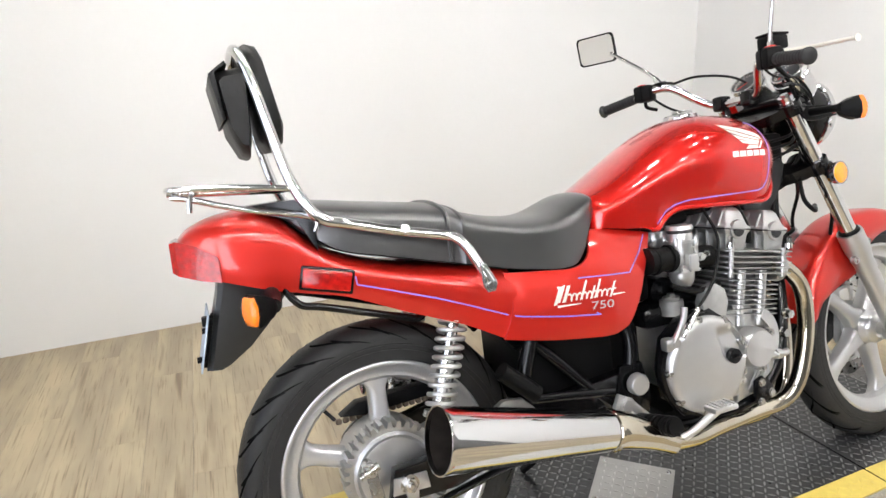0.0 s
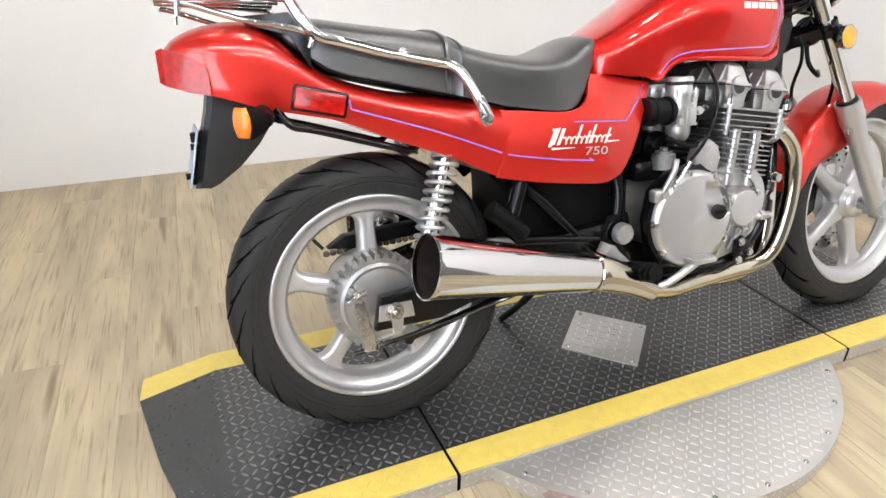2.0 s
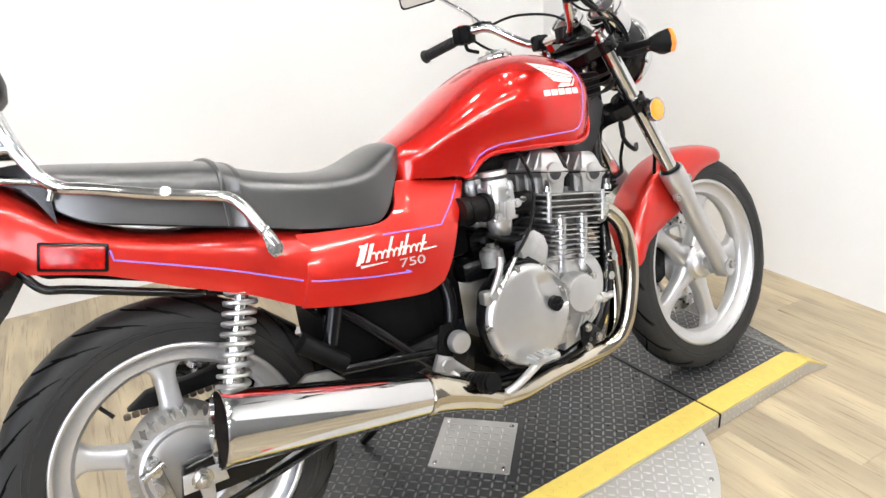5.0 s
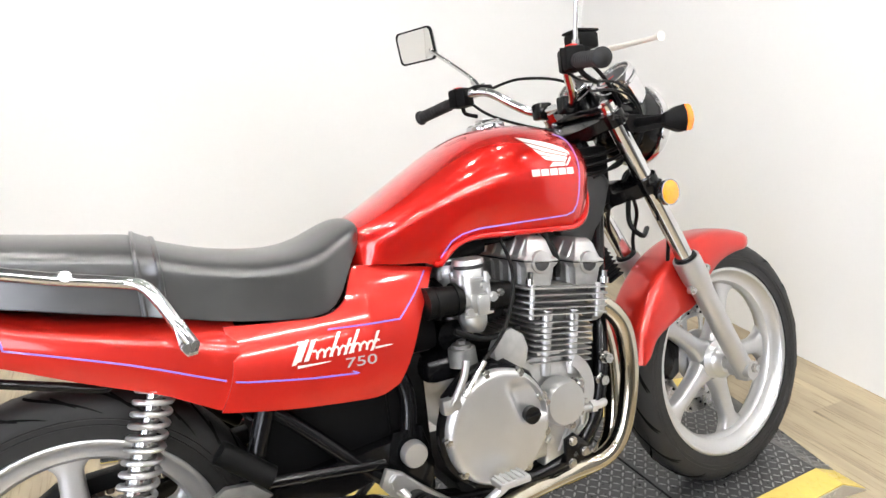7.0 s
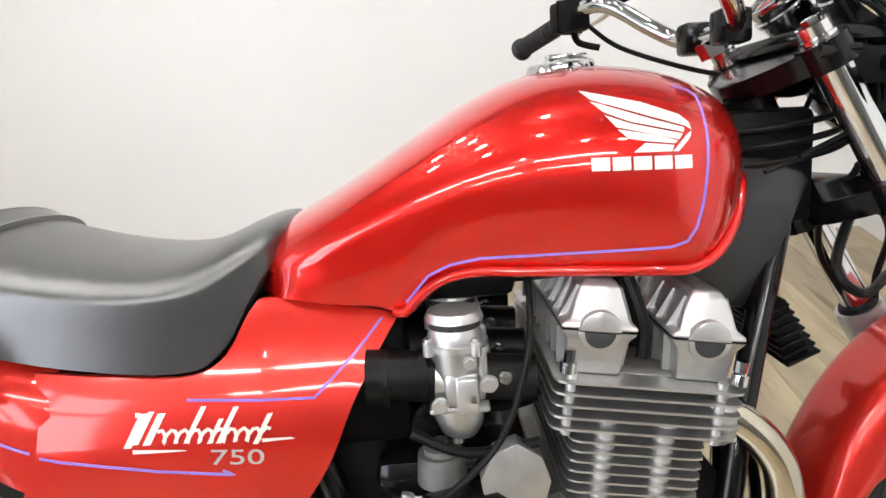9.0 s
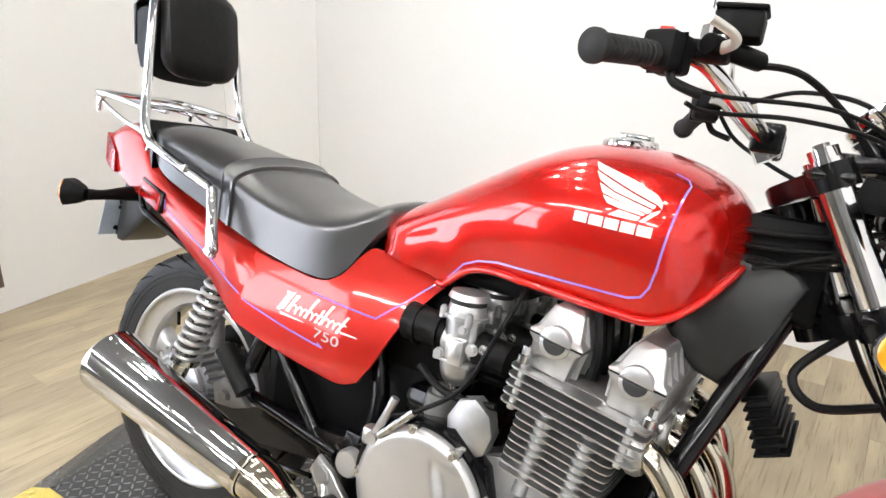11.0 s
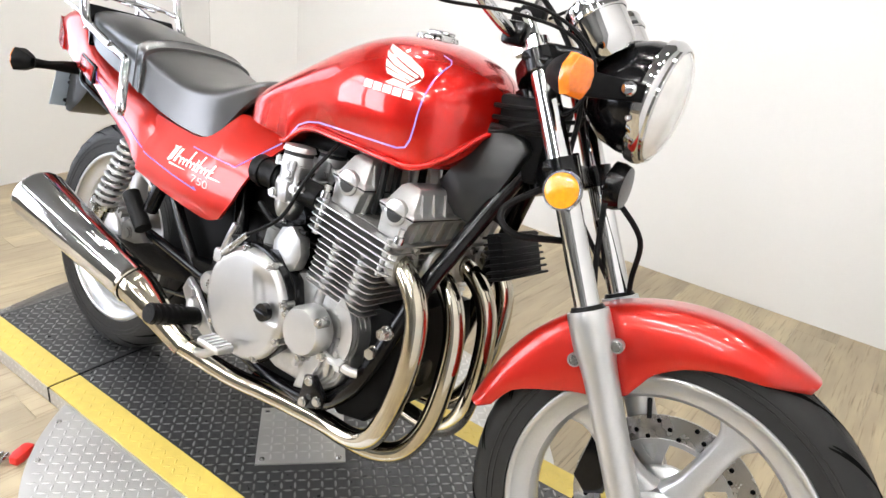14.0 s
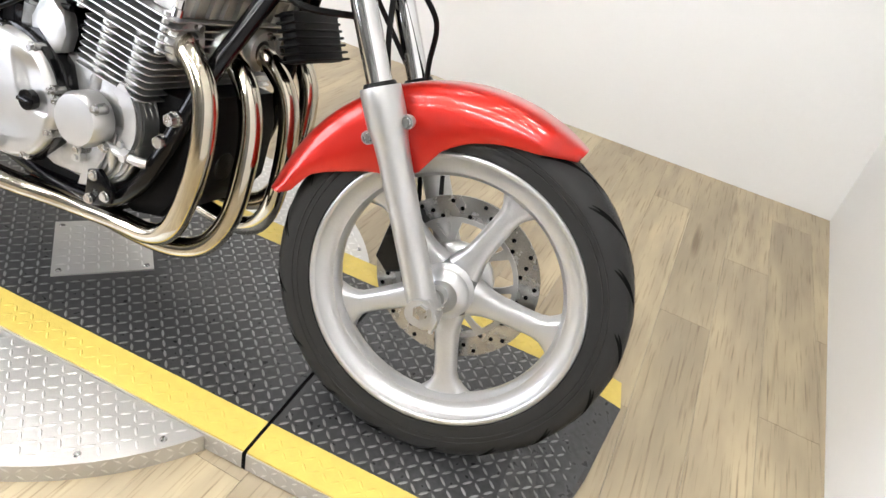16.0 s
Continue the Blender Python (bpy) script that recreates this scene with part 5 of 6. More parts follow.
# ---- engine ----
eng_case = [(0.69, 0.47), (0.71, 0.490), (0.78, 0.495), (0.84, 0.535), (0.90, 0.52), (0.925, 0.47), (0.93, 0.40), (0.915, 0.33), (0.90, 0.30), (0.78, 0.305), (0.73, 0.31), (0.695, 0.34), (0.685, 0.42)]
engine = part("engine", slab(eng_case, -0.165, 0.165, 0.012), ALU, bike, "air-cooled four-cylinder engine in cast aluminium")
part("crankcase_side", slab([(0.62, 0.49), (0.67, 0.53), (0.75, 0.545), (0.81, 0.50), (0.83, 0.44), (0.81, 0.36), (0.75, 0.30), (0.66, 0.30), (0.615, 0.35), (0.605, 0.42)], -0.19, -0.15, 0.01), BLACK, engine, "black crankcase side")
part("cover_gasket", lathe([(0.108, 0.012), (0.1195, 0.010), (0.1195, -0.004), (0.108, -0.006)], 64, closed=True), BLACK, engine, "black joint round the clutch cover", m=Matrix.Translation((0.709, -0.198, 0.42)))
part("oil_pan", slab([(0.64, 0.30), (0.90, 0.30), (0.88, 0.235), (0.67, 0.235)], -0.135, 0.135, 0.012), PLASTIC, engine, "black oil pan")
# clutch cover with a wedge hollow
cc = Matrix.Translation((0.713, -0.20, 0.42))
def cover_face(x, z):
    """How far the clutch cover's face lies in: two facets that meet at the filler, and a hollow above it."""
    u, w = x - 0.064, z - 0.008
    d = 0.030 * max(0.0, 0.62 * u + 0.78 * w + 0.012) * ease(-0.10, 0.02, u) + 0.020 * max(0.0, -w - 0.25 * abs(u) - 0.01)
    left, low = u + 0.36 * w + 0.024, w + 0.10 * u + 0.006
    return d + 0.013 * ease(0.0, 0.016, left) * ease(-0.004, 0.008, low) * (1 - ease(0.050, 0.080, w))


rings_ = [(0.110, 0.02), (0.113, 0.012), (0.113, -0.008), (0.110, -0.014), (0.105, -0.0185)] + [(0.100 * k / 20, -0.0205 - 0.002 * (1 - k / 20)) for k in range(20, -1, -1)]
cover_bm = lathe(rings_, 96)
for v in cover_bm.verts:
    if v.co.y < -0.019:
        v.co.y += cover_face(v.co.x, v.co.z)
clutch = part("clutch_cover", cover_bm, ALU_SMOOTH, engine, "round satin clutch cover", smooth=50, m=cc)
for k in range(9):
    a = radians(20 + 40 * k)
    part("cover_screw", join(tube([(0.713 + 0.108 * math.cos(a), -0.19, 0.42 + 0.108 * math.sin(a)), (0.713 + 0.108 * math.cos(a), -0.214, 0.42 + 0.108 * math.sin(a))], 0.0105, 12, 1), tube([(0.713 + 0.108 * math.cos(a), -0.214, 0.42 + 0.108 * math.sin(a)), (0.713 + 0.108 * math.cos(a), -0.219, 0.42 + 0.108 * math.sin(a))], 0.006, 6, 1)), STEEL, clutch)
part("oil_cap", join(tube([(0.779, -0.216, 0.430), (0.779, -0.2285, 0.430)], 0.0175, 24, 1), box(0.763, 0.795, -0.2345, -0.228, 0.4265, 0.4335, 0.002)), BLACK, clutch, "black oil filler cap")
part("clutch_arm", join(box(0.60, 0.64, -0.215, -0.19, 0.47, 0.50, 0.006), tube([(0.62, -0.21, 0.485), (0.645, -0.218, 0.535), (0.655, -0.215, 0.565)], 0.007, 10, 3), bolt((0.625, -0.215, 0.488), r=0.010)), ALU, engine)
# pulse cover, starter cover
pc_ = part("pulse_cover", lathe([(0.052, 0.03), (0.052, 0.0), (0.046, -0.01), (0.0, -0.012)], 48), ALU_SMOOTH, engine, "small round satin cover", m=Matrix.Translation((0.870, -0.205, 0.426)) @ Matrix.Diagonal((0.93, 1, 0.93, 1)))
for a in (40, 160, 280):
    part("cover_screw", join(tube([(0.870 + 0.049 * math.cos(radians(a)), -0.19, 0.426 + 0.049 * math.sin(radians(a))), (0.870 + 0.049 * math.cos(radians(a)), -0.212, 0.426 + 0.049 * math.sin(radians(a)))], 0.010, 12, 1), tube([(0.870 + 0.049 * math.cos(radians(a)), -0.212, 0.426 + 0.049 * math.sin(radians(a))), (0.870 + 0.049 * math.cos(radians(a)), -0.217, 0.426 + 0.049 * math.sin(radians(a)))], 0.0055, 6, 1)), STEEL, pc_)
part("starter_cover", slab([(0.738, 0.515), (0.732, 0.557), (0.748, 0.588), (0.774, 0.597), (0.800, 0.579), (0.809, 0.55), (0.80, 0.518), (0.782, 0.508), (0.76, 0.512)], -0.186, -0.160, 0.0018), ALU, engine, "rounded satin cover")
for k in range(9):
    y = -0.180 + 0.0125 * k
    part("case_rib", slab([(0.880 + r * math.cos(a), 0.436 + r * math.sin(a)) for r, angles in ((0.086, range(-30, 66, 6)), (0.060, range(60, -36, -6))) for a in map(radians, angles)], y, y + 0.0036, 0.0012, 1), ALU_SMOOTH, engine)
part("lower_case", slab([(0.835, 0.285), (0.89, 0.298), (0.940, 0.335), (0.962, 0.380), (0.962, 0.425), (0.90, 0.43), (0.85, 0.37)], -0.168, -0.10, 0.010, 3), ALU, engine, "cast lower crankcase")
for k in range(5):
    part("sump_rib", tube([(0.905 + 0.013 * k, -0.170, 0.415), (0.895 + 0.013 * k, -0.1715, 0.36), (0.87 + 0.013 * k, -0.168, 0.31 + 0.006 * k)], 0.0028, 8, 4), ALU_SMOOTH, engine)
for px_, pz_ in ((0.845, 0.345), (0.94, 0.405), (0.90, 0.30)):
    part("case_boss", join(tube([(px_, -0.160, pz_), (px_, -0.180, pz_)], 0.0095, 14, 1), tube([(px_, -0.180, pz_), (px_, -0.186, pz_)], 0.006, 6, 1)), ALU_SMOOTH, engine)
part("case_nose", tube([(0.900, -0.162, 0.432), (0.900, 0.162, 0.432)], 0.068, 32, 1), ALU, engine)
part("front_mount", slab([(0.945, 0.505), (1.020, 0.505), (1.036, 0.44), (1.030, 0.33), (0.99, 0.272), (0.93, 0.258), (0.90, 0.27)], -0.128, 0.128, 0.012), PLASTIC, engine, "black casting ahead of the crankcase")
union = part("oil_union", join(tube([(0.905, -0.182, 0.392), (0.975, -0.182, 0.388), (0.990, -0.176, 0.388)], 0.0085, 14, 2), tube([(0.948, -0.182, 0.390), (0.962, -0.182, 0.389)], 0.0135, 6, 1), tube([(0.925, -0.184, 0.395), (0.926, -0.182, 0.358)], [0.008, 0.005], 12, 1)), ALU_SMOOTH, engine, "cast oil union")
part("union_bolt", bolt((0.915, -0.190, 0.392), r=0.008, h=0.008), STEEL, union)
# cylinder block and head, leaning ahead a little
TILT_M = Matrix.Translation((0.90, 0, 0.52)) @ Matrix.Rotation(radians(8.5), 4, "Y")


def fin(name, x0, x1, half, z, scallop, th=0.0024):
    """One cooling fin with rounded corners, notched between the cylinders."""
    pts = []
    c = 0.012
    for sx, sy in ((1, 1), (-1, 1), (-1, -1), (1, -1)):
        xx, yy = (x1 if sx > 0 else x0), sy * half
        pr = [(xx, yy - sy * c), (xx - sx * c * 0.3, yy - sy * c * 0.3), (xx - sx * c, yy)]
        pts += pr if sx * sy > 0 else pr[::-1]
    return part(name, plate(pts, z, z + th), ALU, engine, smooth=0, m=TILT_M)


# block and head coloured darker than the fins, for shade in the gaps
part("cylinder_block", box(-0.056, 0.056, -0.150, 0.150, -0.07, 0.085, 0.01), ALU_DULL, engine, m=TILT_M)
for k in range(8):
    fin("barrel_fin", -0.078, 0.074, 0.180, -0.022 + 0.0118 * k, 0)
part("cylinder_head", box(-0.076, 0.076, -0.155, 0.155, 0.078, 0.137, 0.008), ALU_DULL, engine, m=TILT_M)
for k in range(5):
    fin("head_fin", -0.104, 0.102, 0.190, 0.078 + 0.0132 * k, 0, 0.0027)
for xx in (-0.036, 0.030):
    part("stud_column", tube([(xx, -0.160, -0.05), (xx, -0.160, 0.085)], 0.013, 14, 1), ALU_SMOOTH, engine, m=TILT_M)
for xx in (-0.085, 0.078):
    part("stud_boss", tube([(xx, -0.178, 0.07), (xx, -0.178, 0.14)], 0.006, 10, 1), ALU_SMOOTH, engine, m=TILT_M)
for y in (-0.12, -0.08, 0, 0.08):
    part("spark_lead", tube([(0.0, y - 0.02, 0.15), (-0.004, y - 0.02, 0.19), (-0.03, y, 0.25)], 0.008, 8, 3), RUBBER, engine, m=TILT_M)


def cam_cover(x0, x1, z0, z1):
    """A cam cover on its cam box: hipped cover with ribs on its long sides, a half-moon plug at each end."""
    zj = z0 + (z1 - z0) * 0.45
    q = 0.009

    def ring(i, j, z):
        return [(x0 + i, -0.168 + j, z), (x1 - i, -0.168 + j, z), (x1 - i, 0.168 - j, z), (x0 + i, 0.168 - j, z)]

    low = loft([ring(q + 0.004, 0.006, z0 - 0.008), ring(q, 0.004, zj - 0.012), ring(0.001, 0.001, zj - 0.003), ring(0.001, 0.001, zj - 0.001)])
    bmesh.ops.bevel(low, geom=low.edges[:], offset=0.0015, segments=1, profile=0.5, affect="EDGES")
    part("cam_box", low, ALU, engine, "cast cam box", m=TILT_M)
    bm = loft([ring(0, 0, zj + 0.0008), ring(0.0005, 0.0005, zj + 0.006), ring(q, 0.006, zj + 0.010), ring(0.019, 0.020, z1 - 0.008), ring(0.026, 0.028, z1)])
    bmesh.ops.bevel(bm, geom=bm.edges[:], offset=0.0028, segments=2, profile=0.5, affect="EDGES")
    c = part("cam_cover", bm, ALU_SMOOTH, engine, "cast cam cover with ribbed sides", m=TILT_M)
    part("cover_seam", box(x0 + 0.002, x1 - 0.002, -0.1665, 0.1665, zj - 0.0012, zj + 0.001), PLASTIC, engine, m=TILT_M)
    xm = (x0 + x1) / 2
    for sgn in (-1, 1):
        half = [(0.023 * math.cos(a), 0.023 * math.sin(a)) for a in [k / 16 * math.pi for k in range(17)]]
        turn = 1 if sgn < 0 else -1
        part("plug_boss", slab([(xm + u, zj + v) for u, v in half[::turn]], sgn * 0.166 - 0.006, sgn * 0.166 + 0.006, 0.0025), ALU_SMOOTH, c, m=TILT_M)
        part("plug_rim", slab([(xm + u * 1.02, zj - 0.001 - v * 1.02) for u, v in half[::-turn]], sgn * 0.164 - 0.006, sgn * 0.164 + 0.006, 0.002), ALU, c, m=TILT_M)
        part("plug", slab([(xm + u * 0.74, zj - 0.0015 - v * 0.74) for u, v in half[::-turn]], sgn * 0.1648 - 0.006, sgn * 0.1648 + 0.006, 0.001), PLUG, c, "dark half-moon plug", m=TILT_M)
    for k in range(9):
        y = -0.14 + 0.035 * k
        for xx, d in ((x0, -1), (x1, 1)):
            part("box_rib", loft([[(xx - d * (q + 0.008), y - 0.0022, z0 - 0.006), (xx - d * 0.004, y - 0.0022, z0 - 0.004), (xx - d * 0.004, y + 0.0022, z0 - 0.004), (xx - d * (q + 0.008), y + 0.0022, z0 - 0.006)],
                                  [(xx - d * (q + 0.004), y - 0.0022, zj - 0.004), (xx, y - 0.0022, zj - 0.004), (xx, y + 0.0022, zj - 0.004), (xx - d * (q + 0.004), y + 0.0022, zj - 0.004)]]), ALU, c, smooth=0, m=TILT_M)
            part("cover_rib", loft([[(xx - d * (q + 0.004), y - 0.002, zj + 0.007), (xx - d * 0.001, y - 0.002, zj + 0.006), (xx - d * 0.001, y + 0.002, zj + 0.006), (xx - d * (q + 0.004), y + 0.002, zj + 0.007)],
                                    [(xx - d * 0.026, y - 0.002, z1 - 0.010), (xx - d * 0.0165, y - 0.002, z1 - 0.008), (xx - d * 0.0165, y + 0.002, z1 - 0.008), (xx - d * 0.026, y + 0.002, z1 - 0.010)]]), ALU_SMOOTH, c, smooth=0, m=TILT_M)
    return c


cam_cover(-0.100, -0.016, 0.142, 0.236)
cam_cover(0.020, 0.102, 0.142, 0.232)
for xx in (-0.09, 0.095):
    part("head_nut", join(tube([(xx, -0.178, 0.14), (xx, -0.178, 0.152)], 0.009, 12, 1), tube([(xx, -0.178, 0.152), (xx, -0.178, 0.166)], 0.006, 6, 1)), CHROME, engine, m=TILT_M)

# carburettors
for y in (-0.145, -0.05, 0.05, 0.145):
    c = part("carburettor", join(tube([(0.715, y, 0.640), (0.715, y, 0.662), (0.715, y, 0.700)], [0.025, 0.029, 0.030], 24, 2), tube([(0.688, y, 0.662), (0.748, y, 0.659)], 0.025, 20, 1), box(0.700, 0.738, y - 0.030, y + 0.02, 0.636, 0.676, 0.006)), ALU, bike, "cast carburettor")
    part("cap", join(tube([(0.715, y, 0.700), (0.715, y, 0.706)], 0.036, 28, 1), tube([(0.715, y, 0.706), (0.715, y, 0.714), (0.715, y, 0.724)], [0.031, 0.030, 0.027], 28, 2)), ALU_SMOOTH, c, "round cast cap")
    part("cap_band", tube([(0.715, y, 0.722), (0.715, y, 0.731)], 0.0285, 28, 1), PLUG, c, "dark cap ring")
    part("cap_top", tube([(0.715, y, 0.7305), (0.715, y, 0.740)], [0.0325, 0.029], 28, 1), ALU_SMOOTH, c)
    for a in (35, 125, 215, 305):
        part("cap_lug", join(tube([(0.715 + 0.036 * math.cos(radians(a)), y + 0.036 * math.sin(radians(a)), 0.696), (0.715 + 0.036 * math.cos(radians(a)), y + 0.036 * math.sin(radians(a)), 0.712)], 0.0062, 10, 1), tube([(0.715 + 0.036 * math.cos(radians(a)), y + 0.036 * math.sin(radians(a)), 0.711), (0.715 + 0.036 * math.cos(radians(a)), y + 0.036 * math.sin(radians(a)), 0.715)], 0.004, 8, 1)), ALU_SMOOTH, c)
    part("bowl_flange", box(0.682, 0.748, y - 0.029, y + 0.029, 0.630, 0.637, 0.003), ALU_SMOOTH, c)
    part("bowl", tube([(0.714, y, 0.632), (0.714, y, 0.612), (0.712, y, 0.597)], [0.029, 0.0275, 0.020], 20, 3), ALU, c)
    part("drain_screw", tube([(0.712, y, 0.600), (0.712, y, 0.584)], 0.0068, 10, 1), STEEL, c)
    part("choke_post", join(tube([(0.742, y - 0.020, 0.655), (0.742, y - 0.020, 0.698)], 0.006, 10, 1), tube([(0.742, y - 0.020, 0.698), (0.742, y - 0.020, 0.704)], 0.0085, 12, 1)), ALU_SMOOTH, c)
    part("side_tower", box(0.712, 0.736, y - 0.036, y - 0.026, 0.632, 0.672, 0.003), ALU_SMOOTH, c)
    for px_, pz_, pr in ((0.694, 0.642, 0.0075), (0.731, 0.6485, 0.005), (0.748, 0.663, 0.008), (0.729, 0.688, 0.0062)):
        part("jet_screw", bolt((px_, y - 0.028, pz_), r=pr, h=0.008), ALU_SMOOTH, c)
    part("inlet_boot", tube([(0.615, y, 0.668), (0.650, y, 0.667), (0.690, y, 0.664)], [0.031, 0.029, 0.0275], 22, 2), RUBBER, c, "black rubber boot")
    for bx in (0.636, 0.678):
        part("boot_clamp", lathe([(0.028, -0.004), (0.0325, -0.004), (0.0325, 0.004), (0.028, 0.004)], 24, closed=True), RUBBER, c, m=pose(bx, y, 0.666, 0, 0, 90))
    part("outlet_boot", tube([(0.745, y, 0.660), (0.80, y, 0.655)], 0.026, 18, 1), RUBBER, c)
    part("clamp_screw", bolt((0.766, y - 0.026, 0.668), r=0.006, h=0.008), STEEL, c)

# ---- exhaust ----
ex_part = part("exhaust_muffler", lathe([(0.040, 0.0), (0.0425, 0.006), (0.0625, 0.385), (0.0645, 0.392), (0.0640, 0.397), (0.0615, 0.397), (0.0602, 0.388)], 56, cap=False), CHROME, bike, "chrome megaphone muffler")
v0, v1 = Vector((0.412, -0.254, 0.352)), Vector((0.026, -0.276, 0.436))
dirn = (v1 - v0).normalized()
mm = Matrix.Translation(v0) @ dirn.to_track_quat("Y", "Z").to_matrix().to_4x4()
ex_part.data.transform(mm)
part("muffler_bore", lathe([(0.0600, 0.388), (0.056, 0.375), (0.034, 0.285), (0.020, 0.284), (0.020, 0.26), (0.0, 0.26)], 40, cap=False), SOOT, ex_part, "sooty open end", m=mm)
part("inner_pipe", lathe([(0.024, 0.28), (0.024, 0.335), (0.0215, 0.335), (0.0215, 0.28)], 28, closed=True), SOOT, ex_part, "sooty inner pipe", m=mm)
part("muffler_band", lathe([(0.0425, -0.004), (0.0450, -0.002), (0.0450, 0.006), (0.0430, 0.008)], 56, closed=True), CHROME_WORN, ex_part, m=mm)
part("muffler_cone", tube([(0.415, -0.2538, 0.3515), (0.44, -0.252, 0.345), (0.50, -0.247, 0.318), (0.545, -0.240, 0.292), (0.58, -0.230, 0.272)], [0.0405, 0.040, 0.032, 0.0255, 0.024], 28, 5), CHROME_WORN, ex_part, "tinted chrome cone")
for kid in [twin(ex_part, bike)]:
    for c_ in list(ex_part.children):
        twin(c_, kid)
hdr = [[(0.985, 0.140, 0.600), (1.02, 0.150, 0.595), (1.058, 0.156, 0.560), (1.078, 0.158, 0.51), (1.080, 0.158, 0.42), (1.058, 0.155, 0.318), (1.03, 0.15, 0.268), (0.985, 0.145, 0.245), (0.91, 0.142, 0.240), (0.78, 0.155, 0.236), (0.68, 0.185, 0.242), (0.575, 0.231, 0.274)],
       [(0.995, 0.048, 0.590), (1.04, 0.052, 0.578), (1.085, 0.058, 0.53), (1.106, 0.062, 0.45), (1.102, 0.068, 0.32), (1.072, 0.078, 0.245), (1.02, 0.09, 0.213), (0.94, 0.10, 0.208), (0.80, 0.115, 0.222), (0.70, 0.14, 0.232)]]
for sgn in (-1, 1):
    for i, line in enumerate(hdr):
        h = part("header_pipe", tube([(p[0], sgn * p[1], p[2]) for p in line], 0.0205, 16, 7), CHROME_WORN, bike, "chrome header pipe with straw heat tint")
        part("port_clamp", join(lathe([(0.022, -0.012), (0.036, -0.012), (0.041, -0.004), (0.041, 0.004), (0.034, 0.014), (0.022, 0.014)], 14, closed=True)), ALU, h, m=Matrix.Translation((line[0][0] + 0.018, sgn * line[0][1], line[0][2])) @ Matrix.Rotation(radians(90), 4, "Z"))
        for dz in (-0.03, 0.03):
            part("port_nut", bolt((line[0][0] + 0.028, sgn * line[0][1] + 0.012, line[0][2] + dz), (1, 0, -0.2), 0.007, 0.012), STEEL, h)
part("pipe_guard", slab([(0.878, 0.336), (0.902, 0.345), (0.936, 0.314), (0.934, 0.290), (0.890, 0.270), (0.875, 0.286)], -0.186, -0.174, 0.004), BLACK, bike, "black pipe bracket")
for px_, pz_ in ((0.894, 0.331), (0.923, 0.301), (0.889, 0.284)):
    part("guard_bolt", bolt((px_, -0.187, pz_), r=0.008), STEEL, engine)
for px_, pz_ in ((1.019, 0.476), (1.003, 0.431)):
    part("engine_bolt", bolt((px_, -0.152, pz_), r=0.011, h=0.02), STEEL, engine)

# ---- front end ----
FT, FB = Vector((1.125, -0.098, 1.003)), Vector((1.510, -0.098, 0.305))
fa = (FB - FT).normalized()
Lf = (FB - FT).length


def on_fork(d, y=-0.098):
    p = FT + fa * d
    return Vector((p.x, y, p.z))


d_top = (1.003 - 0.635) / (1.003 - 0.305) * Lf
legs = []
for y in (-0.098, 0.098):
    leg = part("fork_leg", tube([on_fork(0, y), on_fork(d_top + 0.05, y)], 0.0205, 24, 1), CHROME, bike, "chrome fork tube with silver slider")
    part("slider", tube([on_fork(d_top, y), on_fork(d_top + 0.015, y), on_fork(d_top + 0.06, y), on_fork(d_top + 0.11, y), on_fork(Lf - 0.08, y), on_fork(Lf, y)], [0.0325, 0.0335, 0.0328, 0.0270, 0.0258, 0.026], 24, 4), FORK_SILVER, leg, "silver fork slider")
    part("dust_seal", tube([on_fork(d_top - 0.007, y), on_fork(d_top + 0.002, y)], [0.025, 0.0285], 24, 1), RUBBER, leg)
    sg = -1 if y < 0 else 1
    part("axle_foot", join(slab([(1.486, 0.338), (1.510, 0.345), (1.528, 0.328), (1.538, 0.312), (1.536, 0.292), (1.518, 0.283), (1.494, 0.286)], y - 0.021, y + 0.021, 0.007), *[tube([(1.531, y + dy, 0.282), (1.531, y + dy, 0.327)], 0.0045, 8, 1) for dy in (-0.010, 0.010)], tube([on_fork(Lf - 0.012, y) + Vector((0, -0.03, 0)), on_fork(Lf - 0.012, y) + Vector((0, 0.03, 0))], 0.0235, 20, 1)), FORK_SILVER, leg)
    for c in (Vector((1.388, sg * 0.103, 0.600)), Vector((1.334, sg * 0.103, 0.555))):
        d = (c - FT).dot(fa)
        part("fender_lug", join(tube([c + Vector((0, 0.006, 0)), c + Vector((0, -0.006, 0))], 0.0112, 18, 1), rod(c, on_fork(d, y), 0.0088)), FORK_SILVER, leg)
        part("lug_bolt", bolt(c + Vector((0, sg * 0.006, 0)), (0, sg, 0), 0.0068, 0.005), STEEL, leg)
    legs.append(leg)
part("front_axle", join(tube([(1.508, -0.132, FZ), (1.508, 0.13, FZ)], 0.008, 16, 1), tube([(1.508, -0.124, FZ), (1.508, -0.136, FZ)], 0.013, 6, 1)), STEEL, bike)
part("axle_cap", lathe([(0.0, -0.006), (0.017, -0.006), (0.019, 0.0), (0.019, 0.06)], 24), ALU_SMOOTH, front_wheel, m=Matrix.Translation((1.512, -0.054, FZ)))
part("hub_ring", lathe([(0.022, -0.058), (0.030, -0.060), (0.044, -0.052), (0.048, -0.044)], 40), ALU_SMOOTH, front_wheel, m=AF @ Matrix.Translation((0, 0.016, 0)))
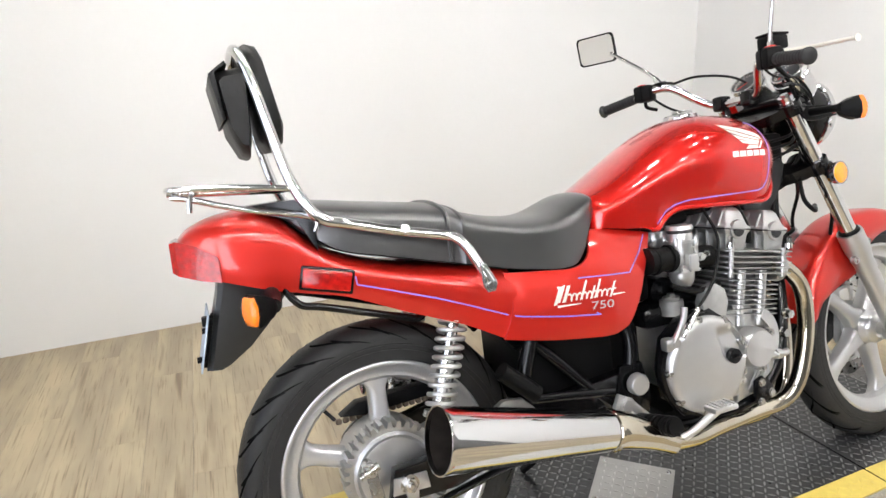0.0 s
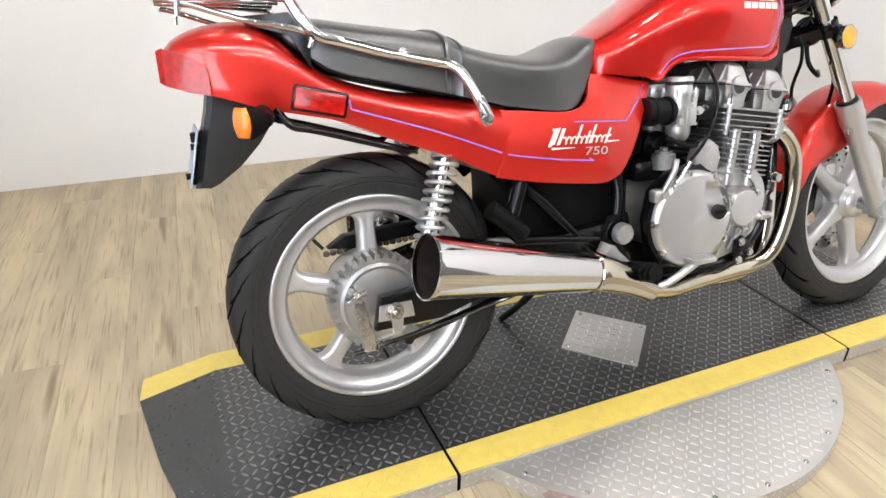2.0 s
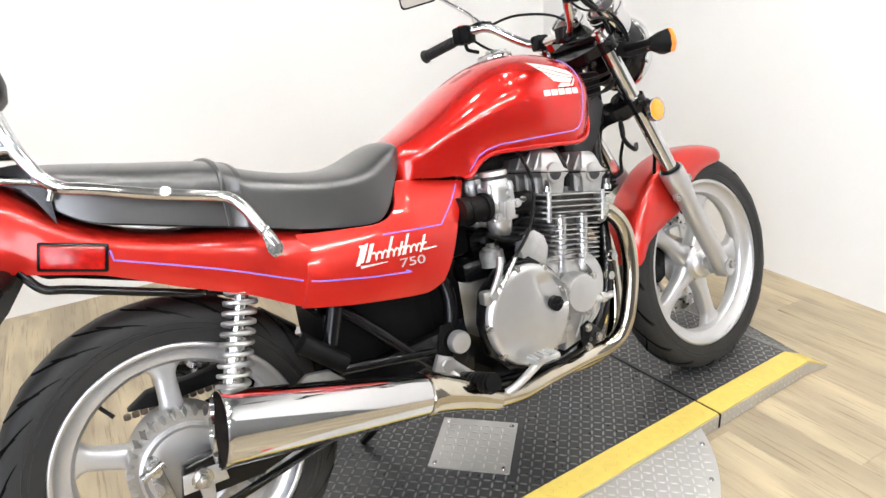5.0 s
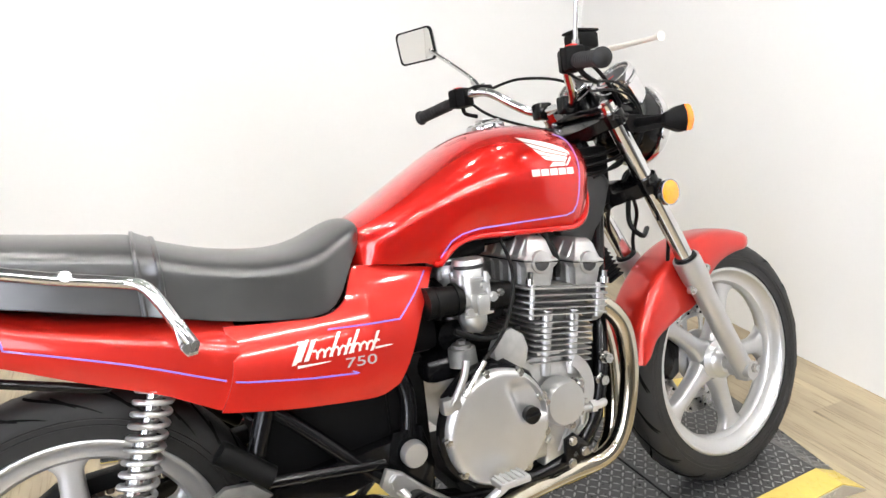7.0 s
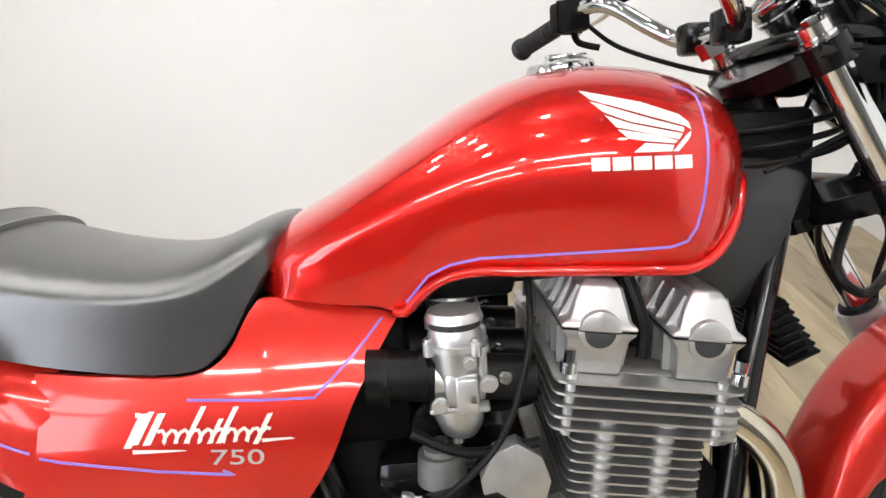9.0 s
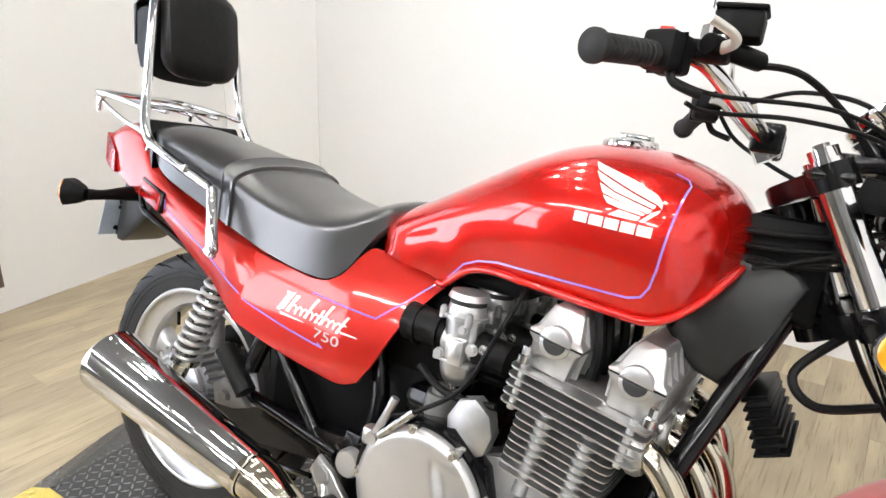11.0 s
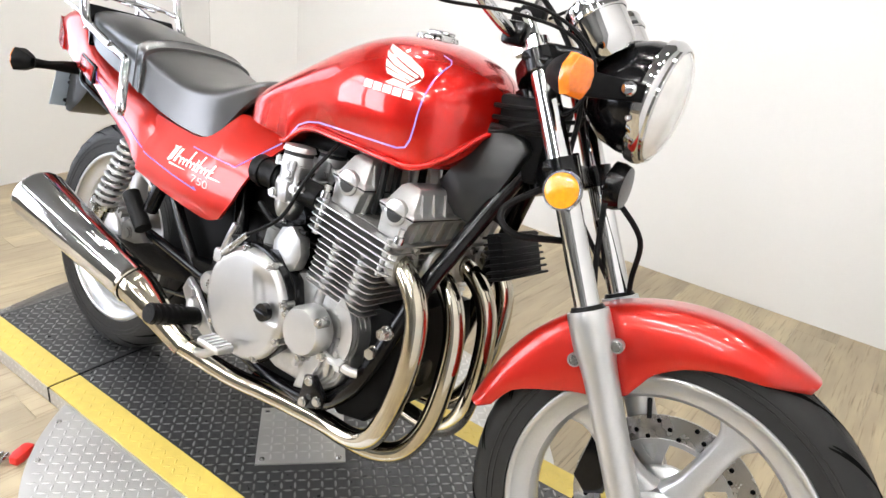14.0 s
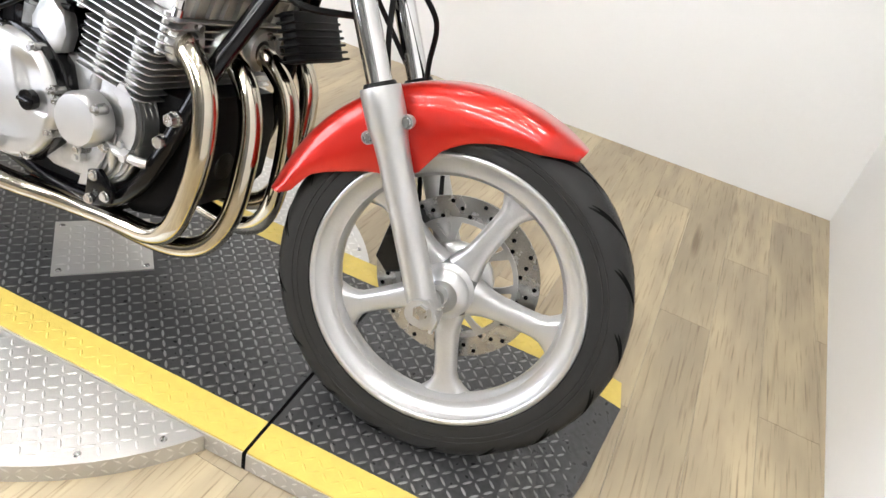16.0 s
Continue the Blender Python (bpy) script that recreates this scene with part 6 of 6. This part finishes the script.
# disc on the left, with holes
AD = AF @ Matrix.Diagonal((1.087, 1, 1.087, 1))
dm = part("brake_disc", lathe([(0.110, 0.062), (0.160, 0.062), (0.160, 0.067), (0.110, 0.067)], 72, closed=True), STEEL, front_wheel, "drilled steel brake disc", m=AF)
for k in range(15):
    for i in range(3):
        a, r = (k + 0.30 * i) / 15 * math.tau, 0.123 + 0.0135 * i
        part("disc_hole", tube([(FX + r * math.cos(a), 0.0612, FZ + r * math.sin(a)), (FX + r * math.cos(a), 0.0678, FZ + r * math.sin(a))], 0.0042, 10, 1), GAP, dm)
part("disc_carrier", lathe([(0.030, 0.050), (0.062, 0.052), (0.068, 0.058), (0.068, 0.066), (0.030, 0.062)], 48, closed=True), ALU_SMOOTH, dm, "cast disc carrier", m=AD)
part("carrier_ring", lathe([(0.102, 0.059), (0.110, 0.059), (0.110, 0.068), (0.102, 0.068)], 60, closed=True), ALU_SMOOTH, dm, m=AD)
for k in range(6):
    for swing_, w in ((-0.30, 0.0075), (0.12, 0.0060)):
        a = k * math.tau / 6
        rings = []
        for i in range(9):
            r = 0.060 + 0.046 * i / 8
            b = swing_ * math.sin(i / 8 * math.pi / 2) + 0.10 * (i / 8)
            ww = w * (1.5 - math.sin(i / 8 * math.pi) * 0.6)
            rings.append([(r * math.cos(b) + u * ww * -math.sin(b), v, r * math.sin(b) + u * ww * math.cos(b)) for u, v in ((-1, 0.060), (1, 0.060), (1, 0.066), (-1, 0.066))])
        part("disc_arm", loft(rings), ALU_SMOOTH, dm, smooth=30, m=AD @ Matrix.Rotation(-a, 4, "Y"))
part("brake_caliper", slab([(1.36, 0.31), (1.37, 0.40), (1.41, 0.415), (1.43, 0.37), (1.42, 0.30), (1.39, 0.285)], 0.035, 0.098, 0.008), BLACK, bike, "black brake caliper")
part("brake_hose", tube([(1.40, 0.10, 0.40), (1.37, 0.12, 0.50), (1.34, 0.105, 0.60), (1.25, 0.07, 0.72), (1.20, 0.0, 0.80)], 0.005, 8, 6), RUBBER, bike)

# front fender
fend = []
for i in range(61):
    t = i / 60
    a = radians(65 + (167 - 65) * t)
    r = 0.352 + 0.010 * math.sin(t * math.pi) + 0.004 * t
    half = 0.071 * (1 - 0.55 * max(0, (0.10 - t) / 0.10) ** 1.5)
    edge_r = np.interp(math.degrees(a), (65, 70, 76, 89, 96, 105, 110, 115, 122, 130, 144, 155, 164, 167), (0.335, 0.322, 0.308, 0.290, 0.279, 0.260, 0.240, 0.224, 0.226, 0.234, 0.268, 0.306, 0.318, 0.335))
    depth = r - edge_r
    ring = []
    for k in range(21):
        q = -1 + k / 10
        dr = -depth * abs(q) ** (3.2 + 20 * max(0, depth - 0.05))
        yy = half * math.sin(q * math.pi / 2)
        ring.append((FX - 0.006 + (r + dr) * math.cos(a), yy, FZ + (r + dr) * math.sin(a)))
    inner = [(FX - 0.006 + (math.hypot(p[0] - FX + 0.006, p[2] - FZ) - 0.004) * math.cos(a), p[1] * 0.955, FZ + (math.hypot(p[0] - FX + 0.006, p[2] - FZ) - 0.004) * math.sin(a)) for p in ring[::-1]]
    fend.append(ring + inner)
part("front_fender", loft(fend), RED_SIDE, bike, "red front fender", smooth=50)

# yokes, headlamp, dials, bars
def yoke(d, half, thick, name):
    c = FT + fa * d
    up = -fa
    fwd = Vector((-fa.z, 0, fa.x))
    m = Matrix(((fwd.x, 0, up.x, c.x), (0, 1, 0, 0), (fwd.z, 0, up.z, c.z), (0, 0, 0, 1)))
    pts = []
    for k in range(40):
        a = k / 40 * math.tau
        yy = (half + 0.026) * math.sin(a)
        xx = (0.030 + 0.009 * math.cos(2 * a)) * math.cos(a) - 0.036 * (1 - (abs(yy) / (half + 0.026)) ** 2)
        pts.append((xx, yy))
    y_ = part(name, plate(pts, -thick / 2, thick / 2, 0.004), BLACK, bike, "black fork yoke", m=m)
    for sgn in (-1, 1):
        part("fork_clamp", join(tube([on_fork(d - thick * 0.62, sgn * half), on_fork(d + thick * 0.62, sgn * half)], [0.0285, 0.0285], 24, 1), tube([on_fork(d, sgn * (half + 0.02)) + Vector((-0.022, 0, 0)), on_fork(d, sgn * (half + 0.02)) + Vector((0.022, 0, 0))], 0.008, 10, 1)), BLACK, y_)
    return y_


ty = yoke(0.022, 0.098, 0.026, "top_yoke")
yoke(0.20, 0.098, 0.03, "lower_yoke")
for y in (-0.098, 0.098):
    part("fork_cap", join(tube([on_fork(-0.014, y), on_fork(0.006, y)], 0.018, 20, 1), tube([on_fork(-0.02, y), on_fork(-0.012, y)], 0.010, 6, 1)), CHROME, ty)
part("stem_nut", tube([(1.06, 0, 1.0), (1.05, 0, 1.018)], 0.018, 6, 1), CHROME, ty)
hl_axis = Vector((1.0, 0, -0.10)).normalized()
hlm = Matrix.Translation((1.306, 0, 0.968)) @ hl_axis.to_track_quat("Y", "Z").to_matrix().to_4x4() @ Matrix.Scale(0.97, 4)
hl = part("headlamp", lathe([(0.0, -0.11), (0.037, -0.107), (0.066, -0.092), (0.086, -0.063), (0.0945, -0.03), (0.0955, 0.0)], 48), BLACK, bike, "round headlamp in a black shell", m=hlm)
part("chrome_ring", lathe([(0.0955, -0.012), (0.102, -0.008), (0.1035, 0.006), (0.100, 0.014), (0.0965, 0.016), (0.096, 0.020), (0.092, 0.022), (0.089, 0.016)], 56), CHROME, hl, "chrome headlamp ring", m=hlm)
part("lens", lathe([(0.0915, 0.010), (0.089, 0.022), (0.075, 0.032), (0.043, 0.040), (0.0, 0.043)], 48), LENS, hl, "pale headlamp glass", m=hlm)
for sgn in (-1, 1):
    part("lamp_ear", slab([(1.17, 0.99), (1.22, 0.985), (1.31, 0.982), (1.31, 0.955), (1.22, 0.945), (1.16, 0.95)], sgn * 0.101 - 0.004, sgn * 0.101 + 0.004, 0.003), PLASTIC, hl)
    part("ear_bolt", lathe([(0.0, -0.014), (0.009, -0.013), (0.012, -0.008), (0.012, 0.0)], 20), CHROME, hl, m=pose(1.288, sgn * 0.106, 0.970, 0, 0, 0 if sgn < 0 else 180))
    part("shell_screw", lathe([(0, -0.004), (0.004, -0.004), (0.005, 0)], 12), STEEL, hl, m=pose(1.295, sgn * 0.0935, 0.93, 0, 0, 0 if sgn < 0 else 180))
dial_ax = Vector((-0.66, 0, 0.75)).normalized()
for sgn in (-1, 1):
    gm = Matrix.Translation((1.205, sgn * 0.066, 1.055)) @ dial_ax.to_track_quat("Y", "Z").to_matrix().to_4x4()
    g = part("instrument", lathe([(0.0, -0.055), (0.028, -0.054), (0.036, -0.045), (0.042, -0.03), (0.045, 0.025), (0.047, 0.034), (0.045, 0.04), (0.041, 0.040), (0.041, 0.034)], 44, cap=False), CHROME, bike, "chrome instrument cup with dark dial", m=gm)
    part("dial", lathe([(0.041, 0.034), (0.0, 0.034)], 40), DIAL, g, "dark dial", m=gm)
    ticks = None
    for k in range(21):
        a = radians(-40 + 13 * k)
        t_ = tube([(0.030 * math.cos(a), 0.0345, 0.030 * math.sin(a)), (0.037 * math.cos(a), 0.0345, 0.037 * math.sin(a))], 0.0007, 4, 1)
        ticks = join(ticks, t_) if ticks else t_
    part("dial_marks", ticks, WHITE_BADGE, g, m=gm)
    part("needle", box(-0.002, 0.03, 0.0345, 0.0355, -0.001, 0.001), RED_PLASTIC, g, m=gm @ Matrix.Rotation(radians(50), 4, "Y"))
    part("cup_band", lathe([(0.0453, 0.012), (0.0475, 0.014), (0.0475, 0.020), (0.0453, 0.022)], 44, closed=True), CHROME, g, m=gm)
part("instrument_bracket", box(1.12, 1.21, -0.10, 0.10, 0.995, 1.015, 0.006), BLACK, bike)
part("horn", join(lathe([(0.0, -0.02), (0.036, -0.018), (0.040, -0.006), (0.040, 0.008), (0.020, 0.016), (0.0, 0.016)], 32)), BLACK, bike, "round black horn", m=pose(1.285, 0.0, 0.826, 0, 0, 90))
part("horn_stay", tube([(1.25, -0.05, 0.81), (1.22, -0.04, 0.86)], 0.007, 8, 1), BLACK, bike)
bar_line = [(0.890, 0.334, 1.065), (0.928, 0.230, 1.083), (0.950, 0.180, 1.096), (0.978, 0.142, 1.090), (1.020, 0.104, 1.052), (1.045, 0.075, 1.030), (1.055, 0.04, 1.024)]
bars = part("handlebar", tube(bar_line + [(p[0], -p[1], p[2]) for p in bar_line[::-1]], 0.0111, 14, 6), CHROME, bike, "chrome handlebar")
for sgn in (-1, 1):
    ga, gb = Vector((0.888, sgn * 0.338, 1.064)), Vector((0.926, sgn * 0.234, 1.082))
    gd = (gb - ga).normalized()
    g = part("grip", tube([ga, ga + gd * 0.012, gb], [0.0158, 0.0140, 0.0140], 20, 2), GRIP, bars, "ribbed black grip")
    gq = gd.to_track_quat("Y", "Z").to_matrix().to_4x4()
    for k in range(9):
        part("grip_rib", lathe([(0.0130, -0.0030), (0.0151, -0.0022), (0.0151, 0.0022), (0.0130, 0.0030)], 20, closed=True), GRIP, bars, m=Matrix.Translation(ga + gd * (0.018 + 0.0102 * k)) @ gq)
    part("grip_end", lathe([(0.0, -0.006), (0.013, -0.005), (0.0185, 0.0), (0.0185, 0.006), (0.014, 0.010)], 24), GRIP, bars, m=Matrix.Translation(ga) @ gq)
    part("switch_box", box(-0.021, 0.021, -0.026, 0.026, -0.023, 0.023, 0.007), PLASTIC, bars, m=Matrix.Translation((0.937, sgn * 0.206, 1.090)) @ Matrix.Rotation(radians(20 * sgn), 4, "Z"))
    part("switch_button", box(-0.008, 0.008, -0.01, 0.01, 0.019, 0.026, 0.002), RED_PLASTIC, bars, m=Matrix.Translation((0.934, sgn * 0.212, 1.091)))
    part("lever", tube([(0.985, sgn * 0.178, 1.104), (1.008, sgn * 0.215, 1.104), (1.012, sgn * 0.270, 1.100), (1.004, sgn * 0.330, 1.095), (0.998, sgn * 0.362, 1.092), (0.996, sgn * 0.374, 1.091)], [0.0085, 0.0062, 0.0050, 0.0046, 0.0048, 0.0088], 12, 5), SILVER, bars, "pale silver lever")
    part("switch_seam", box(-0.022, 0.022, -0.0012, 0.0012, -0.0235, 0.0235, 0.0005), GAP, bars, m=Matrix.Translation((0.937, sgn * 0.206, 1.090)) @ Matrix.Rotation(radians(20 * sgn), 4, "Z"))
    part("cable_stub", tube([(0.945, sgn * 0.215, 1.070), (0.955, sgn * 0.222, 1.054), (0.985, sgn * 0.215, 1.044)], 0.0052, 10, 4), RUBBER, bars)
    part("perch_bolt", bolt((0.990, sgn * 0.182, 1.114), (0, 0, 1), 0.006, 0.006), STEEL, bars)
    part("lever_perch", box(-0.022, 0.03, -0.016, 0.016, -0.012, 0.012, 0.005), PLASTIC, bars, m=Matrix.Translation((0.972, sgn * 0.172, 1.102)))
    part("bar_clamp", box(1.035, 1.075, sgn * 0.045 - 0.016, sgn * 0.045 + 0.016, 1.005, 1.045, 0.006), BLACK, bars)
    # mirror
    stem = [(0.972, sgn * 0.180, 1.112), (0.968, sgn * 0.205, 1.142), (0.952, sgn * 0.290, 1.205), (0.944, sgn * 0.340, 1.240)] if sgn > 0 else [(0.972, -0.182, 1.112), (0.974, -0.184, 1.150), (0.976, -0.200, 1.24), (0.972, -0.225, 1.335)]
    mst = part("mirror", tube(stem, 0.005, 10, 5), CHROME, bars, "chrome rectangular mirror on a stem")
    part("stem_nut", tube([stem[0], Vector(stem[0]).lerp(Vector(stem[1]), 0.55)], 0.0085, 6, 1), CHROME, bars)
    head = (0.930, 0.388, 1.262) if sgn > 0 else (0.956, -0.275, 1.358)
    mcx = Matrix.Translation(head) @ Matrix.Rotation(radians(17 * sgn), 4, "Z") @ Matrix.Rotation(radians(-8), 4, "Y")

    def rounded(x, hy, hz, r=0.014):
        pts = []
        for sy, sz, a0 in ((1, 1, 0), (-1, 1, 90), (-1, -1, 180), (1, -1, 270)):
            for k in range(5):
                a = radians(a0 + 22.5 * k)
                pts.append((x, sy * (hy - r) + r * math.cos(a), sz * (hz - r) + r * math.sin(a) + 0.05 * (sy * (hy - r)) * sgn))
        return pts

    part("mirror_shell", loft([rounded(0.0, 0.064, 0.042), rounded(0.010, 0.063, 0.041), rounded(0.024, 0.052, 0.031), rounded(0.034, 0.030, 0.016, 0.010)]), CHROME, bars, "chrome mirror shell", m=mcx)
    part("mirror_rim", loft([rounded(-0.0035, 0.0655, 0.0435), rounded(0.0035, 0.0658, 0.0438), rounded(0.0036, 0.0615, 0.0395), rounded(-0.0034, 0.0615, 0.0395), rounded(-0.0035, 0.0655, 0.0435)], cap=False), PLASTIC, bars, "thin black mirror rim", m=mcx)
    part("mirror_glass", loft([rounded(-0.002, 0.0612, 0.0392), rounded(-0.0006, 0.0612, 0.0392)]), MIRROR, bars, "mirror glass", m=mcx)
master = part("brake_reservoir", box(-0.027, 0.027, -0.023, 0.023, -0.016, 0.016, 0.005), PLASTIC, bars, "black brake fluid reservoir", m=Matrix.Translation((1.004, -0.165, 1.134)))
part("reservoir_lid", box(-0.029, 0.029, -0.025, 0.025, 0.016, 0.022, 0.003), PLASTIC, bars, m=Matrix.Translation((1.004, -0.165, 1.134)))
part("master_cylinder", tube([(0.978, -0.200, 1.106), (1.030, -0.120, 1.106)], 0.012, 12, 1), PLASTIC, bars)
# cables and hoses
for pts, r in (([(1.028, -0.122, 1.106), (1.09, -0.105, 1.10), (1.16, -0.085, 1.04), (1.215, -0.07, 0.95), (1.215, -0.05, 0.86), (1.20, 0.0, 0.80)], 0.0045),
               ([(0.985, -0.215, 1.044), (1.01, -0.195, 1.038), (1.10, -0.14, 1.045), (1.19, -0.10, 1.03), (1.23, -0.09, 0.97), (1.19, -0.08, 0.90), (1.08, -0.09, 0.86)], 0.0029),
               ([(0.955, -0.195, 1.074), (1.01, -0.175, 1.060), (1.14, -0.12, 1.06), (1.225, -0.09, 1.01), (1.22, -0.09, 0.93), (1.12, -0.09, 0.875)], 0.0029),
               ([(0.99, 0.19, 1.095), (1.07, 0.15, 1.115), (1.17, 0.09, 1.09), (1.22, 0.05, 1.0), (1.18, 0.03, 0.90)], 0.0036),
               ([(0.95, 0.205, 1.07), (0.99, 0.17, 1.03), (1.07, 0.11, 0.99), (1.13, 0.06, 0.97)], 0.0036),
               ([(1.20, -0.06, 0.80), (1.155, -0.11, 0.748), (1.185, -0.115, 0.716), (1.25, -0.06, 0.722)], 0.006),
               ([(1.29, 0.03, 0.80), (1.335, 0.065, 0.745), (1.335, 0.088, 0.67), (1.345, 0.09, 0.60)], 0.005),
               ([(1.295, -0.05, 0.80), (1.315, -0.06, 0.70), (1.33, -0.04, 0.62), (1.35, -0.05, 0.58)], 0.005),
               ([(0.80, -0.13, 0.77), (0.79, -0.185, 0.70), (0.755, -0.2, 0.61), (0.69, -0.215, 0.555), (0.655, -0.218, 0.54)], 0.0038),
               ([(0.66, -0.17, 0.61), (0.72, -0.175, 0.585), (0.80, -0.17, 0.59)], 0.006)):
    part("cable", tube(pts, r, 8, 7), RUBBER, bike, "black cable")
part("cable_end", tube([(0.692, -0.216, 0.556), (0.64, -0.222, 0.50)], 0.006, 8, 1), STEEL, bike)
# fork reflectors
for sgn in (-1, 1):
    p = on_fork(0.238, 0)
    fr = part("fork_reflector", lathe([(0.0, -0.012), (0.022, -0.012), (0.027, -0.009), (0.0285, 0.0), (0.0, 0.004)], 36), REFLECTOR, bike, "round amber fork reflector", m=pose(1.246, sgn * 0.135, 0.802, 0, 0, 0 if sgn < 0 else 180))
    part("reflector_rim", lathe([(0.0275, -0.009), (0.030, -0.009), (0.030, 0.004), (0.0275, 0.004)], 36, closed=True), STEEL, fr, m=pose(1.246, sgn * 0.135, 0.802, 0, 0, 0 if sgn < 0 else 180))
    part("reflector_stay", box(1.215, 1.25, sgn * 0.128 - 0.004, sgn * 0.128 + 0.004, 0.79, 0.812, 0.002), BLACK, fr)
# grey shroud below the tank, cooler
for sgn in (-1, 1):
    part("front_shroud", slab([(0.985, 0.752), (1.02, 0.79), (1.045, 0.845), (1.062, 0.876), (1.10, 0.872), (1.135, 0.862), (1.148, 0.845), (1.125, 0.79), (1.10, 0.735), (1.072, 0.69), (1.035, 0.70), (1.005, 0.73)], sgn * 0.052 - 0.012, sgn * 0.052 + 0.012, 0.008, 3), GREY_PLASTIC, bike, "dark grey plastic shroud")
CM = Matrix.Translation((1.150, 0, 0.655)) @ Matrix.Rotation(radians(-24), 4, "Y") @ Matrix.Translation((-1.115, 0, -0.67))
cooler = part("oil_cooler", box(1.085, 1.115, -0.050, 0.10, 0.63, 0.715, 0.004), PLASTIC, bike, "black finned oil cooler", m=CM)
for k in range(7):
    part("cooler_fin", box(1.080, 1.126 - 0.002 * k, -0.056, 0.105, 0.632 + 0.0125 * k, 0.6365 + 0.0125 * k, 0.0015, 1), PLASTIC, cooler, m=CM)
part("wiring_block", box(1.055, 1.165, -0.045, 0.05, 0.79, 0.93, 0.012), PLASTIC, bike, "black wiring and bracket block")
for dz in (0.0, 0.02, 0.04):
    part("wire_loom", tube([(1.04, -0.05, 0.905 - dz), (1.10, -0.068, 0.908 - dz), (1.17, -0.062, 0.918 - dz), (1.21, -0.04, 0.93 - dz)], 0.0042, 8, 4), RUBBER, bike)
# added sheet, no part of the machine: stops light from the far side
part("inlet_shield", box(0.62, 0.79, 0.195, 0.205, 0.55, 0.755, 0.003), PLASTIC, bike, "added black sheet that blocks light behind the carburettors")
part("loom_bundle", join(tube([(0.60, -0.03, 0.745), (0.70, -0.06, 0.752), (0.82, -0.09, 0.762), (0.92, -0.08, 0.765)], 0.009, 10, 4), tube([(0.62, 0.0, 0.60), (0.68, -0.06, 0.592), (0.78, -0.09, 0.60), (0.83, -0.10, 0.63)], 0.008, 10, 4)), RUBBER, bike)

# the steering is turned a little to the left
FRONT = {"front_wheel", "fork_leg", "front_axle", "brake_caliper", "front_fender", "top_yoke", "lower_yoke", "headlamp", "instrument", "instrument_bracket", "handlebar", "fork_reflector", "brake_hose", "horn"}
pivot = Vector((1.12, 0, 0.90))
STEER = Matrix.Translation(pivot) @ Matrix.Rotation(radians(4.7), 4, -fa) @ Matrix.Translation(-pivot)
for child in bike.children:
    kind_name = child.name.split(".")[0]
    if kind_name in FRONT or (kind_name == "turn_signal" and child.data.vertices[0].co.x > 0.8):
        for o in (child, *child.children_recursive):
            o.data.transform(STEER)

part("starter_motor", tube([(0.69, -0.10, 0.582), (0.69, 0.12, 0.582)], 0.034, 20, 1), BLACK, engine, "black starter motor")
part("wiring_harness", join(box(0.60, 0.79, -0.095, 0.095, 0.735, 0.768, 0.012), box(0.60, 0.66, -0.09, 0.09, 0.56, 0.74, 0.015)), PLASTIC, bike, "black wiring and coils")
part("case_top", box(0.61, 0.80, -0.13, 0.13, 0.50, 0.555, 0.02), BLACK, engine, "black upper crankcase")
part("breather", join(tube([(0.690, -0.130, 0.53), (0.690, -0.130, 0.565)], [0.030, 0.027], 24, 1), tube([(0.690, -0.130, 0.564), (0.690, -0.130, 0.572)], 0.020, 24, 1), tube([(0.690, -0.130, 0.572), (0.690, -0.130, 0.58)], 0.010, 6, 1)), ALU_DULL, engine, "round cast breather")

part("oil_filter", join(tube([(0.93, -0.02, 0.375), (1.025, -0.02, 0.372)], 0.040, 28, 1), tube([(1.024, -0.02, 0.372), (1.034, -0.02, 0.3715)], [0.036, 0.028], 28, 1)), BLACK, engine, "black oil filter can")
# added black sheet: stands in for the shade behind the header pipes
part("front_plate", box(0.938, 0.948, -0.118, 0.125, 0.31, 0.545, 0.004), PLASTIC, engine, "black sheet standing in for shade on the engine front")

# ---- floor planks ----
PW, PL = 0.152, 1.22
plank_mesh = {}
rest = []
row = 0
x = -2.6
while x < 2.75:
    y = -3.4 + (row * 0.47) % PL - PL
    while y < 2.7:
        y0, y1 = max(y, -3.4), min(y + PL, 2.7)
        if y1 - y0 > 0.05:
            rest.append((x, y0, y1))
        y += PL
    x += PW
    row += 1
near_planks = [r for r in rest if r[2] > -1.2][:300]
for (x, y0, y1) in rest:
    if (x, y0, y1) in near_planks:
        key = round(y1 - y0, 3)
        if key not in plank_mesh:
            bm = box(0.0004, PW - 0.0004, 0.0004, key - 0.0004, -0.006, 0.0)
            me = bpy.data.meshes.new("plank")
            bm.to_mesh(me)
            bm.free()
            me.materials.append(WOOD)
            plank_mesh[key] = me
        ob = new("plank", plank_mesh[key])
        ob.matrix_basis = Matrix.Translation((x, y0, 0))
        ob.parent = part_floor
far = None
for (x, y0, y1) in rest:
    if (x, y0, y1) not in near_planks:
        b = box(x + 0.0004, x + PW - 0.0004, y0 + 0.0004, y1 - 0.0004, -0.006, 0.0)
        far = join(far, b) if far else b
if far:
    o = part("far_planks", far, WOOD, part_floor, smooth=0)
    tagged(o, kind="stuff")
